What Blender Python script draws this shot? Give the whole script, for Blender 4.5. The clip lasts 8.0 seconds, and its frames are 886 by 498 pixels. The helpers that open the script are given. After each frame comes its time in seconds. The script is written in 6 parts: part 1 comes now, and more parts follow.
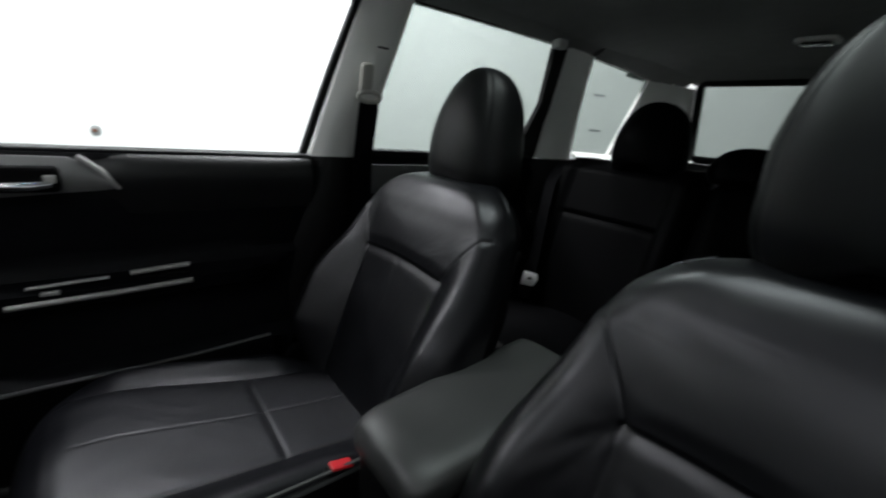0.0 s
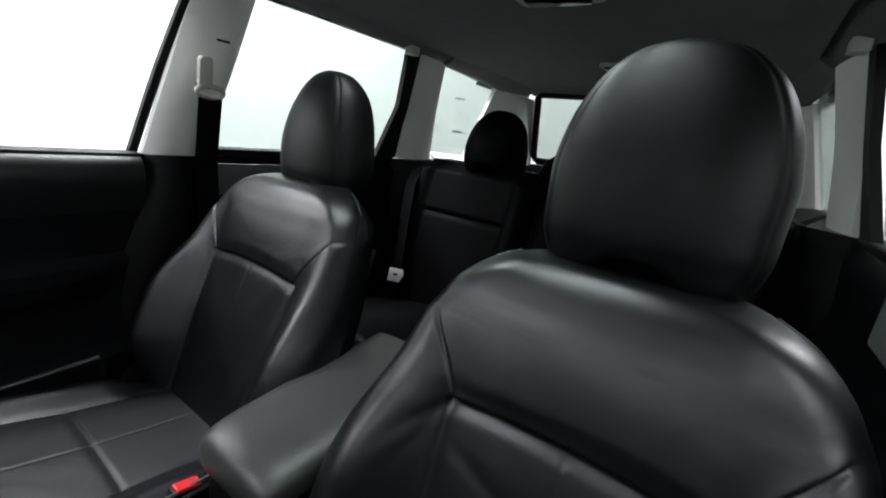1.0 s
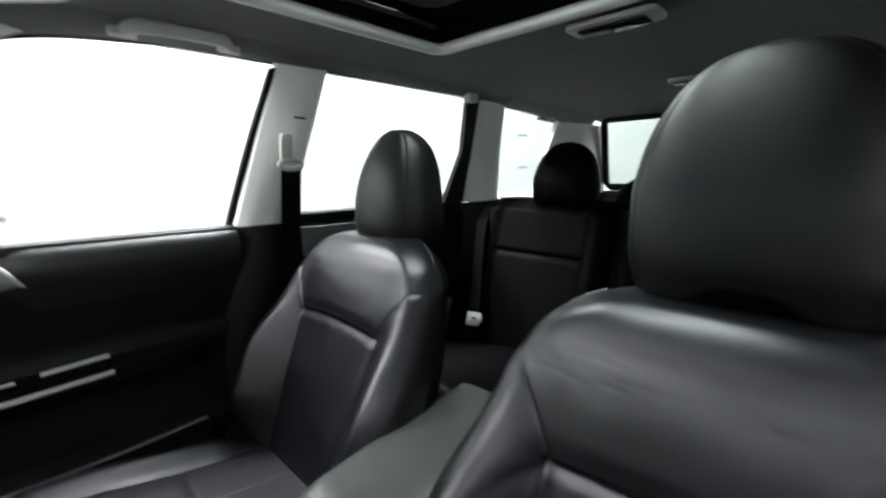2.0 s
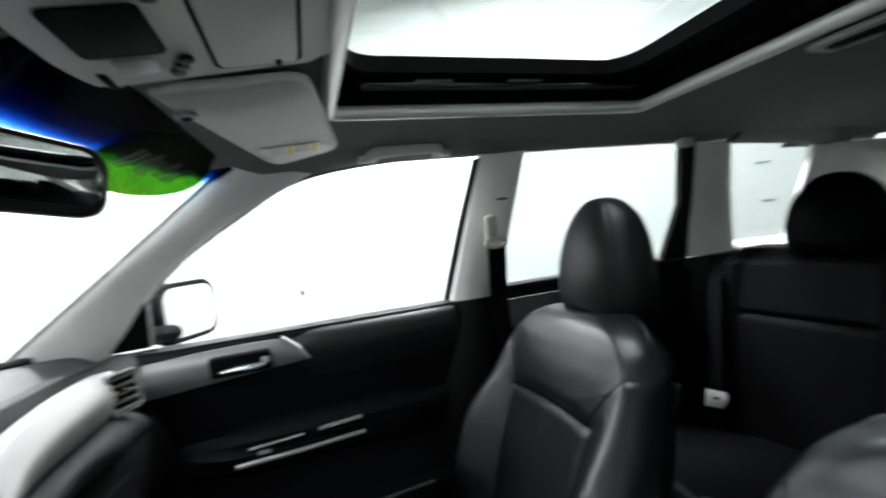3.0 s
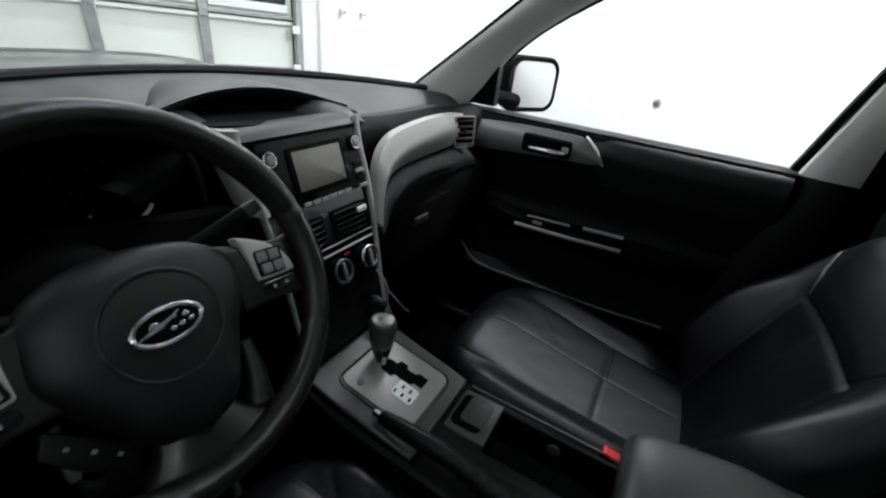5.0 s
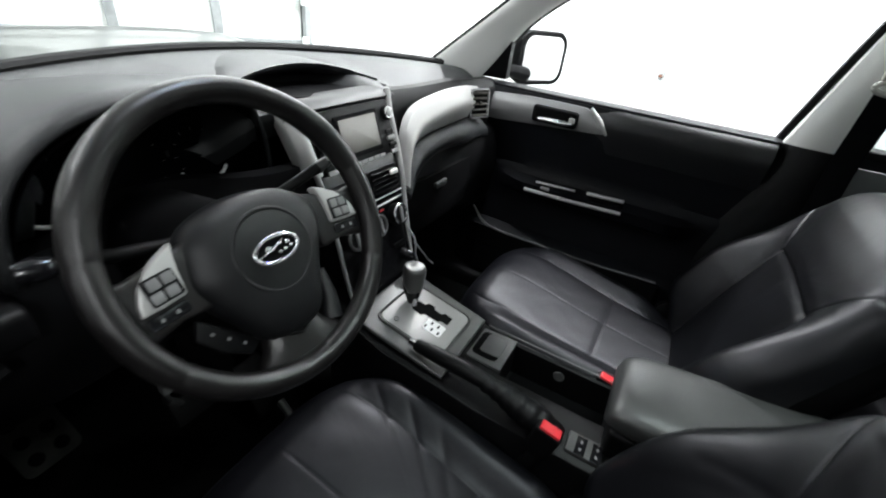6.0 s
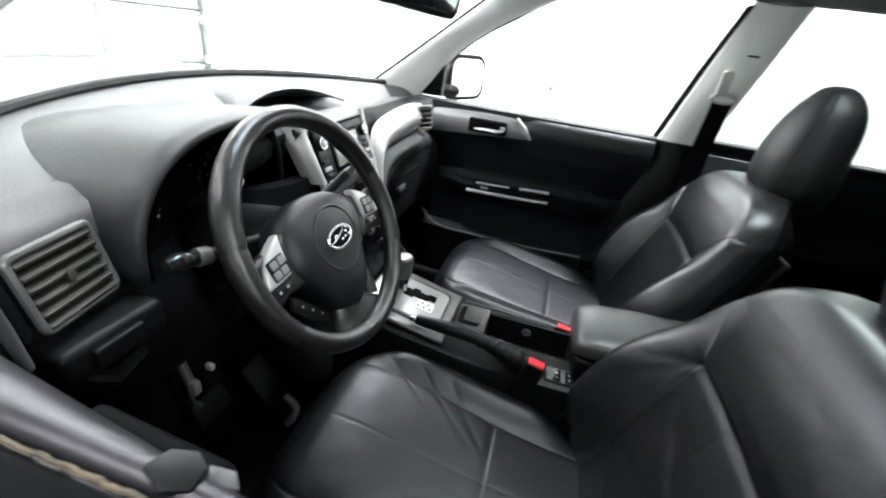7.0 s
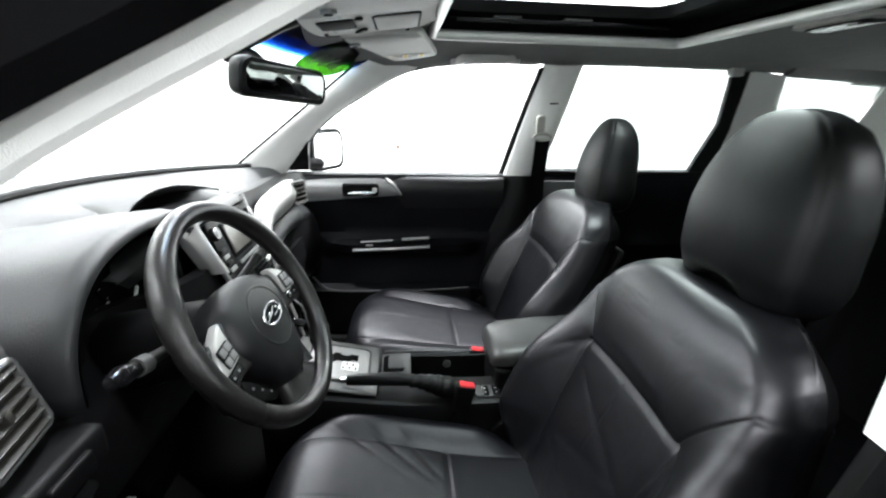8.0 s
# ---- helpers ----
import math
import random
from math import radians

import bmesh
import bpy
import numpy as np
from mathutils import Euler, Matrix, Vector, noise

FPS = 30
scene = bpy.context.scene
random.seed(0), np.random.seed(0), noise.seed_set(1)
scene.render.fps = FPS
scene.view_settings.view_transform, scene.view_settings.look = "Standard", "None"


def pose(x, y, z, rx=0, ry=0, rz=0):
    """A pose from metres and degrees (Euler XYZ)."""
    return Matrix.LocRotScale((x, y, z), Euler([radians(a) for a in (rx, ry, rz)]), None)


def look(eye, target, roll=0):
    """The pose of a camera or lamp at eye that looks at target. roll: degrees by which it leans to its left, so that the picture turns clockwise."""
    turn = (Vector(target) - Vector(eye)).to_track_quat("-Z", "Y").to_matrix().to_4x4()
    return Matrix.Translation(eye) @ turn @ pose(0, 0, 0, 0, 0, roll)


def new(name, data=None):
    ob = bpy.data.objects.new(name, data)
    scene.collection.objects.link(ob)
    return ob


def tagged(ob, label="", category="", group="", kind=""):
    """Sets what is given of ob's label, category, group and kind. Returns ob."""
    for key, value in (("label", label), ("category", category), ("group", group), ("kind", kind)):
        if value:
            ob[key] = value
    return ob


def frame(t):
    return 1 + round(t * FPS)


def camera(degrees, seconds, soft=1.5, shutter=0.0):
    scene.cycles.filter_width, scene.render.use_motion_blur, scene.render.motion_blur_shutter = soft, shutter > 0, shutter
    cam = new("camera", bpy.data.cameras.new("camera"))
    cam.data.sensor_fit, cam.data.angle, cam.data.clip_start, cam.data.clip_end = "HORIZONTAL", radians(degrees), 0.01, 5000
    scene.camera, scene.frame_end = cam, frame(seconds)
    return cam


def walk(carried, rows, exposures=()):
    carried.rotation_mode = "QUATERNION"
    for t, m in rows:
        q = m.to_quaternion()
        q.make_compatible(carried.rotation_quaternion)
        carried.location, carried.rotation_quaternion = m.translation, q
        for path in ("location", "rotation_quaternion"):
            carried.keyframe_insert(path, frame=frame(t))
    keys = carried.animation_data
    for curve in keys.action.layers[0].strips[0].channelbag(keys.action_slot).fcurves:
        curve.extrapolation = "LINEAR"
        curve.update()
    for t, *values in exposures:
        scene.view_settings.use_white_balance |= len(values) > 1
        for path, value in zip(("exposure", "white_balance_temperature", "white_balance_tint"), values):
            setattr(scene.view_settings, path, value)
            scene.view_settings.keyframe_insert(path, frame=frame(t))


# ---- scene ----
cam = camera(92.8, 8.0, soft=2.0, shutter=0.5)
PATH = [
    (0, (-0.429, 0.28, 1.19), (1.058, -0.936, 0.632), 5.2),
    (0.5, (-0.467, 0.273, 1.207), (0.775, -1.208, 0.694), 6.5),
    (1, (-0.491, 0.272, 1.211), (0.586, -1.333, 0.697), 7.1),
    (2.5, (-0.476, 0.249, 1.245), (1.159, -0.892, 1.084), -5.0),
    (3, (-0.485, 0.237, 1.276), (1.418, -0.377, 1.223), -6.9),
    (3.5, (-0.52, 0.206, 1.268), (1.478, 0.264, 1.191), -7.7),
    (4, (-0.529, 0.195, 1.27), (1.334, 0.812, 0.885), -3.0),
    (4.5, (-0.513, 0.156, 1.279), (1.161, 0.966, 0.546), 5.4),
    (6, (-0.669, 0.101, 1.305), (0.882, 0.843, 0.282), 7.6),
    (6.5, (-0.78, 0.135, 1.32), (0.872, 0.696, 0.342), 9.4),
    (7, (-0.904, 0.186, 1.328), (0.83, 0.558, 0.403), 8.2),
    (7.5, (-0.976, 0.211, 1.336), (0.869, 0.287, 0.567), 3.8),
    (8, (-1.008, 0.25, 1.345), (0.879, 0.07, 0.706), 1.3),
]
EXPOSURES = [(0.0, -2.10), (0.5, -1.84), (1.0, -1.22), (1.2, -1.1), (2.3, -0.55), (2.6, -0.56), (3.0, -1.05), (3.5, -2.05), (4.0, -2.53), (4.5, -2.64), (4.7, -2.54), (5.8, -1.1), (6.0, -0.9), (6.5, -0.40), (7.0, -0.18), (7.5, -0.12), (8.0, -0.22)]

walk(cam, [(t, look(eye, target, roll)) for t, eye, target, roll in PATH], EXPOSURES)

XC = -0.015            # the car's centre line
ROOM = Matrix.Translation((-0.5, 0.16, 0)) @ pose(0, 0, 0, 0, 0, -27)   # the garage stands at an angle to the car

# ---- light: closed white garage with rows of ceiling strip lights ----
world = bpy.data.worlds.new("world")
scene.world = world
world.use_nodes = True
world.node_tree.nodes["Background"].inputs[0].default_value = (0.8, 0.9, 1.0, 1)
world.node_tree.nodes["Background"].inputs[1].default_value = 0.02
# strip lights: x, y in the garage, turn, watts
STRIPS = [(2.3, -3.0, 90, 130), (2.3, 0.0, 90, 560), (2.3, 2.4, 90, 340), (-0.4, -3.6, 90, 200), (0.5, 3.55, 0, 230), (-1.9, -2.4, 90, 45), (-1.9, 0.6, 90, 125), (-1.9, 2.8, 90, 70), (0.66, 0.0, 90, 330)]


# ---- materials ----
def material(name, color, rough=0.5, metal=0.0, grain=0.0, grain_scale=400.0, vary=0.15, vary_scale=6.0, spec=0.5, coat=0.0, wrinkle=0.0, wrinkle_scale=14.0, sheen=(1.0, 1.0, 1.0)):
    mat = bpy.data.materials.new(name)
    mat.use_nodes = True
    nt = mat.node_tree
    n, l = nt.nodes, nt.links
    bsdf = n["Principled BSDF"]
    bsdf.inputs["Roughness"].default_value = rough
    bsdf.inputs["Metallic"].default_value = metal
    bsdf.inputs["Specular IOR Level"].default_value = spec
    bsdf.inputs["Coat Weight"].default_value = coat
    bsdf.inputs["Specular Tint"].default_value = (*sheen, 1)
    coord = n.new("ShaderNodeTexCoord")
    big = n.new("ShaderNodeTexNoise")
    big.inputs["Scale"].default_value = vary_scale
    big.inputs["Detail"].default_value = 6
    l.new(coord.outputs["Object"], big.inputs["Vector"])
    ramp = n.new("ShaderNodeValToRGB")
    lo = [c * (1 - vary) for c in color]
    hi = [min(1, c * (1 + vary)) for c in color]
    ramp.color_ramp.elements[0].color, ramp.color_ramp.elements[1].color = (*lo, 1), (*hi, 1)
    ramp.color_ramp.elements[0].position, ramp.color_ramp.elements[1].position = 0.3, 0.7
    l.new(big.outputs["Fac"], ramp.inputs["Fac"])
    l.new(ramp.outputs["Color"], bsdf.inputs["Base Color"])
    mr = n.new("ShaderNodeMapRange")
    mr.inputs["To Min"].default_value, mr.inputs["To Max"].default_value = max(0.02, rough * 0.85), min(1, rough * 1.15)
    l.new(big.outputs["Fac"], mr.inputs["Value"])
    l.new(mr.outputs["Result"], bsdf.inputs["Roughness"])
    last = None
    if wrinkle:
        wr = n.new("ShaderNodeTexNoise")
        wr.inputs["Scale"].default_value, wr.inputs["Detail"].default_value, wr.inputs["Distortion"].default_value = wrinkle_scale, 3, 1.2
        l.new(coord.outputs["Object"], wr.inputs["Vector"])
        b0 = n.new("ShaderNodeBump")
        b0.inputs["Strength"].default_value, b0.inputs["Distance"].default_value = wrinkle, 0.01
        l.new(wr.outputs["Fac"], b0.inputs["Height"])
        last = b0
    if grain:
        vo = n.new("ShaderNodeTexVoronoi")
        vo.inputs["Scale"].default_value = grain_scale
        l.new(coord.outputs["Object"], vo.inputs["Vector"])
        b1 = n.new("ShaderNodeBump")
        b1.inputs["Strength"].default_value, b1.inputs["Distance"].default_value = grain, 0.001
        l.new(vo.outputs["Distance"], b1.inputs["Height"])
        if last:
            l.new(last.outputs["Normal"], b1.inputs["Normal"])
        last = b1
    if last:
        l.new(last.outputs["Normal"], bsdf.inputs["Normal"])
    return mat


def glass(name, tint, gloss=0.0, mirror=0.6):
    """Thin pane: lets light through with a tint, mirrors more at grazing angles."""
    mat = bpy.data.materials.new(name)
    mat.use_nodes = True
    nt = mat.node_tree
    n, l = nt.nodes, nt.links
    n.remove(n["Principled BSDF"])
    tr, gl, mix, lw = n.new("ShaderNodeBsdfTransparent"), n.new("ShaderNodeBsdfGlossy"), n.new("ShaderNodeMixShader"), n.new("ShaderNodeLayerWeight")
    tr.inputs["Color"].default_value = (*tint, 1)
    gl.inputs["Roughness"].default_value = gloss
    lw.inputs["Blend"].default_value = 0.5
    power, mul = n.new("ShaderNodeMath"), n.new("ShaderNodeMath")
    power.operation, mul.operation = "POWER", "MULTIPLY_ADD"
    power.inputs[1].default_value, mul.inputs[1].default_value, mul.inputs[2].default_value = 5.0, mirror, 0.02 * mirror / 0.6
    l.new(lw.outputs["Facing"], power.inputs[0])
    l.new(power.outputs[0], mul.inputs[0])
    l.new(mul.outputs[0], mix.inputs[0])
    l.new(tr.outputs[0], mix.inputs[1])
    l.new(gl.outputs[0], mix.inputs[2])
    l.new(mix.outputs[0], n["Material Output"].inputs["Surface"])
    return mat


def glow(name, color, strength):
    mat = bpy.data.materials.new(name)
    mat.use_nodes = True
    b = mat.node_tree.nodes["Principled BSDF"]
    b.inputs["Base Color"].default_value = (*color, 1)
    b.inputs["Emission Color"].default_value = (*color, 1)
    b.inputs["Emission Strength"].default_value = strength
    return mat


LEATHER = material("black_leather", (0.0024, 0.0026, 0.0034), 0.36, grain=0.07, grain_scale=900, vary=0.3, vary_scale=9, wrinkle=0.30, wrinkle_scale=5.5, spec=0.44, sheen=(0.97, 0.945, 1.0))
LEATHER_INSERT = material("black_leather_insert", (0.0026, 0.0027, 0.0038), 0.42, grain=0.08, grain_scale=800, vary=0.3, vary_scale=9, wrinkle=0.26, wrinkle_scale=7, spec=0.28, sheen=(0.955, 0.935, 1.0))
HEADLEATHER = material("black_headrest_leather", (0.0022, 0.0024, 0.0029), 0.45, grain=0.08, grain_scale=900, vary=0.3, vary_scale=9, wrinkle=0.12, wrinkle_scale=7, spec=0.26)
VINYL = material("black_vinyl", (0.0030, 0.0030, 0.0034), 0.42, grain=0.12, grain_scale=700, vary=0.15, spec=0.18)
# the seats' leather again, darker and duller for the shade in the rear
REAR_LEATHER = material("shaded_rear_leather", (0.0010, 0.0010, 0.0013), 0.55, grain=0.15, grain_scale=700, vary=0.2, wrinkle=0.10, spec=0.04)
DASH = material("charcoal_dash_plastic", (0.0098, 0.0107, 0.0114), 0.45, grain=0.35, grain_scale=700, vary=0.08, vary_scale=4, spec=0.35)
BLACK = material("black_plastic", (0.0022, 0.0022, 0.0025), 0.48, grain=0.15, grain_scale=700, vary=0.2, spec=0.16)
DEEP = material("matt_black_plastic", (0.0025, 0.0025, 0.0028), 0.75, vary=0.3, spec=0.05)
# near pure black, stands in for the shade under the gauge hood
SHADEBLACK = material("binnacle_shade_black", (0.0010, 0.0010, 0.0012), 0.9, vary=0.2, spec=0.02)
GLOSS = material("gloss_black_plastic", (0.006, 0.006, 0.007), 0.18, vary=0.2, spec=0.35)
CARPET = material("black_carpet", (0.0025, 0.0025, 0.0025), 0.95, grain=0.8, grain_scale=900, vary=0.4, vary_scale=30, spec=0.05)
SILVER = material("silver_paint_trim", (0.34, 0.335, 0.33), 0.42, metal=0.35, grain=0.06, grain_scale=900, vary=0.06)
BRIGHT = material("bright_silver_trim", (0.41, 0.405, 0.395), 0.38, metal=0.35, grain=0.06, grain_scale=900, vary=0.06)
GREY_TRIM = material("dark_silver_trim", (0.22, 0.22, 0.22), 0.42, metal=0.4, vary=0.06)
GREY_DARK = material("dark_grey_plastic", (0.042, 0.042, 0.042), 0.5, grain=0.15, grain_scale=700, vary=0.08)
GEARGREY = material("satin_gunmetal_plastic", (0.10, 0.10, 0.099), 0.32, metal=0.45, vary=0.06)
CHROME = material("chrome", (0.70, 0.70, 0.71), 0.24, metal=1.0, vary=0.04)
PILLAR = material("light_grey_pillar_trim", (0.82, 0.82, 0.795), 0.6, grain=0.3, grain_scale=700, vary=0.05)
HEADLINER = material("grey_headliner_fabric", (0.17, 0.174, 0.17), 0.95, grain=0.6, grain_scale=900, vary=0.06, vary_scale=20, spec=0.15)
IVORY = material("ivory_plastic", (0.45, 0.44, 0.405), 0.5, vary=0.05)
BELT = material("black_belt_webbing", (0.0035, 0.0035, 0.0042), 0.8, grain=0.7, grain_scale=900, vary=0.2, spec=0.05)
RUBBER = material("black_rubber", (0.006, 0.006, 0.006), 0.6, vary=0.3, spec=0.12)
RED = material("red_plastic", (0.55, 0.012, 0.02), 0.4, vary=0.08)
WHITE_TAG = material("white_plastic", (0.85, 0.85, 0.85), 0.5, vary=0.05)
LABEL = material("pale_paper_label", (0.62, 0.6, 0.5), 0.6, vary=0.08, vary_scale=40)
YELLOW = material("yellow_print", (0.6, 0.42, 0.06), 0.6)
SCREEN = material("grey_screen", (0.10, 0.095, 0.085), 0.25, vary=0.05)
MIRROR = material("mirror_glass", (0.8, 0.8, 0.8), 0.02, metal=1.0, vary=0.0)
PAINT = material("dark_green_car_paint", (0.018, 0.022, 0.018), 0.35, coat=0.6, vary=0.06)
FELT = material("worn_gold_felt", (0.085, 0.065, 0.042), 0.9, grain=0.9, grain_scale=150, vary=0.6, vary_scale=60)
WALL = material("white_painted_wall", (0.80, 0.81, 0.80), 0.7, vary=0.05, vary_scale=1.3, wrinkle=0.15, wrinkle_scale=3)
GREYWALL = material("grey_painted_wall", (0.66, 0.665, 0.66), 0.7, vary=0.08, vary_scale=1.3)
CEIL = material("white_ceiling_board", (0.80, 0.80, 0.80), 0.8, vary=0.03)
DOORWHITE = material("white_garage_door", (0.72, 0.75, 0.72), 0.5, vary=0.06, vary_scale=3)
DOORFRAME = material("grey_galvanised_rail", (0.34, 0.36, 0.36), 0.45, metal=0.5, vary=0.2, vary_scale=20)
DARKPANE = material("dark_window_pane", (0.020, 0.022, 0.026), 0.12, vary=0.1)
CONCRETE = material("grey_concrete_floor", (0.10, 0.10, 0.098), 0.55, grain=0.2, grain_scale=60, vary=0.2, vary_scale=2)
RUST = material("rusty_steel", (0.12, 0.05, 0.03), 0.8, vary=0.4, vary_scale=60)
INK = material("dark_ink", (0.01, 0.02, 0.01), 0.6)
DOORTRIM = material("black_door_vinyl", (0.0028, 0.0031, 0.0042), 0.5, grain=0.3, grain_scale=500, vary=0.12, spec=0.12)
GREY_INSERT = material("grey_cloth", (0.10, 0.105, 0.105), 0.8, grain=0.4, grain_scale=700)
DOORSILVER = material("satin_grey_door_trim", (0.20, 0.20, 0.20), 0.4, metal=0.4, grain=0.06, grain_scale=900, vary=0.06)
ARMVINYL = material("grey_black_armrest_vinyl", (0.027, 0.0275, 0.027), 0.40, grain=0.25, grain_scale=500, vary=0.12)
CAP = material("satin_black_cap", (0.010, 0.0104, 0.0107), 0.45, vary=0.1, spec=0.25)
SLAT = material("dark_grey_slats", (0.021, 0.020, 0.0175), 0.42, vary=0.1, spec=0.25)
# darker copy of the silver trim, with shade put into its colour
SHADESILVER = material("shaded_silver_trim", (0.10, 0.10, 0.10), 0.34, metal=0.55, vary=0.08)
SILLVINYL = material("black_sill_vinyl", (0.0050, 0.0052, 0.0060), 0.42, grain=0.2, grain_scale=600, vary=0.15, spec=0.42)
ROLL = material("grey_purple_vinyl_roll", (0.011, 0.0105, 0.0125), 0.42, grain=0.15, grain_scale=700, vary=0.12, sheen=(0.98, 0.93, 1.0))
WHEELLEATHER = material("worn_wheel_leather", (0.0072, 0.0065, 0.0065), 0.33, grain=0.14, grain_scale=800, vary=0.4, vary_scale=14, wrinkle=0.12, wrinkle_scale=30, spec=0.42)
HUBVINYL = material("grained_hub_vinyl", (0.0045, 0.0047, 0.0053), 0.44, grain=0.2, grain_scale=700, vary=0.15, spec=0.30)
PEDALGREY = material("scuffed_pedal_plate", (0.030, 0.029, 0.026), 0.6, vary=0.3, vary_scale=30, spec=0.2)
LIP = material("satin_pale_lip", (0.72, 0.72, 0.70), 0.32, metal=0.2, vary=0.05)
GREYKEY = material("grey_keys", (0.15, 0.15, 0.15), 0.45, spec=0.3)
OVERHEAD = material("grey_roof_plastic", (0.48, 0.48, 0.46), 0.6, grain=0.25, grain_scale=700, vary=0.05)
TUBE = glow("lit_diffuser", (1.0, 0.99, 0.97), 6.0)
CLEAR = glass("clear_glass", (0.975, 0.98, 0.975))
TINT = glass("privacy_glass", (0.58, 0.61, 0.595))
GREENFILM = glass("green_sticker_film", (0.17, 0.31, 0.05), 0.0, 0.05)


def shade_band():
    """Blue shade band of the windscreen: darker towards its upper edge."""
    mat = glass("blue_shade_band", (0.1, 0.3, 0.8), 0.0, 0.06)
    nt = mat.node_tree
    n, l = nt.nodes, nt.links
    coord, sep, mr, ramp = n.new("ShaderNodeTexCoord"), n.new("ShaderNodeSeparateXYZ"), n.new("ShaderNodeMapRange"), n.new("ShaderNodeValToRGB")
    l.new(coord.outputs["Object"], sep.inputs[0])
    l.new(sep.outputs["Z"], mr.inputs["Value"])
    mr.inputs["From Min"].default_value, mr.inputs["From Max"].default_value = 1.464, 1.510
    l.new(mr.outputs[0], ramp.inputs[0])
    e = ramp.color_ramp.elements
    e[0].color, e[1].color = (0.72, 0.92, 1.0, 1), (0.001, 0.003, 0.015, 1)
    for at, c in ((0.08, (0.26, 0.52, 0.86, 1)), (0.19, (0.045, 0.16, 0.45, 1)), (0.34, (0.008, 0.030, 0.12, 1)), (0.62, (0.002, 0.006, 0.028, 1))):
        ramp.color_ramp.elements.new(at).color = c
    tr = next(x for x in n if x.type == "BSDF_TRANSPARENT")
    l.new(ramp.outputs[0], tr.inputs["Color"])
    return mat


BAND = shade_band()


# ---- mesh helpers ----
def smooth(x, a, b):
    t = min(1.0, max(0.0, (x - a) / (b - a)))
    return t * t * (3 - 2 * t)


def part(name, bm, mat, parent=None, label="", sharp=38):
    bmesh.ops.recalc_face_normals(bm, faces=bm.faces)
    me = bpy.data.meshes.new(name)
    bm.to_mesh(me)
    bm.free()
    me.materials.append(mat)
    for p in me.polygons:
        p.use_smooth = True
    me.set_sharp_from_angle(angle=radians(sharp))
    ob = new(name, me)
    if parent:
        ob.parent = parent
        ob.matrix_parent_inverse = parent.matrix_basis.inverted()
    return tagged(ob, label) if label else ob


def thing(name, at, label, category, group="", kind=""):
    ob = new(name)
    ob.empty_display_size = 0.05
    ob.matrix_basis = Matrix.Translation(at)
    return tagged(ob, label, category, group, kind)


def rings(rows, caps=True, wrap=True):
    """Skin through rows of points, each row a closed ring (wrap) or an open line."""
    bm = bmesh.new()
    vs = [[bm.verts.new(p) for p in row] for row in rows]
    m = len(rows[0])
    for a, b in zip(vs, vs[1:]):
        for i in range(m if wrap else m - 1):
            j = (i + 1) % m
            bm.faces.new((a[i], a[j], b[j], b[i]))
    if caps and wrap:
        bm.faces.new(vs[0][::-1])
        bm.faces.new(vs[-1])
    return bm


def sheet(rows, thick, push):
    """A grid of points given a thickness: push(p) is the way of its back."""
    bm = bmesh.new()
    front = [[bm.verts.new(p) for p in row] for row in rows]
    back = [[bm.verts.new(Vector(p) + Vector(push(Vector(p))) * thick) for p in row] for row in rows]
    h, w = len(rows), len(rows[0])
    for i in range(h - 1):
        for j in range(w - 1):
            bm.faces.new((front[i][j], front[i][j + 1], front[i + 1][j + 1], front[i + 1][j]))
            bm.faces.new((back[i][j], back[i + 1][j], back[i + 1][j + 1], back[i][j + 1]))
    for i in range(h - 1):
        for j in (0, w - 1):
            bm.faces.new((front[i][j], front[i + 1][j], back[i + 1][j], back[i][j]))
    for j in range(w - 1):
        for i in (0, h - 1):
            bm.faces.new((front[i][j], front[i][j + 1], back[i][j + 1], back[i][j]))
    return bm


def box(x0, x1, y0, y1, z0, z1, bevel=0.006, seg=3, m=None):
    bm = bmesh.new()
    bmesh.ops.create_cube(bm, size=1)
    bmesh.ops.transform(bm, matrix=Matrix.Translation(((x0 + x1) / 2, (y0 + y1) / 2, (z0 + z1) / 2)) @ Matrix.Diagonal((abs(x1 - x0), abs(y1 - y0), abs(z1 - z0), 1)), verts=bm.verts)
    if bevel:
        bmesh.ops.bevel(bm, geom=bm.edges[:], offset=bevel, segments=seg, affect="EDGES", profile=0.6)
    if m:
        bmesh.ops.transform(bm, matrix=m, verts=bm.verts)
    return bm


def prism(poly, depth, m, bevel=0.003, seg=2):
    """Outline in the x-y plane of m, raised along its z by depth."""
    bm = bmesh.new()
    f = bm.faces.new([bm.verts.new((x, y, 0)) for x, y in poly])
    r = bmesh.ops.extrude_face_region(bm, geom=[f])
    bmesh.ops.translate(bm, vec=(0, 0, depth), verts=[v for v in r["geom"] if isinstance(v, bmesh.types.BMVert)])
    bmesh.ops.recalc_face_normals(bm, faces=bm.faces)
    if bevel:
        es = [e for e in bm.edges if len(e.link_faces) == 2 and e.calc_face_angle(0) > 0.7]
        bmesh.ops.bevel(bm, geom=es, offset=bevel, segments=seg, affect="EDGES", profile=0.6)
    bmesh.ops.transform(bm, matrix=m, verts=bm.verts)
    return bm


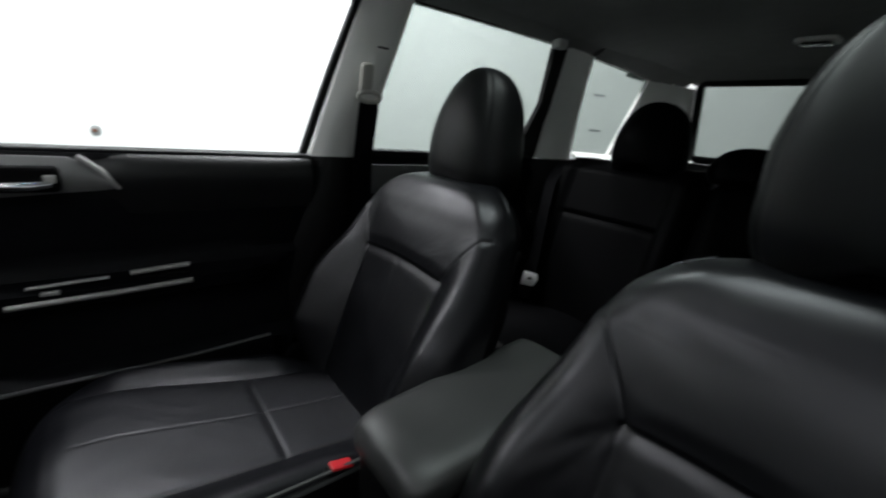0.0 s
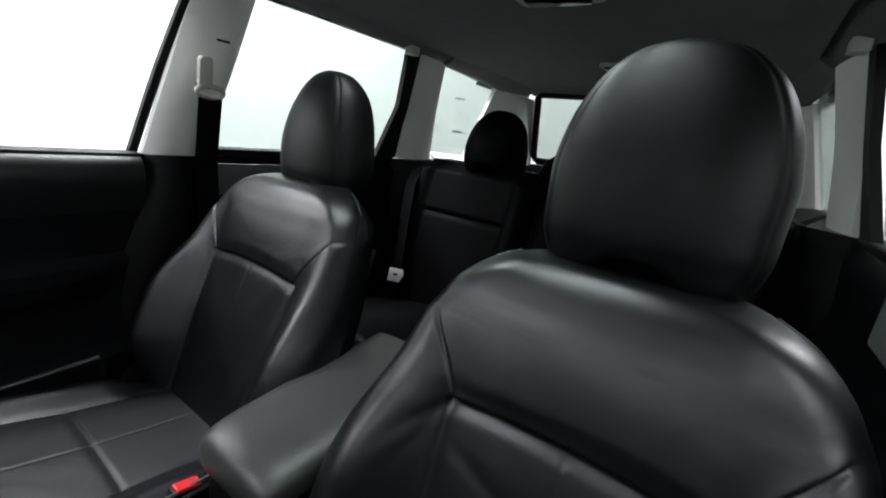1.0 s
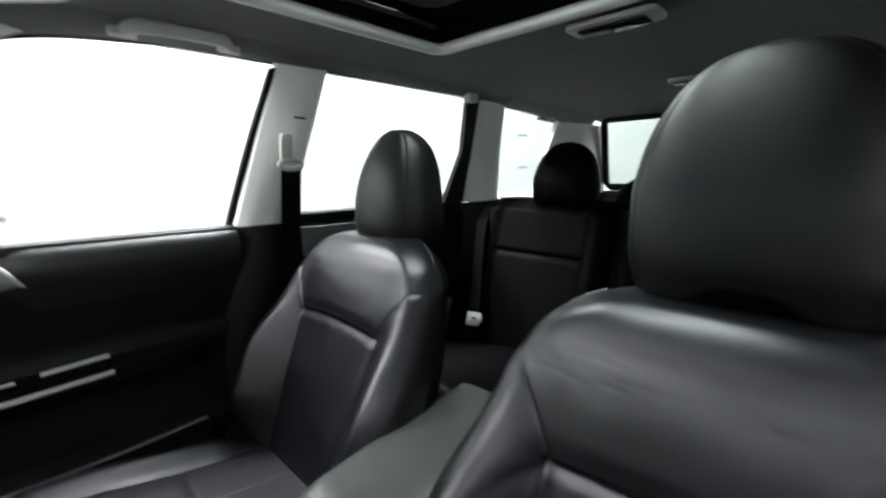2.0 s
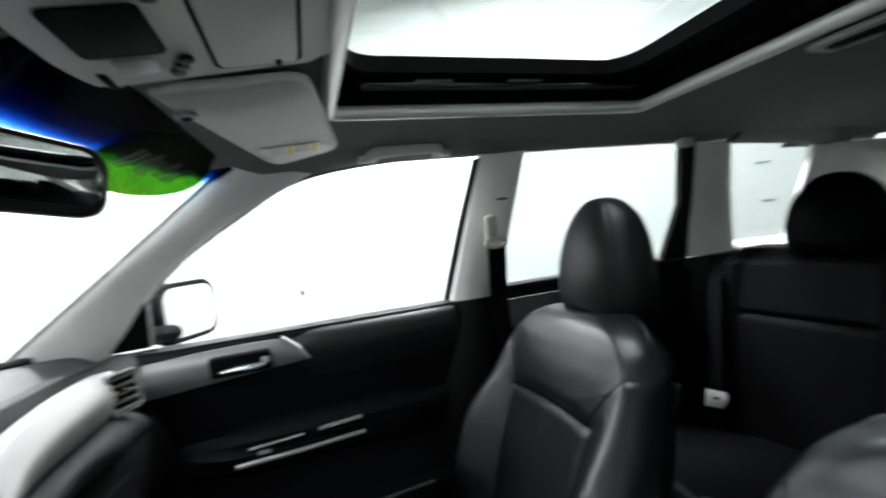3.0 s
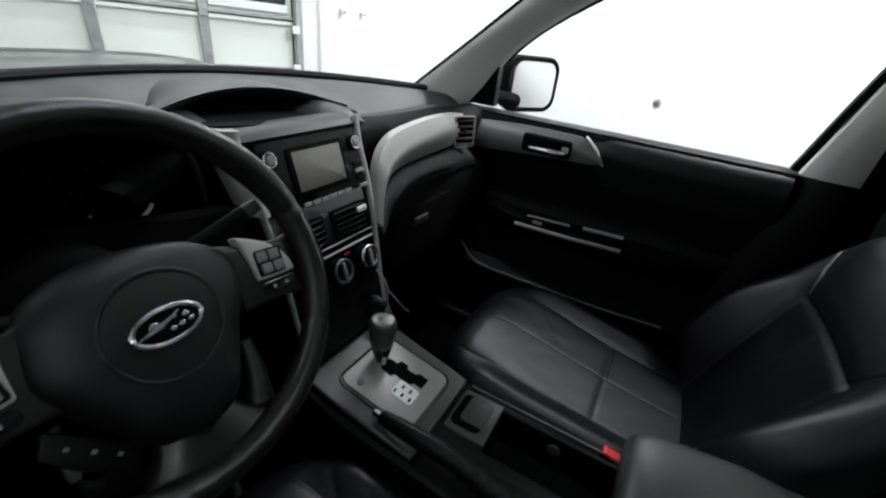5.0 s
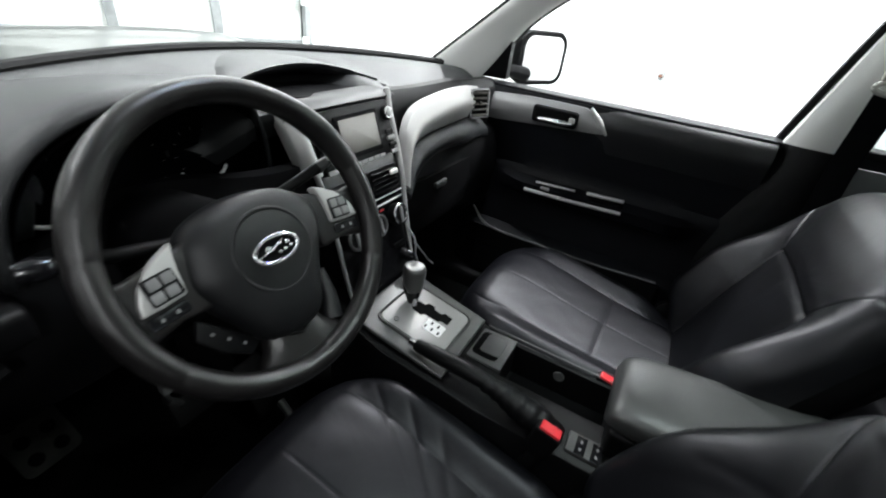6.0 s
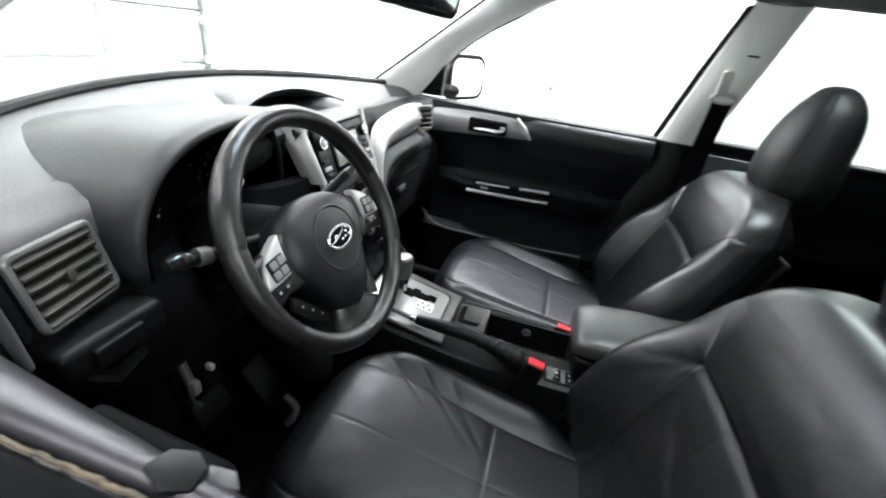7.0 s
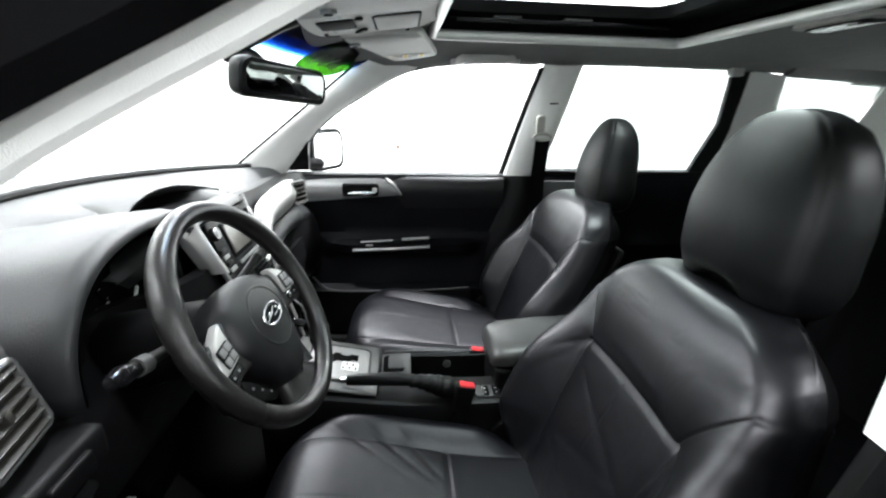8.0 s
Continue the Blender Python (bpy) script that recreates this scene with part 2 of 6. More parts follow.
def tube(points, r, n=12, flat=1.0, up=(0, 0, 1), closed=False):
    """A bar swept along points; r a number or one per point; flat squeezes it along up."""
    pts = [Vector(p) for p in points]
    rows = []
    k = len(pts)
    for i, p in enumerate(pts):
        a = pts[(i - 1) % k] if closed or i else p
        b = pts[(i + 1) % k] if closed or i < k - 1 else p
        d = (b - a).normalized()
        side = d.cross(Vector(up)).normalized()
        top = side.cross(d).normalized()
        rr = r[i] if isinstance(r, (list, tuple)) else r
        rows.append([p + side * (rr * math.cos(q)) + top * (rr * flat * math.sin(q)) for q in (2 * math.pi * j / n for j in range(n))])
    if closed:
        rows.append(rows[0])
        bm = rings(rows, caps=False)
        bmesh.ops.remove_doubles(bm, verts=bm.verts, dist=1e-5)
        return bm
    return rings(rows)


def disc(center, normal, r, depth, n=28, bevel=0.002):
    poly = [(r * math.cos(2 * math.pi * i / n), r * math.sin(2 * math.pi * i / n)) for i in range(n)]
    return prism(poly, depth, frame_at(center, normal), bevel)


def frame_at(center, normal, up=(0, 0, 1)):
    """A frame at center with z along normal and y as near to up as it can be."""
    z = Vector(normal).normalized()
    x = Vector(up).cross(z).normalized()
    y = z.cross(x)
    m = Matrix((x, y, z)).transposed().to_4x4()
    m.translation = center
    return m


def curve(pts, n):
    """n points along a smooth line through pts."""
    pts = [Vector(p) for p in pts]
    ext = [pts[0] * 2 - pts[1], *pts, pts[-1] * 2 - pts[-2]]
    out = []
    for i in range(n):
        t = i / (n - 1) * (len(pts) - 1)
        k = min(int(t), len(pts) - 2)
        f = t - k
        a, b, c, d = ext[k:k + 4]
        out.append(0.5 * ((2 * b) + (c - a) * f + (2 * a - 5 * b + 4 * c - d) * f * f + (3 * b - a - 3 * c + d) * f ** 3))
    return out


def table(x, rows):
    """Smooth values at x from rows of (x, values...)."""
    xs = [r[0] for r in rows]
    if x <= xs[0]:
        return rows[0][1:]
    for a, b in zip(rows, rows[1:]):
        if x <= b[0]:
            f = (x - a[0]) / (b[0] - a[0])
            return [p + (q - p) * f for p, q in zip(a[1:], b[1:])]
    return rows[-1][1:]


def spline(x, rows):
    """Values at x from rows of (x, values...), with no kinks and no overshoot."""
    if x <= rows[0][0]:
        return list(rows[0][1:])
    if x >= rows[-1][0]:
        return list(rows[-1][1:])
    k = next(i for i in range(len(rows) - 1) if x <= rows[i + 1][0])
    a, b = rows[k], rows[k + 1]
    h = b[0] - a[0]
    t = (x - a[0]) / h
    def slope(i, c):
        if i in (0, len(rows) - 1):
            j = min(i, len(rows) - 2)
            return (rows[j + 1][c] - rows[j][c]) / (rows[j + 1][0] - rows[j][0])
        d0 = (rows[i][c] - rows[i - 1][c]) / (rows[i][0] - rows[i - 1][0])
        d1 = (rows[i + 1][c] - rows[i][c]) / (rows[i + 1][0] - rows[i][0])
        return 2 * d0 * d1 / (d0 + d1) if d0 * d1 > 0 else 0.0
    out = []
    for c in range(1, len(a)):
        m0, m1 = slope(k, c) * h, slope(k + 1, c) * h
        out.append((2 * t ** 3 - 3 * t * t + 1) * a[c] + (t ** 3 - 2 * t * t + t) * m0 + (3 * t * t - 2 * t ** 3) * b[c] + (t ** 3 - t * t) * m1)
    return out


def S(s, x):
    """x of the passenger's side (s = 1), or mirrored to the driver's (s = -1)."""
    return XC + s * (x - XC)


def SP(s, p):
    return Vector((S(s, p[0]), p[1], p[2]))


def inward(p):
    d = Vector((XC - p[0], 0, (1.2 - p[2]) * 0.6))
    return d.normalized()


def outward(p):
    return -inward(p)


def trim(a, b, n=9, steps=24, bulge=0.012, thick=0.02):
    """A padded strip between two smooth edges, bulging into the cabin."""
    A, B = curve(a, steps), curve(b, steps)
    rows = []
    for p, q in zip(A, B):
        row = []
        for j in range(n):
            f = j / (n - 1)
            v = p.lerp(q, f)
            row.append(v + inward(v) * bulge * (1 - abs(2 * f - 1) ** 3))
        rows.append(row)
    return sheet(rows, thick, outward)


def groove(d, width, depth):
    return -depth * math.exp(-(d / width) ** 2)


# ---- the garage ----
def in_room(bm):
    bmesh.ops.transform(bm, matrix=ROOM, verts=bm.verts)
    return bm


def garage():
    X0, X1, Y0, Y1, H = -2.95, 3.37, -5.2, 4.0, 3.4
    T = 0.2
    tagged(part("floor", in_room(box(X0 - T, X1 + T, Y0 - T, Y1 + T, -0.2, 0, 0)), CONCRETE), "smooth grey concrete garage floor", "floor", kind="structure")
    tagged(part("ceiling", in_room(box(X0 - T, X1 + T, Y0 - T, Y1 + T, H, H + T, 0)), CEIL), "white boarded garage ceiling", "ceiling", kind="structure")
    DX0, DX1, DH = -2.62, 1.19, 2.75
    front = tagged(part("wall_front", in_room(box(DX1 + 0.06, X1 + T, Y1, Y1 + T, 0, H, 0)), WALL), "white painted wall beside the garage door", "wall", kind="structure")
    part("wall_piece", in_room(box(X0 - T, DX0 - 0.06, Y1, Y1 + T, 0, H, 0)), WALL, front)
    part("lintel", in_room(box(DX0 - 0.06, DX1 + 0.06, Y1, Y1 + T, DH, H, 0)), WALL, front)
    right = tagged(part("wall_right", in_room(box(X1, X1 + T, Y0 - T, Y1, 0, H, 0)), WALL), "white painted block wall with a rusty bolt", "wall", kind="structure")
    tagged(part("wall_left", in_room(box(X0 - T, X0, Y0 - T, Y1, 0, H, 0)), GREYWALL), "grey painted garage wall", "wall", kind="structure")
    rear = tagged(part("wall_rear", in_room(box(X0, X1, Y0 - T, Y0, 0, H, 0)), WALL), "white painted wall of thin boards", "wall", kind="structure")
    # boards of the rear wall: horizontal courses
    for i in range(22):
        part("board", in_room(box(X0 + 0.02, X1 - 0.02, Y0, Y0 + 0.018, 0.1 + i * 0.148, 0.1 + i * 0.148 + 0.138, 0.004, 1)), WALL, rear)
    # painted block courses of the right wall
    for i in range(16):
        for k in range(8):
            y0 = -4.9 + k * 1.1 + (0.55 if i % 2 else 0.0)
            part("block", in_room(box(X1 - 0.0016, X1 + 0.002, y0 + 0.003, min(Y1 - 0.01, y0 + 1.096), 0.02 + i * 0.205, 0.02 + i * 0.205 + 0.2015, 0.0008, 1)), WALL, right)
    # fixings on the right wall
    m = ROOM @ Matrix.Translation((X1, 1.883, 0.956))
    bolt = thing("wall_bolt", m.translation, "rusty bolt on a round washer in white wall", "bolt")
    nrm = ROOM.to_3x3() @ Vector((-1, 0, 0))
    part("washer", disc(m.translation, nrm, 0.035, 0.006), DOORFRAME, bolt)
    part("bolt_head", disc(m.translation + nrm * 0.006, nrm, 0.014, 0.02, 6), RUST, bolt)
    for y, z in ((-1.781, 1.539), (-1.793, 1.264), (-1.79, 0.99)):
        p = ROOM @ Vector((X1, y, z))
        hook = thing("wall_hook", p, "small dark steel hook on white wall", "hook", "hooks on the wall")
        part("hook_plate", box(-0.006, 0, -0.05, 0.05, -0.008, 0.008, 0.002, 1, m=ROOM @ Matrix.Translation((X1, y, z))), DOORFRAME, hook)
    # corner conduit and clamps on the front wall
    conduit = thing("wall_conduit", ROOM @ Vector((X1 - 0.03, Y1 - 0.03, 0)), "thin white conduit in the wall corner", "conduit")
    part("pipe", in_room(tube([(X1 - 0.02, Y1 - 0.02, 0.1), (X1 - 0.02, Y1 - 0.02, H)], 0.012)), DOORFRAME, conduit)
    post = thing("door_post", ROOM @ Vector((1.47, Y1, 0)), "white painted timber door post", "post")
    part("post_board", in_room(box(1.40, 1.50, Y1 - 0.05, Y1 + 0.002, 0, 2.9, 0.008)), WALL, post)
    for x in (1.607, 1.796):
        peg = thing("wall_peg", ROOM @ Vector((x, Y1, 1.32)), "white peg screwed to the wall", "peg", "pegs on the wall")
        part("peg_body", in_room(tube([(x, Y1, 1.33), (x, Y1 - 0.05, 1.33), (x, Y1 - 0.07, 1.31)], 0.018)), WALL, peg)
        part("cord", in_room(tube([(x, Y1 - 0.012, 1.33), (x + 0.01, Y1 - 0.012, 1.9), (x, Y1 - 0.012, 2.5)], 0.006)), WALL, peg)
    pull = thing("cord_cleat", ROOM @ Vector((1.297, Y1, 1.468)), "grey steel cord cleat on the door jamb", "cleat")
    part("loop", in_room(tube([(1.30 + 0.025 * math.cos(a), Y1 - 0.02, 1.468 + 0.07 * math.sin(a)) for a in (i * math.pi / 8 for i in range(16))], 0.008, 8, up=(0, 1, 0), closed=True)), DOORFRAME, pull)
    # the sectional door
    door = thing("garage_door", ROOM @ Vector((DX0, Y1, 0)), "white sectional garage door with a row of dark windows", "garage door")
    xs = [DX1 - 0.0, 0.515, -0.175, -0.865, -1.555, -2.245, DX0]
    zs = [0.0, 0.38, 0.79, 1.19, 1.63, 2.06, 2.45, DH]
    for k, (z0, z1) in enumerate(zip(zs, zs[1:])):
        win = k == 3
        sec = part("section", in_room(box(DX0, DX1, Y1 + 0.06, Y1 + 0.10, z0 + 0.004, z1 - 0.004, 0.004, 1)), DOORWHITE, door)
        part("bottom_rail", in_room(box(DX0, DX1, Y1 + 0.025, Y1 + 0.059, z0 + 0.004, z0 + (0.035 if not win else 0.03), 0.004, 1)), DOORFRAME, sec)
        part("top_rail", in_room(box(DX0, DX1, Y1 + 0.03, Y1 + 0.059, z1 - 0.035, z1 - 0.008, 0.004, 1)), DOORWHITE, sec)
        for a, b in zip(xs, xs[1:]):
            part("stile", in_room(box(b - 0.035, b + 0.035, Y1 + 0.02, Y1 + 0.062, z0 + 0.006, z1 - 0.006, 0.005, 1)), DOORFRAME, sec)
            if win:
                part("pane", in_room(box(b + 0.05, a - 0.05, Y1 + 0.048, Y1 + 0.064, 1.305, 1.545, 0.004, 1)), DARKPANE, sec, "dark glass pane")
                part("window_sill", in_room(box(b + 0.04, a - 0.04, Y1 + 0.03, Y1 + 0.062, 1.24, 1.298, 0.006, 1)), DOORWHITE, sec)
            part("hinge", in_room(box(b - 0.03, b + 0.03, Y1 + 0.008, Y1 + 0.022, z1 - 0.03, z1 + 0.03, 0.003, 1)), DOORFRAME, sec)
    track = part("track", in_room(box(DX1 + 0.005, DX1 + 0.06, Y1 - 0.04, Y1 + 0.05, 0, DH - 0.1, 0.006, 1)), DOORFRAME, door)
    for i in range(9):
        part("roller_bracket", in_room(box(DX1 - 0.03, DX1 + 0.03, Y1 - 0.052, Y1 - 0.041, 0.2 + i * 0.3, 0.26 + i * 0.3, 0.003, 1)), DOORWHITE, track)
    # ceiling battens seen through the sunroof
    for x in (-2.5, -2.1, -1.3, -0.5, 0.05, 0.35, 1.25, 1.45, 2.7):
        j = thing("ceiling_batten", ROOM @ Vector((x, 0, H)), "thin dark metal ceiling batten", "batten", "ceiling battens")
        part("beam", in_room(box(x - 0.014, x + 0.014, Y0, Y1, H - 0.03, H - 0.002, 0.004, 1)), GREY_DARK, j)
    # strip lights
    for x, y, rz, watts in STRIPS:
        m = ROOM @ Matrix.Translation((x, y, H - 0.19)) @ pose(0, 0, 0, 0, 0, rz)
        lamp = thing("strip_light", m.translation, "long white strip light under the ceiling", "ceiling light", "ceiling strip lights")
        part("housing", box(-1.0, 1.0, -0.09, 0.09, 0.0, 0.06, 0.008, 2, m=m), CEIL, lamp)
        part("tube", box(-0.96, 0.96, -0.06, 0.06, -0.02, 0.0, 0.006, 2, m=m), TUBE, lamp, "glowing diffuser")
        data = bpy.data.lights.new("strip_lamp", "AREA")
        data.shape, data.size, data.size_y, data.energy, data.color = "RECTANGLE", 1.9, 0.12, watts, (0.965, 1.0, 1.03)
        ob = new("strip_lamp", data)
        ob.matrix_basis = m @ Matrix.Translation((0, 0, -0.03))


# ---- the car's shell ----
F_TOP = [(0.615, -0.245, 1.490), (0.617, -0.02, 1.487), (0.632, 0.21, 1.457), (0.665, 0.365, 1.381), (0.705, 0.54, 1.269), (0.752, 0.715, 1.088)]   # front window, upper edge
W_EDGE = [(0.590, 0.372, 1.507), (0.625, 0.55, 1.37), (0.65, 0.71, 1.245), (0.672, 0.862, 1.128), (0.685, 0.93, 1.07)]   # windscreen's side edge


def cowl(x):
    return Vector((x, 1.085 - 0.51 * (x - XC) ** 2, 1.145 - 0.03 * ((x - XC) / 0.7) ** 2))


def header(x):
    return Vector((x, 0.445 - 0.155 * (x - XC) ** 2, 1.512 - 0.04 * ((x - XC) / 0.7) ** 2))


def roof_z(y):
    return table(y, [(-1.95, 1.44), (-1.75, 1.505), (-1.4, 1.54), (-0.7, 1.556), (-0.2, 1.558), (0.18, 1.552), (0.32, 1.535), (0.46, 1.512)])[0]


def shell():
    body = thing("car_body", (XC, 0, 0.25), "parked dark station wagon seen from inside", "car body", kind="structure")
    for s in (1, -1):
        P = lambda *pts: [SP(s, p) for p in pts]
        part("a_pillar_trim", trim(P(*W_EDGE), P((0.620, 0.20, 1.475), (0.668, 0.40, 1.378), (0.708, 0.57, 1.263), (0.744, 0.70, 1.108), (0.750, 0.76, 1.04)), bulge=0.014, steps=30), PILLAR, body, "light grey moulded pillar trim")
        part("pillar_seal", tube([SP(s, p) + Vector((0.004 * s, 0.004, 0.004)) for p in curve(W_EDGE, 20)], 0.0045, 6), RUBBER, body)
        part("roof_rail_trim", trim(P((0.520, 0.45, 1.513), (0.51, 0.1, 1.550), (0.51, -0.7, 1.553), (0.49, -1.4, 1.535), (0.46, -1.75, 1.502)),
                                    P((0.64, 0.26, 1.465), (0.617, 0.0, 1.492), (0.617, -0.7, 1.500), (0.585, -1.4, 1.482), (0.55, -1.72, 1.45)), bulge=0.012, steps=40), HEADLINER, body, "grey fabric roof edge")
        part("a_pillar_skin", sheet([[SP(s, p) + Vector((0.035 * s, -0.012, -0.006)) for p in curve(W_EDGE, 16)], [SP(s, p) + Vector((0.03 * s, 0.02, 0.02)) for p in curve([(0.60, 0.20, 1.51), (0.675, 0.39, 1.395), (0.715, 0.56, 1.287), (0.755, 0.72, 1.12), (0.765, 0.80, 1.04)], 16)]], 0.01, outward), PAINT, body)
        bp = part("b_pillar_trim", trim(P((0.617, -0.262, 1.497), (0.668, -0.215, 1.30), (0.735, -0.168, 1.075) if s > 0 else (0.719, -0.140, 1.088)), P((0.617, -0.405, 1.502), (0.668, -0.362, 1.30), (0.735, -0.312, 1.075) if s > 0 else (0.735, -0.295, 1.06)), bulge=0.03 if s > 0 else 0.012), PILLAR, body, "light grey pillar trim")
        part("belt_slot", prism([(-0.016, -0.0025), (0.016, -0.0025), (0.016, 0.0025), (-0.016, 0.0025)], 0.004, frame_at(SP(s, (0.590, -0.30, 1.365)), Vector((-s, 0, -0.3)))), DEEP, bp)
        part("b_pillar_lower", trim(P((0.735, -0.165, 1.078) if s > 0 else (0.735, -0.150, 1.095), (0.72, -0.12, 0.9), (0.71, -0.06, 0.6), (0.70, -0.04, 0.42)), P((0.735, -0.32, 1.078), (0.72, -0.33, 0.9), (0.71, -0.36, 0.6), (0.70, -0.40, 0.42)), bulge=0.045), BLACK, body, "black plastic lower pillar trim")
        part("c_pillar_trim", trim(P((0.612, -1.055, 1.50), (0.66, -1.06, 1.3), (0.69, -1.07, 1.10)), P((0.577, -1.178, 1.482), (0.63, -1.22, 1.3), (0.675, -1.268, 1.10)), bulge=0.02), PILLAR, body, "light grey pillar trim")
        part("d_pillar_trim", trim(P((0.577, -1.605, 1.455), (0.62, -1.57, 1.3), (0.67, -1.535, 1.11)), P((0.485, -1.95, 1.45), (0.50, -1.97, 1.3), (0.51, -1.99, 1.11)), bulge=0.02), PILLAR, body, "light grey pillar trim")
        part("quarter_sill", trim(P((0.675, -1.27, 1.135), (0.67, -1.4, 1.132), (0.665, -1.55, 1.128)), P((0.60, -1.22, 1.09), (0.60, -1.4, 1.09), (0.55, -1.98, 1.09)), bulge=0.01), PILLAR if s > 0 else BLACK, body)
        part("cargo_side_trim", trim(P((0.60, -1.15, 1.10), (0.58, -1.5, 1.10), (0.52, -2.0, 1.10)), P((0.58, -1.15, 0.62), (0.56, -1.5, 0.62), (0.5, -2.02, 0.62)), bulge=0.02), BLACK, body)
        part("quarter_top_trim", trim(P((0.50, -1.17, 1.545), (0.49, -1.4, 1.535), (0.45, -1.8, 1.495)), P((0.58, -1.175, 1.478), (0.575, -1.4, 1.468), (0.555, -1.62, 1.448)), bulge=0.01), HEADLINER, body)
        part("quarter_glass", sheet([P((0.585, -1.165, 1.49), (0.585, -1.62, 1.46)), P((0.690, -1.265, 1.12), (0.682, -1.54, 1.115))], 0.004, outward), TINT, body, "tinted quarter window").visible_shadow = False
        part("outer_side", sheet([P((0.80, 2.0, 0.98), (0.83, 0.8, 1.06)), P((0.85, 2.0, 0.30), (0.87, 0.8, 0.30))], 0.02, outward), PAINT, body)
        part("rear_quarter_panel", sheet([P((0.74, -1.16, 1.10), (0.72, -1.6, 1.10), (0.62, -2.1, 1.08)), P((0.85, -1.16, 0.30), (0.86, -1.6, 0.30), (0.75, -2.15, 0.30))], 0.02, outward), PAINT, body)
        part("sill", box(S(s, 0.62), S(s, 0.86), -1.2, 0.9, 0.28, 0.40, 0.03), BLACK, body)
        part("kick_panel", box(S(s, 0.66), S(s, 0.72), 0.70, 1.15, 0.33, 1.05, 0.02), BLACK, body)
        part("roof_side", sheet([P((0.66, 0.42, 1.53), (0.665, -0.6, 1.56), (0.62, -1.9, 1.50)), P((0.40, 0.42, 1.60), (0.42, -0.6, 1.63), (0.40, -1.95, 1.58))], 0.012, lambda p: Vector((0, 0, 1))), PAINT, body)
        for y0, y1, x in ((-0.395, -0.268, 0.632), (-1.165, -1.065, 0.628)):
            part("pillar_head", sheet([P((x, y0, 1.56), (x, y1, 1.56)), P((x + 0.008, y0, 1.455), (x + 0.008, y1, 1.455))], 0.006, lambda p: Vector((s, 0, 0))), HEADLINER, body)
        part("roof_gutter", sheet([[SP(s, p) + Vector((0.0, 0, 0.05)) for p in q] for q in ([(0.665, 0.25, 1.478), (0.665, 0.0, 1.500), (0.665, -0.6, 1.508), (0.66, -1.0, 1.507), (0.645, -1.25, 1.496), (0.63, -1.6, 1.474), (0.60, -1.9, 1.45)],)] + [P((0.665, 0.25, 1.478), (0.665, 0.0, 1.500), (0.665, -0.6, 1.508), (0.66, -1.0, 1.507), (0.645, -1.25, 1.496), (0.63, -1.6, 1.474), (0.60, -1.9, 1.45))], 0.012, lambda p: Vector((s, 0, 0))), PAINT, body)
        part("arch_trim", trim(P((0.735, -1.03, 1.098), (0.72, -1.04, 0.9), (0.70, -1.04, 0.42)), P((0.605, -1.17, 1.098), (0.59, -1.17, 0.9), (0.58, -1.17, 0.42)), bulge=0.02), BLACK, body, "black wheel arch trim")
        part("rear_gutter", sheet([P((0.60, -1.52, 1.53), (0.55, -1.96, 1.51)), P((0.635, -1.52, 1.462), (0.585, -1.96, 1.44))], 0.01, lambda p: Vector((s, 0, 0))), PAINT, body)
    # roof skin round the sunroof
    part("roof_front_skin", sheet([[Vector((x, 0.47, 1.59)) for x in (-0.43, 0, 0.40)], [Vector((x, 0.16, 1.635)) for x in (-0.45, 0, 0.42)]], 0.012, lambda p: Vector((0, 0, 1))), PAINT, body)
    part("roof_rear_skin", sheet([[Vector((x, -0.62, 1.64)) for x in (-0.45, 0, 0.42)], [Vector((x, -1.95, 1.585)) for x in (-0.43, 0, 0.40)]], 0.012, lambda p: Vector((0, 0, 1))), PAINT, body)
    part("floor_pan", box(S(-1, 0.80), 0.80, -2.1, 1.15, 0.27, 0.33, 0.01), CARPET, body, "black carpet floor")
    part("firewall", sheet([[(-0.8, 1.10, 1.02), (0.77, 1.10, 1.02)], [(-0.8, 1.16, 0.6), (0.77, 1.16, 0.6)], [(-0.8, 0.95, 0.33), (0.77, 0.95, 0.33)]], 0.02, lambda p: Vector((0, 1, 0))), CARPET, body)
    part("cargo_floor", box(S(-1, 0.55), 0.55, -2.0, -1.2, 0.60, 0.64, 0.01), CARPET, body)
    part("engine_bay", box(S(-1, 0.8), 0.8, 1.2, 2.0, 0.3, 0.92, 0.05), PAINT, body)
    # tailgate
    gate = part("tailgate", box(S(-1, 0.6), 0.6, -2.08, -1.98, 0.35, 1.12, 0.02), BLACK, body, "black tailgate trim")
    part("rear_glass", sheet([[(S(-1, 0.47), -1.84, 1.462), (0.47, -1.84, 1.462)], [(S(-1, 0.51), -2.0, 1.13), (0.51, -2.0, 1.13)]], 0.004, lambda p: Vector((0, -1, 0))), TINT, gate, "tinted rear window").visible_shadow = False
    part("window_seal", tube([(S(-1, 0.465), -1.85, 1.455), (S(-1, 0.44), -1.835, 1.472), (0.44, -1.835, 1.472), (0.465, -1.85, 1.455), (0.497, -1.985, 1.165), (0.48, -2.0, 1.14), (S(-1, 0.48), -2.0, 1.14), (S(-1, 0.497), -1.985, 1.165)], 0.018, 8, closed=True), RUBBER, gate)
    part("rear_header", sheet([[(S(-1, 0.5), -1.74, 1.505), (0.5, -1.74, 1.505)], [(S(-1, 0.5), -1.86, 1.462), (0.5, -1.86, 1.462)]], 0.03, lambda p: Vector((0, 0, 1))), HEADLINER, body)
    # bonnet
    rows = []
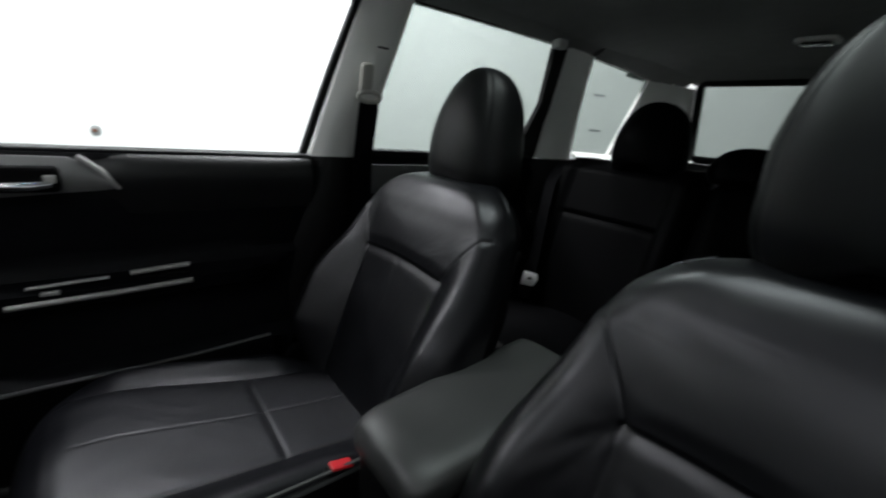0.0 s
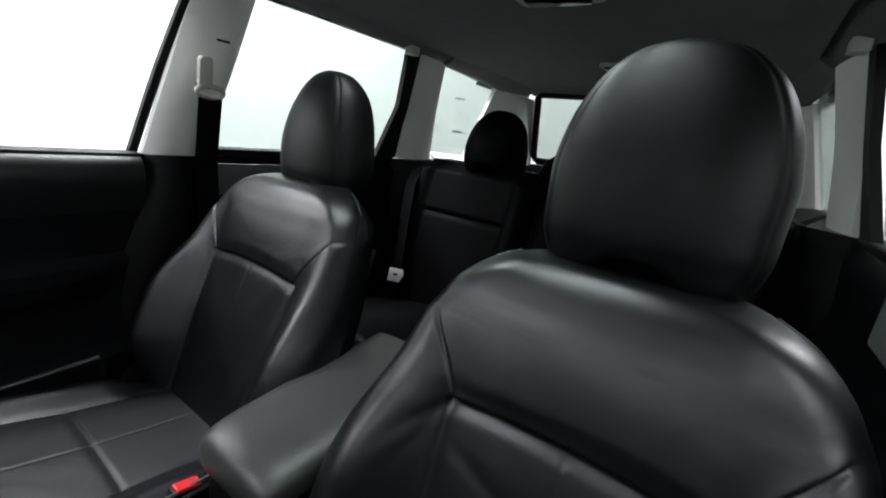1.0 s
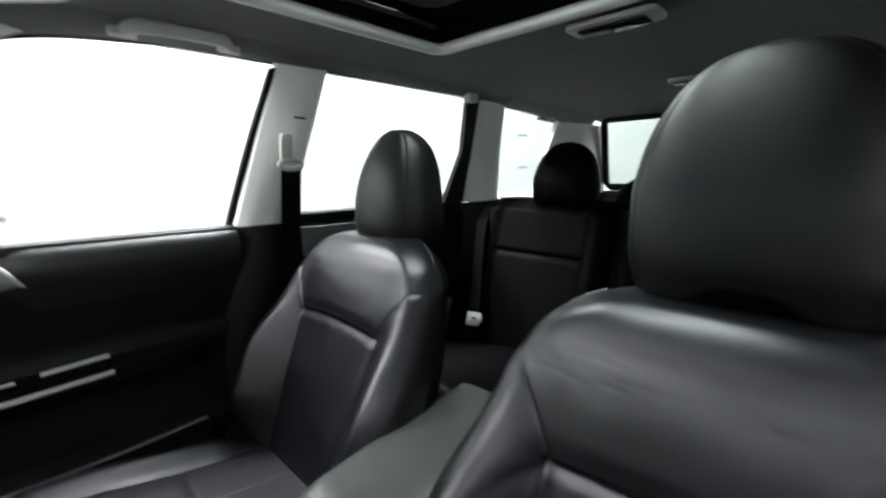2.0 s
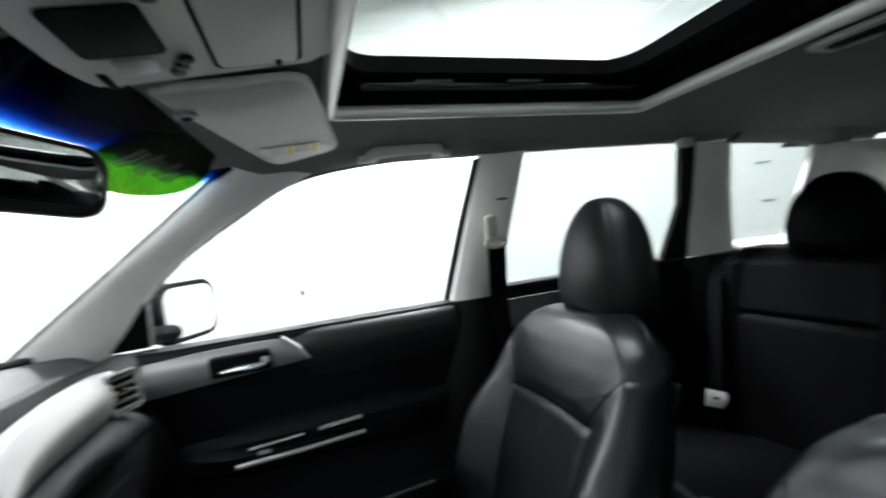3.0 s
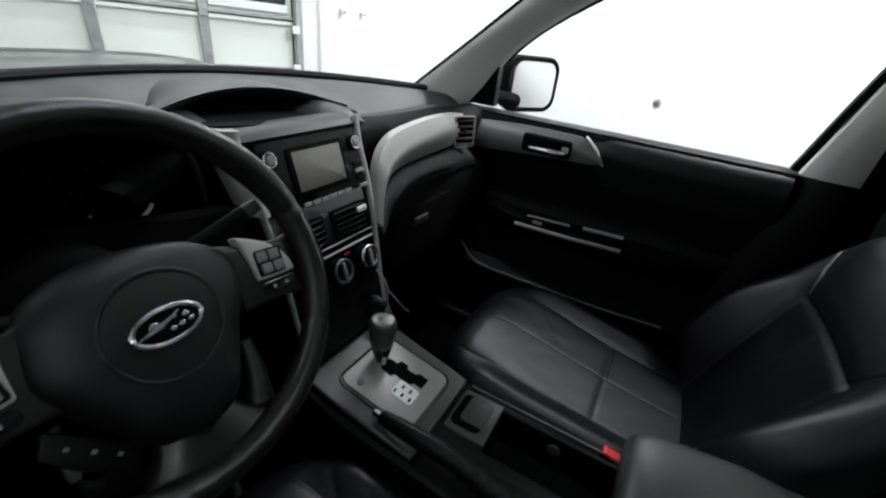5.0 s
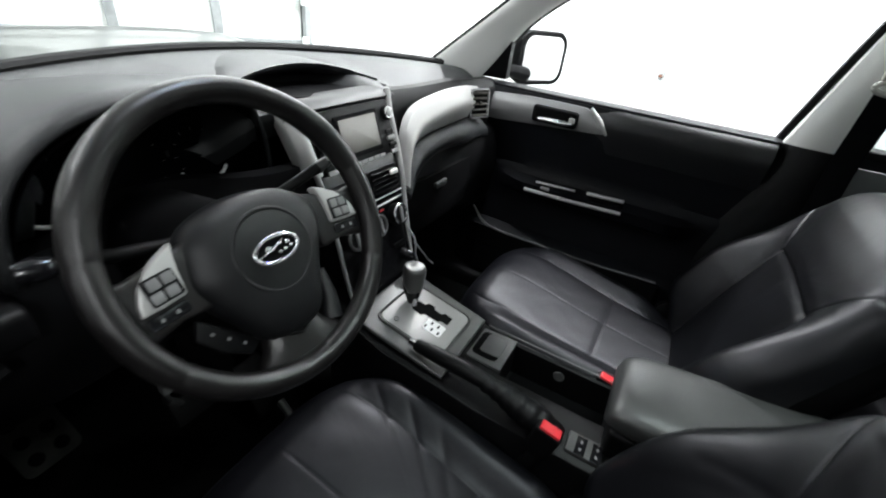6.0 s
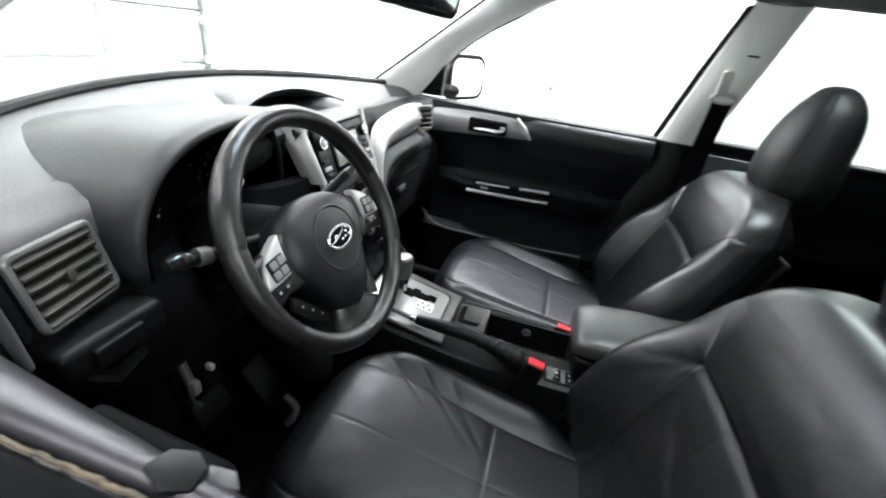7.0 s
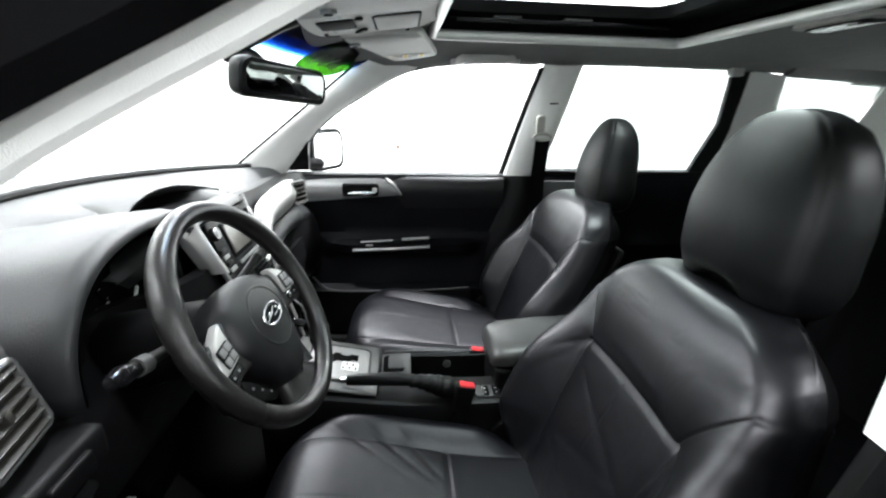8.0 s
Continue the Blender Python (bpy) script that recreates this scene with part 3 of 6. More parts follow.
    for i in range(14):
        y = 1.13 + i * 0.075
        row = []
        for j in range(25):
            x = S(1, -0.78 + 1.56 * j / 24)
            a = abs(x - XC) / 0.78
            z = 1.066 + 0.036 * smooth(y, 1.15, 1.5) - 0.12 * smooth(y, 1.5, 2.2) - 0.10 * a ** 3 + 0.028 * smooth(0.42 - abs(x - XC), 0.0, 0.10)
            row.append(Vector((x, y - 0.35 * (x - XC) ** 2, z)))
        rows.append(row)
    part("bonnet", sheet(rows, 0.02, lambda p: Vector((0, 0, -1))), PAINT, body, "dark glossy bonnet")
    part("wiper_cowl", sheet([[cowl(x) + Vector((0, 0.02, -0.05)) for x in np.linspace(-0.72, 0.69, 20)], [Vector((x, 1.20 - 0.35 * (x - XC) ** 2, 1.06)) for x in np.linspace(-0.72, 0.69, 20)]], 0.02, lambda p: Vector((0, 0, -1))), BLACK, body)
    return body


def road_wheels():
    for x, y in ((0.76, 1.62), (-0.79, 1.62), (0.76, -1.62), (-0.79, -1.62)):
        s = 1 if x > 0 else -1
        w = thing("road_wheel", (x, y, 0.0), "black tyre on a grey metal rim, under the parked car", "wheel", "road wheels")
        rows = []
        for k in range(40):
            a = 2 * math.pi * k / 40
            rows.append([Vector((x + 0.105 * u, y + r * math.cos(a), 0.325 + r * math.sin(a))) for u, r in ((-0.9, 0.20), (-1.0, 0.24), (-1.0, 0.29), (-0.8, 0.32), (0, 0.325), (0.8, 0.32), (1.0, 0.29), (1.0, 0.24), (0.9, 0.20))])
        rows.append(rows[0])
        bm = rings(rows, caps=False, wrap=False)
        bmesh.ops.remove_doubles(bm, verts=bm.verts, dist=1e-5)
        part("tyre", bm, RUBBER, w, "black rubber tyre")
        part("rim", disc((x - 0.06 * s, y, 0.325), (s, 0, 0), 0.205, 0.12, 36, 0.01), GREY_TRIM, w, "grey metal rim")


def windscreen():
    w = thing("windscreen", cowl(XC), "curved clear windscreen with a blue shade band", "windscreen")
    def at(x, f):
        a, b = cowl(x), header(x)
        return a.lerp(b, f) + Vector((0, 0.02, 0.03)) * math.sin(f * math.pi)
    xs = lambda f: np.linspace(S(-1, 0.672 - 0.072 * f) - 0.01, 0.672 - 0.072 * f + 0.01, 21)
    f1 = 0.80
    up = lambda p: Vector((0, 0.6, 0.8))
    part("pane", sheet([[at(x, f) for x in xs(f)] for f in np.linspace(-0.02, f1, 12)], 0.004, up), CLEAR, w, "clear glass").visible_shadow = False
    part("shade_band", sheet([[at(x, f) for x in xs(f)] for f in np.linspace(f1, 1.03, 8)], 0.004, up), BAND, w, "blue graded shade band").visible_shadow = False
    part("lower_seal", tube([at(x, 0.0) + Vector((0, 0.0, 0.0)) for x in np.linspace(S(-1, 0.68), 0.68, 30)], 0.010, 8), RUBBER, w)
    # round sticker inside the upper corner
    st = thing("windscreen_sticker", at(0.37, 0.9), "round green sticker with dark handwriting on the windscreen", "sticker")
    rows = []
    for i in range(1, 9):
        r = i / 8
        rows.append([at(0.415 + 0.150 * r * math.cos(q), 0.895 + 0.122 * r * math.sin(q)) + Vector((0, -0.003, -0.004)) for q in (2 * math.pi * k / 32 for k in range(32))])
    part("film", rings(rows[:], caps=True), GREENFILM, st).visible_shadow = False
    rnd = random.Random(4)
    for k in range(9):
        x = 0.325 + k * 0.019
        f = 0.900 + rnd.uniform(-0.012, 0.012)
        part("ink_stroke", tube([at(x + rnd.uniform(-.006, .006), f - 0.035) + Vector((0, -0.006, -0.007)), at(x, f) + Vector((0, -0.006, -0.007)), at(x + rnd.uniform(-.01, .01), f + 0.04) + Vector((0, -0.006, -0.007))], 0.0020, 6), INK, st)
    return w


def headliner():
    """The roof lining with the sunroof's opening left free."""
    ox0, ox1, oy0, oy1 = SUN
    ob = thing("headliner", (XC, 0, 1.55), "grey fabric headliner round the sunroof opening", "headliner", kind="structure")
    def zz(x, y):
        return roof_z(y) - 0.035 * max(0, (abs(x - XC) - 0.38) / 0.2) ** 2 - 0.012 * (abs(x - XC) / 0.5) ** 2
    def patch(xs, ys):
        return sheet([[Vector((x, y, zz(x, y))) for x in xs] for y in ys], 0.02, lambda p: Vector((0, 0, 1)))
    W = 0.535
    part("front_lining", patch(np.linspace(S(-1, W), W, 28), np.linspace(0.47, oy1, 8)), HEADLINER, ob)
    part("rear_lining", patch(np.linspace(S(-1, W), W, 28), np.linspace(oy0, -1.80, 26)), HEADLINER, ob)
    part("side_lining", patch(np.linspace(ox1, W, 8), np.linspace(oy1, oy0, 16)), HEADLINER, ob)
    part("side_lining", patch(np.linspace(S(-1, W), ox0, 8), np.linspace(oy1, oy0, 16)), HEADLINER, ob)


SUN = (-0.43, 0.385, -0.615, 0.165)


def rounded(x0, x1, y0, y1, r, n=6):
    out = []
    for cx, cy, a0 in ((x1 - r, y1 - r, 0), (x0 + r, y1 - r, 90), (x0 + r, y0 + r, 180), (x1 - r, y0 + r, 270)):
        for k in range(n + 1):
            a = radians(a0 + 90 * k / n)
            out.append((cx + r * math.cos(a), cy + r * math.sin(a)))
    return out


def sunroof():
    ox0, ox1, oy0, oy1 = SUN
    s = thing("sunroof", (XC, -0.2, 1.57), "glass sunroof with its blind open, pale lip and black frame", "sunroof")
    lip = rounded(ox0, ox1, oy0, oy1, 0.026)
    part("lip", tube([(x, y, 1.549) for x, y in lip], 0.015, 12, closed=True), LIP, s, "light grey satin lip")
    well = rings([[Vector((x, y, 1.552)) for x, y in lip], [Vector((x, y, 1.64)) for x, y in rounded(ox0, ox1, oy0, oy1, 0.026)]], caps=False)
    part("well", well, DEEP, s)
    # black frame ring in the roof
    a = [Vector((x, y, 1.600)) for x, y in rounded(ox0 - 0.01, ox1 + 0.01, oy0 - 0.01, oy1 + 0.01, 0.05)]
    b = [Vector((x, y, 1.598)) for x, y in rounded(-0.345, 0.30, -0.50, 0.135, 0.06)]
    c = [Vector((x, y, 1.63)) for x, y in rounded(-0.345, 0.30, -0.50, 0.135, 0.06)]
    part("frame", rings([a, b, c], caps=False), DEEP, s, "black sunroof frame")
    for y in (-0.05, -0.26):
        for x in (0.345, -0.39):
            part("guide", box(x - 0.02, x + 0.02, y - 0.04, y + 0.04, 1.585, 1.597, 0.003), GREY_TRIM, s, "grey guide bracket")
    for x in (0.335, -0.38):
        part("rail", box(x - 0.012, x + 0.012, -0.55, 0.1, 1.578, 1.59, 0.003), GLOSS, s)
    part("glass_panel", sheet([[(-0.36, 0.15, 1.632), (0.315, 0.15, 1.632)], [(-0.36, -0.52, 1.64), (0.315, -0.52, 1.64)]], 0.005, lambda p: Vector((0, 0, 1))), TINT, s, "tinted roof glass")
    return s


# ---- doors ----
def front_door(s):
    d = thing("front_door", SP(s, (0.75, 0.3, 0.4)), "closed black front door with silver trim and chrome pull" if s > 0 else "closed black front door with its window wound down", "car door", "car doors")
    dz, dx, turn = (0.0, 0.0, 0.0) if s > 0 else (-0.03, 0.050, 0.06)
    # the lower door sits a little out and down on the driver's side
    DP = lambda s_, p: Vector((S(s_, p[0] + (dx - turn * (p[1] - 0.3) if p[2] < 1.095 else 0.0)), p[1], p[2] + (dz if p[2] < 1.095 else 0.0)))
    def long_box(x0, x1, y0, y1, z0, z1, bevel):
        bm = box(x0, x1, y0, y1, z0, z1, bevel)
        for v in bm.verts:
            v.co = DP(s, v.co)
        return bm
    # inner panel: a moulded surface, x over y and z
    def px(y, z):
        x = table(z, [(0.40, 0.665), (0.56, 0.655), (0.60, 0.648), (0.62, 0.690), (0.70, 0.702), (0.745, 0.700), (0.765, 0.662), (0.80, 0.655), (0.815, 0.70), (0.84, 0.715), (0.95, 0.702), (1.0, 0.688), (1.05, 0.688), (1.075, 0.702), (1.082, 0.745)])[0]
        arm = smooth(y, -0.10, 0.02) * smooth(0.60 - y, 0.0, 0.14)
        if 0.71 < z < 0.835:
            x = 0.705 + (x - 0.705) * arm
        if 0.985 < z < 1.06:
            x += 0.012 * (1 - smooth(y, 0.15, 0.45))
        x += 0.03 * smooth(y, 0.60, 0.75) * smooth(1.0 - z, -0.1, 0.3)
        return x
    zs = [0.40, 0.46, 0.52, 0.56, 0.585, 0.60, 0.61, 0.62, 0.64, 0.67, 0.70, 0.725, 0.745, 0.755, 0.765, 0.78, 0.80, 0.808, 0.815, 0.825, 0.84, 0.87, 0.91, 0.95, 0.98, 1.0, 1.02, 1.04, 1.055, 1.066, 1.075, 1.080, 1.082]
    ys = np.linspace(-0.155, 0.72, 46)
    rows = [[DP(s, (px(y, z), y - 0.10 * (1 - smooth(y, -0.15, 0.25)) * -1 * smooth(0.9 - z, 0, 0.5) , z)) for y in ys] for z in zs]
    part("door_panel", sheet(rows, 0.04, lambda p: Vector((s, 0, 0))), DOORTRIM, d, "black grained door panel")
    part("outer_skin", sheet([[DP(s, (0.80, y, 1.04)) for y in (-0.2, 0.3, 0.84)], [DP(s, (0.86, y, 0.8)) for y in (-0.2, 0.3, 0.84)], [DP(s, (0.87, y, 0.32)) for y in (-0.2, 0.3, 0.84)]], 0.01, lambda p: Vector((s, 0, 0))), PAINT, d)
    # padded roll along the window sill
    roll = [(0.945, 0.703), (0.97, 0.694), (1.0, 0.684), (1.025, 0.679), (1.045, 0.680), (1.060, 0.686), (1.070, 0.694), (1.078, 0.706), (1.083, 0.722), (1.084, 0.745)]
    part("sill_pad", sheet([[DP(s, (x + 0.012 * smooth(y, 0.24, 0.32), y, z - 0.001)) for y in np.linspace(-0.155, 0.715, 40)] for z, x in roll], 0.02, lambda p: Vector((s, 0, 0))), SILLVINYL, d, "black padded sill roll", 60)
    # belt: inner ledge, glass run, outer moulding
    if s > 0:
        part("belt_ledge", long_box(0.705, 0.762, -0.165, 0.70, 1.066, 1.083, 0.006), DOORTRIM, d, "black padded window ledge")
        part("glass_run", long_box(0.764, 0.774, -0.17, 0.70, 1.055, 1.076, 0.003), RUBBER, d)
        part("outer_moulding", long_box(0.776, 0.80, -0.19, 0.74, 1.03, 1.062, 0.006), RUBBER, d)
    else:
        xi = lambda y: table(y, [(-0.17, -0.783), (0.20, -0.779), (0.34, -0.764), (0.72, -0.716)])[0]
        xo = -0.790
        rows = [[Vector(p) for p in ((xi(y) + 0.002, y, 0.99), (xi(y), y, 1.025), (xi(y) - 0.002, y, 1.038), (xi(y) * 0.82 + xo * 0.18, y, 1.047), (xi(y) * 0.62 + xo * 0.38, y, 1.0545), (xi(y) * 0.35 + xo * 0.65, y, 1.0575), (xi(y) * 0.12 + xo * 0.88, y, 1.0565), (xo, y, 1.051), (xo - 0.001, y, 1.040))] for y in np.linspace(-0.17, 0.72, 44)]
        part("belt_ledge", sheet(rows, 0.008, lambda p: Vector((0, 0, -1))), ROLL, d, "grey padded window roll", 60)
        part("ledge_cap", prism([(-0.765, 0.380), (-0.760, 0.362), (-0.768, 0.348), (-0.784, 0.346), (-0.791, 0.364), (-0.782, 0.386)], 0.006, Matrix.Translation((0, 0, 1.0535)), 0.002), VINYL, d, "dark six-sided cap on the roll")
        part("cap_tip", prism([(-0.760, 0.356), (-0.758, 0.336), (-0.768, 0.326), (-0.774, 0.346)], 0.005, Matrix.Translation((0, 0, 1.0435)), 0.002), GREY_DARK, d, "pale grey tip")
        rnd = random.Random(11)
        part("glass_run", tube([Vector((-0.795 + rnd.uniform(-0.0008, 0.0008), y, 1.0535 + rnd.uniform(-0.0010, 0.0010))) for y in np.linspace(-0.17, 0.70, 160)], 0.0022, 6), FELT, d, "worn gold felt glass run")
        part("outer_moulding", box(-0.856, -0.799, -0.19, 0.74, 1.015, 1.0585, 0.009), DEEP, d)
    # window frame
    fr = [DP(s, p) for p in curve([(0.768, -0.150, 1.096 if s < 0 else 1.066), (0.70, -0.197, 1.28), (0.625, -0.249, 1.488)], 14)]
    part("rear_frame", sheet([[p + Vector((0, 0.002, 0)) for p in fr], [p + Vector((-0.005 * s, -0.004, 0)) for p in fr], [p + Vector((-0.008 * s, -0.011, 0)) for p in fr], [p + Vector((-0.004 * s, -0.016, 0)) for p in fr]], 0.02, lambda p: Vector((s, 0, 0))), RUBBER, d, "black window frame")
    if s < 0:
        part("upper_frame", tube([Vector((S(s, p.x + 0.058), p.y + 0.028, p.z + 0.024)) for p in curve(F_TOP, 26)], 0.034, 8, up=(1, 0, 0)), DEEP, d, "black window frame")
        part("inner_frame", tube([Vector((S(s, p.x + 0.008), p.y + 0.008, p.z + 0.000)) for p in curve(F_TOP, 26)], 0.013, 8, up=(1, 0, 0)), PILLAR, d, "light grey frame edge")
    else:
        part("upper_frame", tube([DP(s, p + Vector((0.022, 0.012, 0.014))) for p in curve(F_TOP, 26)], 0.008, 8, up=(1, 0, 0)), RUBBER, d, "black window frame")
    if s > 0:
        top = curve(F_TOP, 22)
        part("window_pane", sheet([[p + Vector((0.012, 0, 0.005)) for p in top], [Vector((0.768, p[1] * 0.98, 1.07)) for p in top]], 0.004, lambda p: Vector((1, 0, 0))), CLEAR, d, "clear side window").visible_shadow = False
    # mirror sail
    part("mirror_sail", sheet([[DP(s, (0.742, 0.755, 1.09)), DP(s, (0.752, 0.635, 1.09))], [DP(s, (0.722, 0.69, 1.175)), DP(s, (0.732, 0.627, 1.175))], [DP(s, (0.712, 0.63, 1.22)), DP(s, (0.714, 0.62, 1.225))]], 0.03, lambda p: Vector((s, 0, 0))), BLACK, d, "black mirror sail")
    # silver trim with the handle's recess
    tp = [(0.70, 1.052, 0.975), (0.62, 1.060, 0.976), (0.52, 1.066, 0.985), (0.42, 1.068, 0.992), (0.34, 1.067, 0.998), (0.30, 1.050, 1.000), (0.268, 1.020, 1.003)]
    rows = []
    for y, zt, zb in tp:
        rows.append([DP(s, (px(y, zb + (zt - zb) * f) - 0.008 - 0.008 * math.sin(math.pi * f), y, zb + (zt - zb) * f)) for f in np.linspace(0, 1, 7)])
    # same strip on both doors; the driver's is darkened for shade
    tr = part("silver_trim", sheet(rows, 0.014, lambda p: Vector((s, 0, 0))), DOORSILVER if s > 0 else SHADESILVER, d, "satin grey trim strip")
    if s > 0:
        part("trim_tip", tube([DP(s, (0.684, 0.325, 1.070)), DP(s, (0.680, 0.290, 1.040)), DP(s, (0.682, 0.262, 1.004))], [0.006, 0.008, 0.004], 10), SILVER, tr, "bright silver tip")
    part("handle_recess", long_box(0.660, 0.69, 0.352, 0.495, 1.001, 1.052, 0.012), DEEP, tr, "black handle recess")
    if s > 0:
        part("door_handle", tube([DP(s, (0.662, 0.47, 1.013)), DP(s, (0.655, 0.44, 1.015)), DP(s, (0.655, 0.40, 1.015)), DP(s, (0.660, 0.365, 1.018))], [0.006, 0.009, 0.010, 0.007], 10), CHROME, tr, "chrome door handle")
        part("lock_knob", long_box(0.656, 0.664, 0.358, 0.376, 1.02, 1.036, 0.003), SILVER, tr)
    # armrest pull with its chrome lines
    part("chrome_strip", tube([DP(s, (0.655, 0.462, 0.779)), DP(s, (0.648, 0.30, 0.786)), DP(s, (0.650, 0.147, 0.793))], 0.0065, 10), SILVER, d, "long satin silver strip")
    part("chrome_strip_short", tube([DP(s, (0.664, 0.43, 0.812)), DP(s, (0.662, 0.30, 0.819))], 0.004, 8), SILVER, d)
    part("chrome_strip_rear", tube([DP(s, (0.664, 0.262, 0.822)), DP(s, (0.662, 0.150, 0.829))], 0.006, 8), SILVER, d)
    part("pull_cup", long_box(0.662, 0.70, 0.15, 0.25, 0.795, 0.815, 0.008), DEEP, d)
    part("window_switch", long_box(0.654, 0.668, 0.38, 0.41, 0.795, 0.803, 0.002), SILVER, d)
    # map pocket with a bright rim
    part("pocket_rim", tube([DP(s, p) for p in curve([(0.640, 0.63, 0.67), (0.637, 0.56, 0.612), (0.634, 0.40, 0.606), (0.634, 0.17, 0.606), (0.636, -0.02, 0.615)], 24)], 0.0045, 8), SHADESILVER, d, "grey pocket rim")
    part("pocket", sheet([[DP(s, (0.632 + 0.012 * smooth(y, 0.5, 0.62), y, z)) for y in np.linspace(-0.03, 0.60, 12)] for z in (0.42, 0.5, 0.58, 0.604)], 0.01, lambda p: Vector((s, 0, 0))), VINYL, d)
    return d


def side_mirror(s):
    m = thing("side_mirror", SP(s, (0.80, 0.68, 1.1)), "outside door mirror with a black housing", "side mirror", "door mirrors")
    n = Vector((-0.46 * s, -0.88, 0.02)).normalized()
    c = SP(s, (0.982, 0.598, 1.150))
    f = frame_at(c, n)
    out = rounded(-0.104, 0.104, -0.080, 0.080, 0.042)
    rows = []
    for k, z in ((0.94, 0.007), (0.98, 0.011), (1.08, 0.010), (1.13, 0.000), (1.13, -0.02), (1.03, -0.06), (0.75, -0.095), (0.4, -0.11)):
        rows.append([f @ Vector((x * k, y * k, z)) for x, y in out])
    part("housing", rings(rows), DEEP, m, "black mirror housing")
    part("mirror_glass", prism([(x * 0.93, y * 0.92) for x, y in out], 0.002, f @ Matrix.Translation((0, 0, 0.0075)), 0.0005), MIRROR, m, "mirror glass")
    part("stalk", tube([SP(s, (0.76, 0.67, 1.115)), SP(s, (0.82, 0.655, 1.112)), SP(s, (0.895, 0.625, 1.10))], [0.035, 0.03, 0.034], 12, flat=0.7), DEEP, m)
    return m


def rear_door(s):
    d = thing("rear_door", SP(s, (0.74, -0.7, 0.4)), "closed black rear door with privacy glass", "car door", "car doors")
    zs = [0.42, 0.6, 0.74, 0.80, 0.86, 0.95, 1.04, 1.085, 1.098]
    xs = [0.66, 0.67, 0.68, 0.64, 0.69, 0.70, 0.69, 0.71, 0.74]
    part("door_panel", sheet([[SP(s, (x, y, z)) for y in np.linspace(-0.30, -1.07, 10)] for x, z in zip(xs, zs)], 0.03, lambda p: Vector((s, 0, 0))), DOORTRIM, d, "black door panel")
    part("grey_insert", sheet([[SP(s, (0.676, y, z)) for y in np.linspace(-0.32, -0.62, 6)] for z in (0.98, 1.03, 1.065)], 0.01, lambda p: Vector((s, 0, 0))), GREY_INSERT, d, "grey cloth insert")
    part("outer_skin", sheet([[SP(s, (0.80, -0.2, 1.08)), SP(s, (0.78, -1.16, 1.09))], [SP(s, (0.87, -0.2, 0.32)), SP(s, (0.87, -1.16, 0.32))]], 0.01, lambda p: Vector((s, 0, 0))), PAINT, d)
    part("belt_moulding", box(S(s, 0.70), S(s, 0.765), -1.06, -0.31, 1.085, 1.105, 0.006), RUBBER, d, "black window moulding")
    part("rear_frame", sheet([[SP(s, (0.607, -0.99, 1.505)), SP(s, (0.607, -1.06, 1.505))], [SP(s, (0.655, -1.01, 1.30)), SP(s, (0.655, -1.065, 1.30))], [SP(s, (0.705, -0.955, 1.10)), SP(s, (0.705, -1.08, 1.10))]], 0.02, lambda p: Vector((s, 0, 0))), RUBBER, d, "black window frame")
    part("window_pane", sheet([[SP(s, (0.632, -0.36, 1.51)), SP(s, (0.632, -1.02, 1.51))], [SP(s, (0.755, -0.29, 1.09)), SP(s, (0.745, -1.05, 1.09))]], 0.004, lambda p: Vector((s, 0, 0))), TINT, d, "tinted privacy glass").visible_shadow = False
    return d


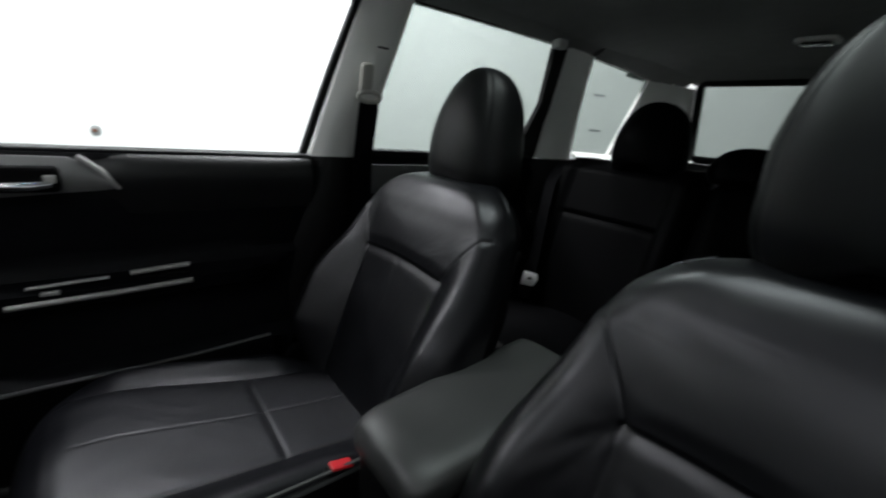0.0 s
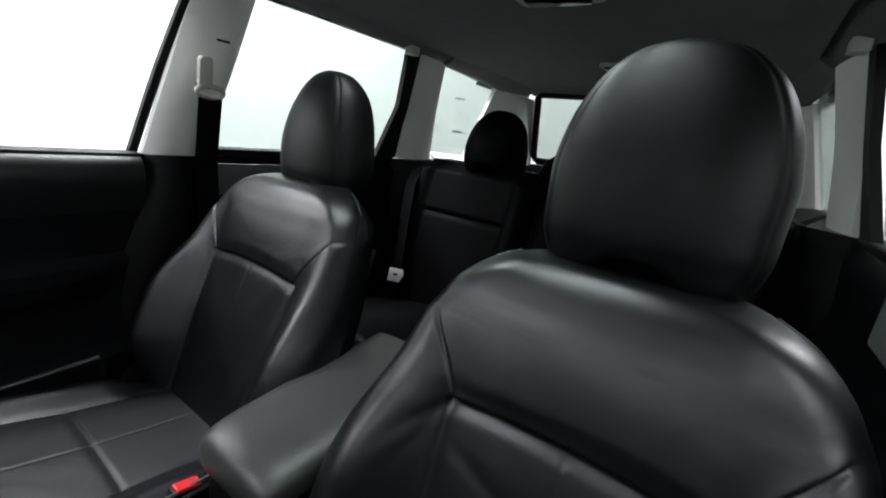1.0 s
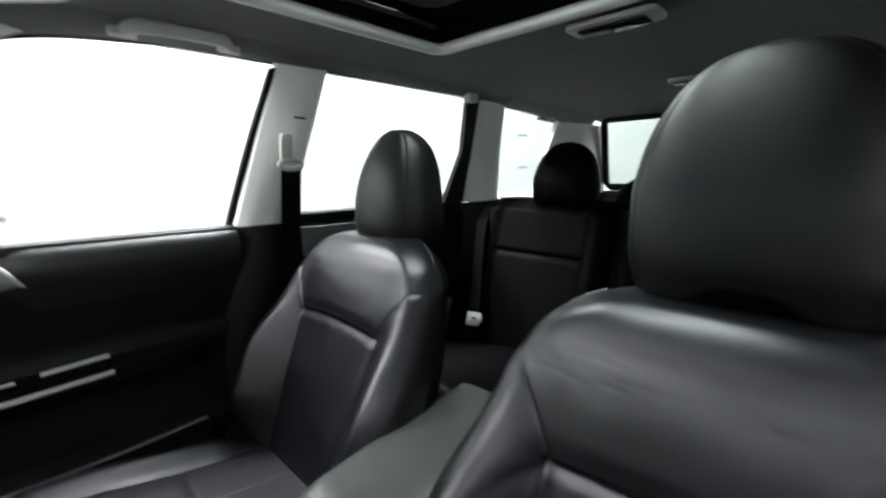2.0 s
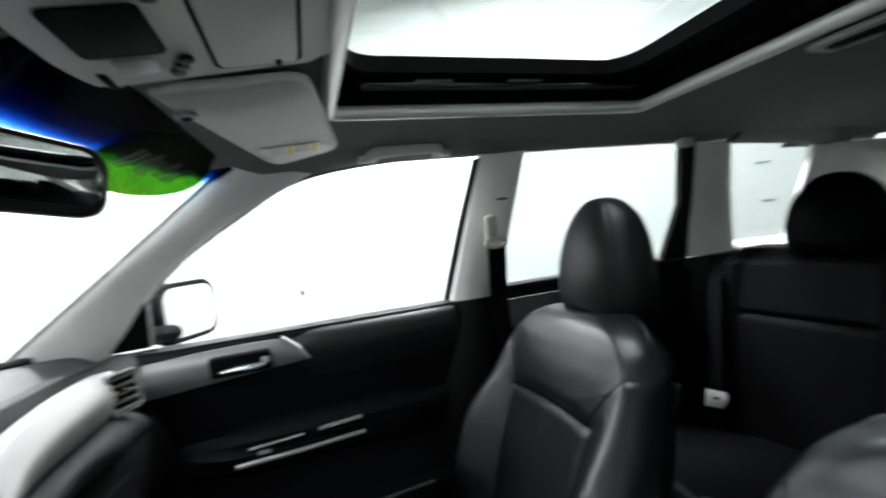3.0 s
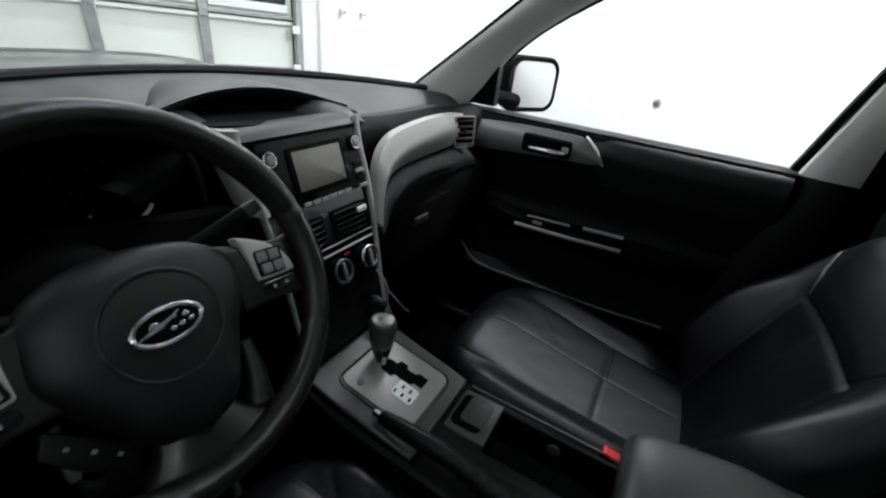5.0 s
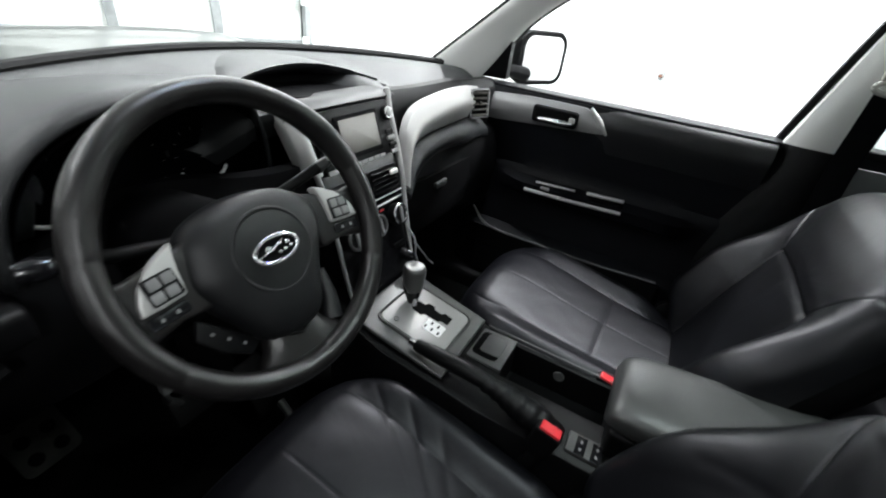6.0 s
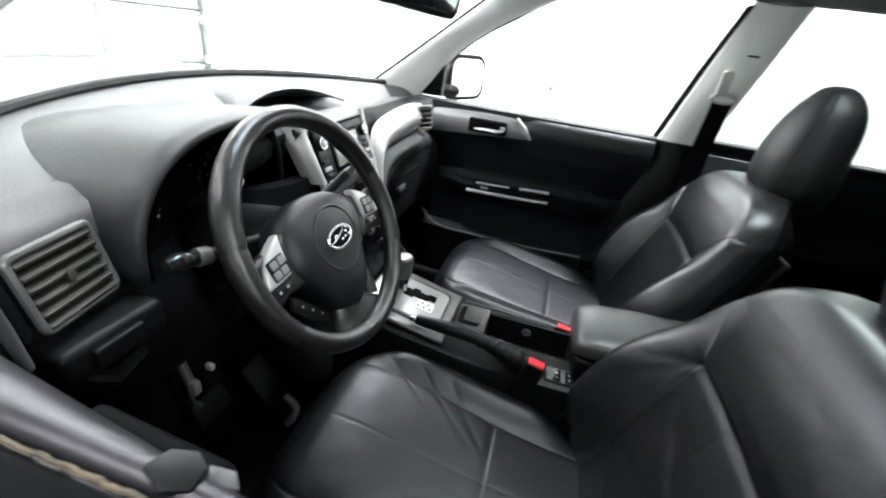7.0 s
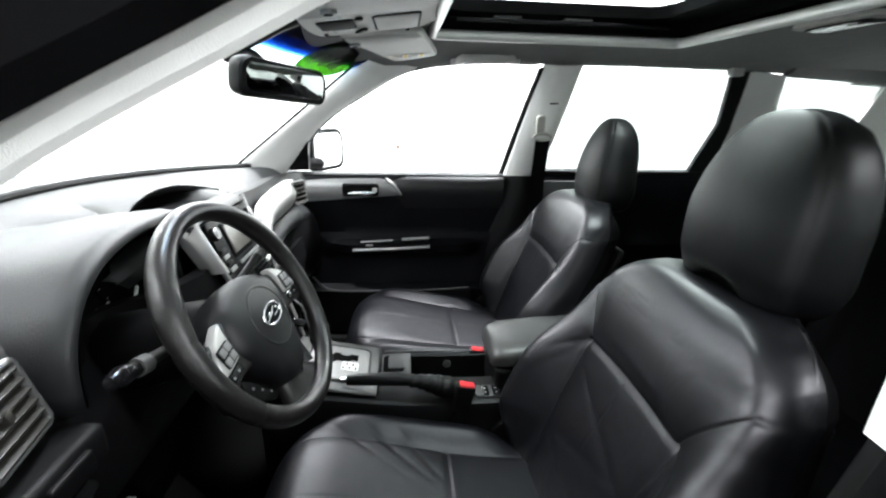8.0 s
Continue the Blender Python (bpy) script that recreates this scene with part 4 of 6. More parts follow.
# ---- seats ----
def backrest(o, creases=0):
    """Front seat back: rings over height with bolsters, insert and sewn seams. o: the seat's place."""
    prof = [(0.545, -0.075, 0.226), (0.60, -0.098, 0.260), (0.68, -0.130, 0.285), (0.76, -0.165, 0.293), (0.82, -0.192, 0.286), (0.87, -0.213, 0.271), (0.90, -0.225, 0.261),
            (0.95, -0.243, 0.247), (0.98, -0.254, 0.239), (1.00, -0.262, 0.229), (1.02, -0.270, 0.218), (1.035, -0.278, 0.205), (1.05, -0.287, 0.186), (1.061, -0.296, 0.166), (1.069, -0.306, 0.145), (1.074, -0.316, 0.122), (1.076, -0.328, 0.10)]
    zs = list(np.linspace(0.545, 1.02, 180)) + list(np.linspace(1.0225, 1.076, 34))
    NF, NB = 230, 22
    rnd = random.Random(11)
    lines = [(rnd.uniform(0.985, 1.045), rnd.uniform(0.05, 0.17), rnd.uniform(0.02, 0.05), rnd.uniform(-0.12, 0.10), rnd.uniform(0.0002, 0.0005)) for _ in range(creases)]
    lines += [(rnd.uniform(1.0, 1.05), rnd.uniform(-0.08, 0.04), rnd.uniform(0.006, 0.014), rnd.uniform(-1.2, 1.2), rnd.uniform(0.0002, 0.0005)) for _ in range(creases)]
    rows = []
    for z in zs:
        yc, w = spline(z, prof)
        bol = 0.078 * smooth(z, 0.53, 0.70) * (1 - smooth(z, 0.79, 1.03)) + 0.004
        th = 0.135 - 0.070 * smooth(z, 0.99, 1.076)
        taper = 0.38 + 0.40 * smooth(z, 0.84, 1.0)
        side = 0.150 - 0.03 * smooth(0.88 - z, 0.0, 0.32)
        seam_z = lambda x: 0.889 + 0.010 * (1 - (x / 0.15) ** 2)
        roll = 0.088 - 0.040 * smooth(z, 0.88, 0.985)
        drop = 0.062 - 0.014 * smooth(z, 0.90, 0.985) + bol * 0.35
        row = []
        for i in range(NF + 1):
            f = i / NF * 2 - 1
            x = w * math.sin(f * math.pi / 2 * 0.94) / math.sin(math.pi / 2 * 0.94)
            ax = abs(x)
            y = yc + bol * smooth(ax, side - 0.004, side + 0.100)
            r = min(1.0, max(0.0, (ax - (w - roll)) / roll))
            y -= drop * (1 - math.sqrt(max(0.0, 1 - 0.99 * r ** 2.5)))
            if z > seam_z(x) and ax < 0.20:
                y += 0.0045 * smooth(z, seam_z(x), seam_z(x) + 0.035) * (1 - smooth(ax, 0.12, 0.20)) * (1 - smooth(z, 0.95, 1.06))
            y += 0.007 * (1 - (x / 0.2) ** 2) * smooth(z, 0.6, 0.8) * (1 if ax < 0.2 else 0)
            g = 0.0
            if ax < side + 0.003:
                d = z - seam_z(x)
                g += groove(d, 0.0034 if d > 0 else 0.011, 0.0040)
            if z < 0.892:
                g += groove(ax - side, 0.0042 if ax > side else 0.012, 0.0036)
                g += groove(x, 0.0020, 0.0016) * smooth(z, 0.70, 0.86)
            if ax >= side - 0.004:
                g += groove(z - (0.889 + 0.100 * min(1.0, (ax - side + 0.004) / 0.068) ** 0.8), 0.0030, 0.0036)
            if creases:
                # leather pulled into the corner of the insert, and slack folds below
                for sgn in (1, -1):
                    u = sgn * x - side
                    if u > -0.01:
                        for sl, wd, dp in ((-0.75, 0.012, 0.0018), (-1.7, 0.016, 0.0010)):
                            g += groove(z - 0.886 - sl * u, wd, dp) * (1 - smooth(u, 0.03, 0.085)) * smooth(u, -0.01, 0.012)
                if ax < side:
                    for fz, sl, dp in ((0.80, 0.35, 0.0011), (0.735, -0.3, 0.0009), (0.665, 0.25, 0.0012)):
                        g += groove(z - fz - sl * x, 0.011, dp) * (1 - smooth(ax, side - 0.05, side)) * smooth(0.87 - z, 0, 0.03)
                for lz, lx, lw, sl, dp in lines:
                    g += groove(z - (lz + sl * (x - lx)), 0.0020, dp) * math.exp(-((x - lx) / lw) ** 4)
            row.append(Vector((x, y + g, z)))
        x1, y1 = row[-1].x, row[-1].y
        for i in range(1, NB):
            a = math.pi * i / NB
            c, sn = math.cos(a), math.sin(a)
            depth = (th + (y1 - yc) * 0.5) * sn ** 0.6
            seam = groove(depth - 0.055, 0.006, 0.004) * smooth(z, 0.60, 0.64)
            row.append(Vector(((x1 + seam) * math.copysign(abs(c) ** taper, c), y1 - depth, z)))
        rows.append(row)
    bm = rings(rows)
    bmesh.ops.translate(bm, vec=o, verts=bm.verts)
    return bm


def shoulder_piping(o, sgn):
    """Sewn piping that follows the side of the backrest's shoulder."""
    pts = [(0.286, -0.150, 0.74), (0.278, -0.176, 0.80), (0.263, -0.214, 0.87), (0.246, -0.252, 0.94), (0.232, -0.286, 0.99), (0.214, -0.312, 1.022), (0.185, -0.330, 1.050), (0.150, -0.344, 1.067)]
    return tube([o + Vector((sgn * (x - 0.002), y - 0.016, z)) for x, y, z in curve(pts, 40)], 0.0032, 8)


def cushion(o, folds=0.0):
    """Seat cushion: pillow with rounded front corners, bolsters, and an insert with sewn seams."""
    prof = [(-0.115, 0.575, 0.236), (-0.03, 0.584, 0.250), (0.08, 0.600, 0.258), (0.18, 0.619, 0.259), (0.27, 0.638, 0.254), (0.33, 0.648, 0.245), (0.37, 0.650, 0.235), (0.40, 0.645, 0.222), (0.42, 0.635, 0.206), (0.436, 0.618, 0.186), (0.446, 0.598, 0.166), (0.452, 0.575, 0.148), (0.455, 0.55, 0.136)]
    ys = list(np.linspace(-0.115, 0.37, 180)) + list(np.linspace(0.373, 0.455, 34))
    NF, NB = 220, 14
    rows = []
    for y in ys:
        zc, w = spline(y, prof)
        bol = 0.044 * (1 - smooth(y, 0.30, 0.45)) * smooth(y, -0.12, 0.02)
        side = 0.134 + 0.020 * smooth(y, 0.0, 0.30) - 0.030 * smooth(y, 0.36, 0.45)
        roll = 0.135
        row = []
        for i in range(NF + 1):
            f = i / NF * 2 - 1
            x = w * math.sin(f * math.pi / 2 * 0.93) / math.sin(math.pi / 2 * 0.93)
            ax = abs(x)
            z = zc + bol * smooth(ax, side - 0.004, side + 0.075)
            r = min(1.0, max(0.0, (ax - (w - roll)) / roll))
            z -= (0.098 + bol * 0.4) * (1 - math.sqrt(max(0.0, 1 - 0.985 * r ** 2.6)))
            z += 0.008 * (1 - (x / 0.2) ** 2) * (1 if ax < 0.2 else 0)
            g = groove(ax - side, 0.0036, 0.0015) * (1 - smooth(y, 0.38, 0.43))
            if ax < side:
                g += groove(y - 0.08, 0.0034 if y < 0.08 else 0.010, 0.0026)
                g += groove(x, 0.0022, 0.0013) * (1 - smooth(y, 0.34, 0.40))
                # soft creases that run into the seams
                g += 0.0003 * math.sin(70 * x + 9 * y) * math.sin(38 * y + 25 * x) * (1 - smooth(ax, side - 0.03, side))
            if folds:
                for fy, fl, dp in ((0.125, 0.75, 0.0018), (0.165, 1.05, 0.0022), (0.22, 1.3, 0.0014)):
                    g += groove(y - fy - fl * (ax - 0.10), 0.0095, dp * folds) * smooth(ax, 0.045, 0.085) * (1 - smooth(ax, side + 0.02, side + 0.06))
            row.append(Vector((x, y, z + g)))
        x1, z1 = row[-1].x, row[-1].z
        zb = 0.47 + 0.05 * smooth(y, 0.36, 0.455)
        for i in range(1, NB):
            a = math.pi * i / NB
            row.append(Vector((x1 * math.copysign(abs(math.cos(a)) ** 0.4, math.cos(a)), y, z1 - (z1 - zb) * math.sin(a) ** 0.6)))
        rows.append(row)
    bm = rings(rows)
    bmesh.ops.translate(bm, vec=o, verts=bm.verts)
    return bm


def head_rest(o, w=0.130, d=0.063, z0=1.042, z1=1.323, y=-0.405, power=4.0, narrow=0.20, full=0.0):
    """Arched head restraint: domed, with a narrower sewn front panel and a notch below."""
    rows = []
    n = 120
    for k in range(60):
        u = k / 59
        f = 1 - (1 - u) ** 1.7
        z = z0 + (z1 - z0) * f
        ww = w * spline(f, [(0, 0.80), (0.03, 0.88), (0.08, 0.94), (0.2, 0.995), (0.32, 1.0), (0.45, 0.975 + full), (0.56, 0.93 + 1.4 * full), (0.66, 0.87 + 1.7 * full), (0.75, 0.79 + 1.9 * full), (0.83, 0.69 + 2.1 * full), (0.90, 0.555 + 2.1 * full), (0.95, 0.42 + 1.8 * full), (0.98, 0.29 + full), (1, 0.13)])[0]
        dd = d * spline(f, [(0, 0.62), (0.03, 0.76), (0.08, 0.86), (0.22, 1.0), (0.42, 0.975), (0.56, 0.92), (0.68, 0.84), (0.78, 0.735), (0.87, 0.59), (0.94, 0.42), (0.98, 0.27), (1, 0.12)])[0]
        row = []
        for i in range(n):
            a = 2 * math.pi * i / n
            c, sn = math.cos(a), math.sin(a)
            yy = dd * math.copysign(abs(sn) ** (2 / power), sn)
            front = max(0.0, yy / dd)
            x = ww * math.copysign(abs(c) ** (2 / power), c) * (1 - narrow * front ** 1.6)
            zz = z + 0.030 * math.exp(-(x / (0.34 * w)) ** 4) * max(0.0, 1 - f / 0.14)
            if sn > 0:
                yy += 0.012 * (1 - (x / w) ** 2)
                yy += groove(abs(x) - 0.955 * ww * (1 - narrow), 0.0030, 0.0022)
            row.append(Vector((x, y + yy - 0.020 * smooth(f, 0.35, 1.0), zz)))
        rows.append(row)
    bm = rings(rows)
    bmesh.ops.translate(bm, vec=o, verts=bm.verts)
    return bm


def front_seat(o, who, lift=0.0):
    o = Vector(o)
    s = thing("front_seat", o + Vector((0, 0.1, 0.33)), "black leather front seat, " + who, "car seat", "front seats")
    br = part("backrest", backrest(o, 7 if lift else 0), LEATHER, s, "black leather backrest with sewn insert", 60)
    # the rear is plain black vinyl; sides past the piping are darkened for shade
    br.data.materials.append(DEEP)
    for k, p in enumerate(br.data.polygons):
        p.material_index = 1 if 232 <= k % 252 <= 250 else 0
    for sgn in (1, -1):
        part("piping", shoulder_piping(o, sgn), LEATHER, br, "sewn leather piping")
    part("cushion", cushion(o + Vector((0, 0, 0.012 if lift else 0)), 0.9 if lift else 0.0), LEATHER_INSERT, s, "black leather cushion with sewn seams", 60)
    hr = part("headrest", head_rest(o + Vector((0, 0.006 if lift else 0, lift)), 0.136, z1=1.332, narrow=0.10, full=0.03) if lift else head_rest(o, 0.128), HEADLEATHER, s, "arched black leather headrest", 60)
    for x in (-0.055, 0.055):
        part("headrest_post", tube([o + Vector((x, -0.375, 0.98)), o + Vector((x, -0.40, 1.09))], 0.007, 10), BLACK, hr)
        part("post_collar", tube([o + Vector((x, -0.372, 1.066)), o + Vector((x, -0.374, 1.084))], 0.014, 12), BLACK, hr)
    part("back_shell", box(-0.19, 0.19, -0.02, 0.0, -0.17, 0.17, 0.012, m=Matrix.Translation(o + Vector((0, -0.335, 0.79))) @ pose(0, 0, 0, 22, 0, 0)), VINYL, s)
    part("base", box(o.x - 0.215, o.x + 0.215, o.y - 0.12, o.y + 0.36, o.z + 0.40, o.z + 0.52, 0.03), BLACK, s)
    for sx in (-1, 1):
        part("side_cover", sheet([[o + Vector((sx * 0.243, y, z)) for y in np.linspace(-0.18, 0.33, 12)] for z in (0.42, 0.47, 0.52, 0.545)], 0.012, lambda p: Vector((sx, 0, 0))), BLACK, s, "black plastic side cover")
        part("rail", box(o.x + sx * 0.19 - 0.02, o.x + sx * 0.19 + 0.02, o.y - 0.25, o.y + 0.38, 0.33, o.z + 0.41, 0.006), GREY_TRIM, s)
        part("hinge_cover", disc(o + Vector((sx * 0.235, -0.085, 0.56)), (sx, 0, 0), 0.045, 0.018), BLACK, s)
    return s


def buckle(p, lean, tall=0.07):
    b = thing("belt_buckle", p, "black seat belt buckle with a red button", "belt buckle", "seat belt buckles")
    m = Matrix.Translation(p) @ pose(0, 0, 0, lean, 0, 0)
    part("stalk", box(-0.012, 0.012, -0.012, 0.012, -0.16, -tall + 0.01, 0.004, 2, m=m), BLACK, b)
    part("housing", box(-0.012, 0.012, -0.022, 0.022, -tall, 0, 0.005, 3, m=m), BLACK, b)
    part("button", box(-0.010, 0.010, -0.018, 0.018, -0.008, 0.004, 0.003, 3, m=m), RED, b, "red release button")
    return b


def rear_bench():
    s = thing("rear_bench_seat", (XC, -0.9, 0.33), "black leather rear bench with split backrest", "car seat")
    def back(x0, x1):
        rows = []
        for k in range(60):
            f = k / 59
            z = 0.55 + 0.57 * f
            yc = -0.93 - 0.17 * f - 0.05 * smooth(f, 0.93, 1)
            w = (x1 - x0) / 2 * (1 - 0.10 * smooth(f, 0.90, 1.0))
            row = []
            for i in range(41):
                u = i / 20 - 1
                x = (x0 + x1) / 2 + w * u
                y = yc + 0.02 * smooth(abs(u), 0.55, 0.8) - 0.04 * smooth(abs(u), 0.86, 1.0)
                y += groove(z - 0.925, 0.006, 0.012) * (1 if abs(u) < 0.66 else 0) + groove(abs(u) - 0.66, 0.02, 0.008)
                row.append(Vector((x, y, z)))
            row += [Vector(((x0 + x1) / 2 + w, yc - 0.12, z)), Vector(((x0 + x1) / 2 - w, yc - 0.12, z))]
            rows.append(row)
        return rings(rows)
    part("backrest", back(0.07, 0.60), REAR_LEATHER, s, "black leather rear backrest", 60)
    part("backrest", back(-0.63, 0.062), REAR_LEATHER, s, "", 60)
    rows = []
    for k in range(40):
        f = k / 39
        y = -0.98 + 0.52 * f
        z = 0.575 + 0.06 * f - 0.10 * smooth(f, 0.88, 1.0) ** 2
        rows.append([Vector((x, y, z + 0.015 * math.cos((x - XC) * 9) ** 2)) for x in np.linspace(-0.63, 0.60, 40)] + [Vector((0.60, y, 0.42)), Vector((-0.63, y, 0.42))])
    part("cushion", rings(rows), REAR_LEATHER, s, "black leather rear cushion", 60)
    part("seat_base", box(-0.62, 0.59, -0.98, -0.50, 0.33, 0.44, 0.02), CARPET, s)
    for x, w, z1 in ((0.287, 0.125, 1.325), (-0.317, 0.125, 1.325), (-0.01, 0.105, 1.205)):
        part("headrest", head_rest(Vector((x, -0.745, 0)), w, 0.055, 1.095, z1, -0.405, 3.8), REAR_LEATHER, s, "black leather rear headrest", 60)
    return s


def seat_belts():
    for s in (1, -1):
        b = thing("seat_belt", SP(s, (0.65, -0.26, 0.5)), "black seat belt hanging from an ivory pillar guide", "seat belt", "seat belts")
        out = 0.0 if s > 0 else 0.03
        g = SP(s, (0.604 + out, -0.272, 1.243))
        inn = Vector((-s, 0.0, -0.35)).normalized()
        m = frame_at(g, inn)
        part("adjuster", prism(rounded(-0.016, 0.016, 0.0, 0.072, 0.011), 0.017, m @ Matrix.Translation((-0.012 * s, 0.012, -0.01)) @ pose(0, 0, 0, 0, 0, 6 * s), 0.006), IVORY, b, "ivory height adjuster")
        loop = [m @ Vector((0.032 * math.cos(a), 0.004 + 0.013 * math.sin(a), 0.005)) for a in (i * math.pi / 10 for i in range(20))]
        part("guide_loop", tube(loop, 0.0060, 8, closed=True), IVORY, b, "ivory belt guide")
        w = Vector((0, 0.028, 0))
        line = [SP(s, (p[0] + out, p[1], p[2])) for p in ((0.600, -0.274, 1.238), (0.640, -0.280, 1.08), (0.648, -0.288, 0.9), (0.655, -0.30, 0.7), (0.66, -0.31, 0.5))]
        part("webbing", sheet([[p - w, p + w] for p in line], 0.0025, lambda p: Vector((s, 0, 0))), BELT, b, "black belt webbing")
        part("tongue", box(S(s, 0.638), S(s, 0.646), -0.315, -0.265, 0.82, 0.86, 0.004), BLACK, b)
    r = thing("rear_seat_belt", (0.52, -1.0, 0.9), "black rear seat belt with a pale tongue", "seat belt", "seat belts")
    line = [Vector(p) for p in ((0.585, -1.10, 1.10), (0.575, -1.03, 1.02), (0.555, -0.985, 0.85), (0.52, -0.925, 0.68), (0.515, -0.90, 0.60))]
    part("webbing", sheet([[p - Vector((0.024, 0, 0)), p + Vector((0.024, 0, 0))] for p in line], 0.0025, lambda p: Vector((0, -1, 0))), BELT, r)
    m = frame_at(Vector((0.512, -0.918, 0.675)), Vector((-0.5, 0.8, 0.35)))
    part("tongue", prism([(-0.030, -0.026), (0.016, -0.028), (0.031, 0.0), (0.026, 0.021), (-0.026, 0.026)], 0.006, m), WHITE_TAG, r, "pale belt tongue")
    part("tongue_slot", box(-0.008, 0.008, -0.004, 0.004, 0.004, 0.0075, 0.001, 1, m=m), DEEP, r)


# ---- dashboard ----
def dash_face(x, z):
    """How far forward the dash's face lies, over x and z, on the passenger's side."""
    return table(z, [(0.55, 0.80), (0.70, 0.655), (0.80, 0.640), (0.90, 0.650), (0.94, 0.672), (0.955, 0.70), (1.0, 0.690), (1.05, 0.680), (1.09, 0.70), (1.12, 0.76)])[0] + 0.02 * smooth(0.35 - x, 0, 0.2)


def dashboard():
    d = thing("dashboard", (XC, 0.9, 0.7), "charcoal dashboard with silver trim and black vents", "dashboard")
    # top pad, with the hollow for the centre display
    rows = []
    xs = np.linspace(S(-1, 0.715), 0.705, 74)
    for x in xs:
        c = cowl(x) + Vector((0, 0.015, -0.008))
        a = x - XC
        dip = 0.0
        brow_y = 0.735 - 0.03 * smooth(abs(a), 0.5, 0.7) - 0.02 * (1 - smooth(abs(a), 0.15, 0.3))
        brow_z = 1.085 - 0.02 * smooth(abs(a), 0.45, 0.72) + 0.022 * (1 - smooth(abs(a), 0.17, 0.30))
        if x < -0.2:
            k = 1 - smooth(abs(x + 0.352), 0.11, 0.15)
            brow_z = 1.10
            brow_y += 0.06 * k
            dip = k
        row = []
        for k in range(26):
            f = k / 25
            y = c.y + (brow_y - c.y) * f
            z = c.z + (brow_z - c.z) * f + 0.018 * math.sin(f * math.pi) - 0.045 * math.exp(-((x - 0.018) / 0.11) ** 6) * smooth(f, 0.45, 0.6) * (1 - smooth(f, 0.92, 1.0)) - 0.05 * dip * smooth(f, 0.55, 0.95)
            row.append(Vector((x, y, z)))
        zz = row[-1].z
        row += [Vector((x, brow_y - 0.012, zz - 0.008)), Vector((x, brow_y - 0.012, zz - 0.022)), Vector((x, brow_y - (0.014 if x < -0.2 else 0.010), zz - (0.075 if x < -0.5 else 0.024)))]
        rows.append(row)
    part("top_pad", sheet(rows, 0.03, lambda p: Vector((0, 0.4, -1))), DASH, d, "charcoal grained top pad", 50)
    # centre display hood: brow over a dark hollow
    brow = []
    for k in range(31):
        f = k / 15 - 1
        x = 0.018 + 0.215 * f
        z = 1.118 + 0.036 * (1 - f * f) - 0.010 * f
        brow.append(Vector((x, 0.775 + 0.03 * (1 - f * f), z)))
    hood_rows = []
    for p in brow:
        f = (p.x - 0.018) / 0.215
        hood_rows.append([p + Vector((0, 0.20 * (1 - f * f), -0.012)), p + Vector((0, 0.10 * (1 - f * f), 0.003)), p + Vector((0, 0.02, 0.003)), p, p + Vector((0, 0.006, -0.008)), p + Vector((0, 0.10, -0.03 * (1 - f * f) - 0.008))])
    hood = part("display_hood", sheet(hood_rows, 0.004, lambda p: Vector((0, 0.3, -1))), DASH, d, "charcoal display hood", 50)
    hollow = []
    for p in brow:
        f = (p.x - 0.018) / 0.215
        g = 1 - f * f
        hollow.append([p + Vector((0, 0.01, -0.006)), p + Vector((0, 0.09 * g + 0.01, -0.02 * g - 0.004)), p + Vector((0, 0.09 * g + 0.008, -0.05 * g - 0.003)), Vector((p.x, 0.745 - 0.03 * g, 1.112 - 0.010 * f - 0.004 * g))])
    part("display_hollow", sheet(hollow, 0.003, lambda p: Vector((0, 0.7, -0.7))), DEEP, hood, "dark display hollow")
    # passenger face
    rows = []
    zs = [0.56, 0.62, 0.70, 0.76, 0.82, 0.88, 0.92, 0.94, 0.955, 0.98, 1.02, 1.06, 1.08, 1.095]
    for z in zs:
        rows.append([Vector((x, dash_face(x, z) - 0.045 * smooth(x, 0.50, 0.68), z)) for x in np.linspace(0.15, 0.70, 26)])
    part("passenger_face", sheet(rows, 0.03, lambda p: Vector((0, 1, 0))), BLACK, d, "black lower dash")
    part("glove_box", sheet([[Vector((x, dash_face(x, z) - 0.012, z)) for x in np.linspace(0.20, 0.58, 14)] for z in (0.66, 0.72, 0.80, 0.87)], 0.012, lambda p: Vector((0, 1, 0))), BLACK, d, "black glove box lid")
    part("glove_latch", box(0.32, 0.38, 0.618, 0.63, 0.832, 0.852, 0.005), GREY_DARK, d, "dark grey glove box latch")
    # satin band that sweeps from the vent down beside the stack
    top = curve([(0.602, 0.666, 1.078), (0.53, 0.660, 1.084), (0.448, 0.652, 1.088), (0.37, 0.655, 1.084), (0.279, 0.665, 1.067), (0.232, 0.665, 1.045), (0.198, 0.655, 1.015), (0.178, 0.645, 0.970), (0.150, 0.622, 0.900)], 48)
    low = curve([(0.614, 0.657, 0.990), (0.53, 0.652, 0.999), (0.465, 0.643, 1.003), (0.373, 0.647, 0.998), (0.290, 0.652, 0.990), (0.239, 0.650, 0.976), (0.200, 0.642, 0.950), (0.175, 0.632, 0.920), (0.154, 0.620, 0.888)], 48)
    rows = [[a.lerp(b, f) + Vector((0, -0.018 * math.sin(math.pi * f), 0)) for f in np.linspace(0, 1, 9)] for a, b in zip(top, low)]
    part("satin_band", sheet(rows, 0.02, lambda p: Vector((0, 1, 0))), BRIGHT, d, "satin silver curved band")
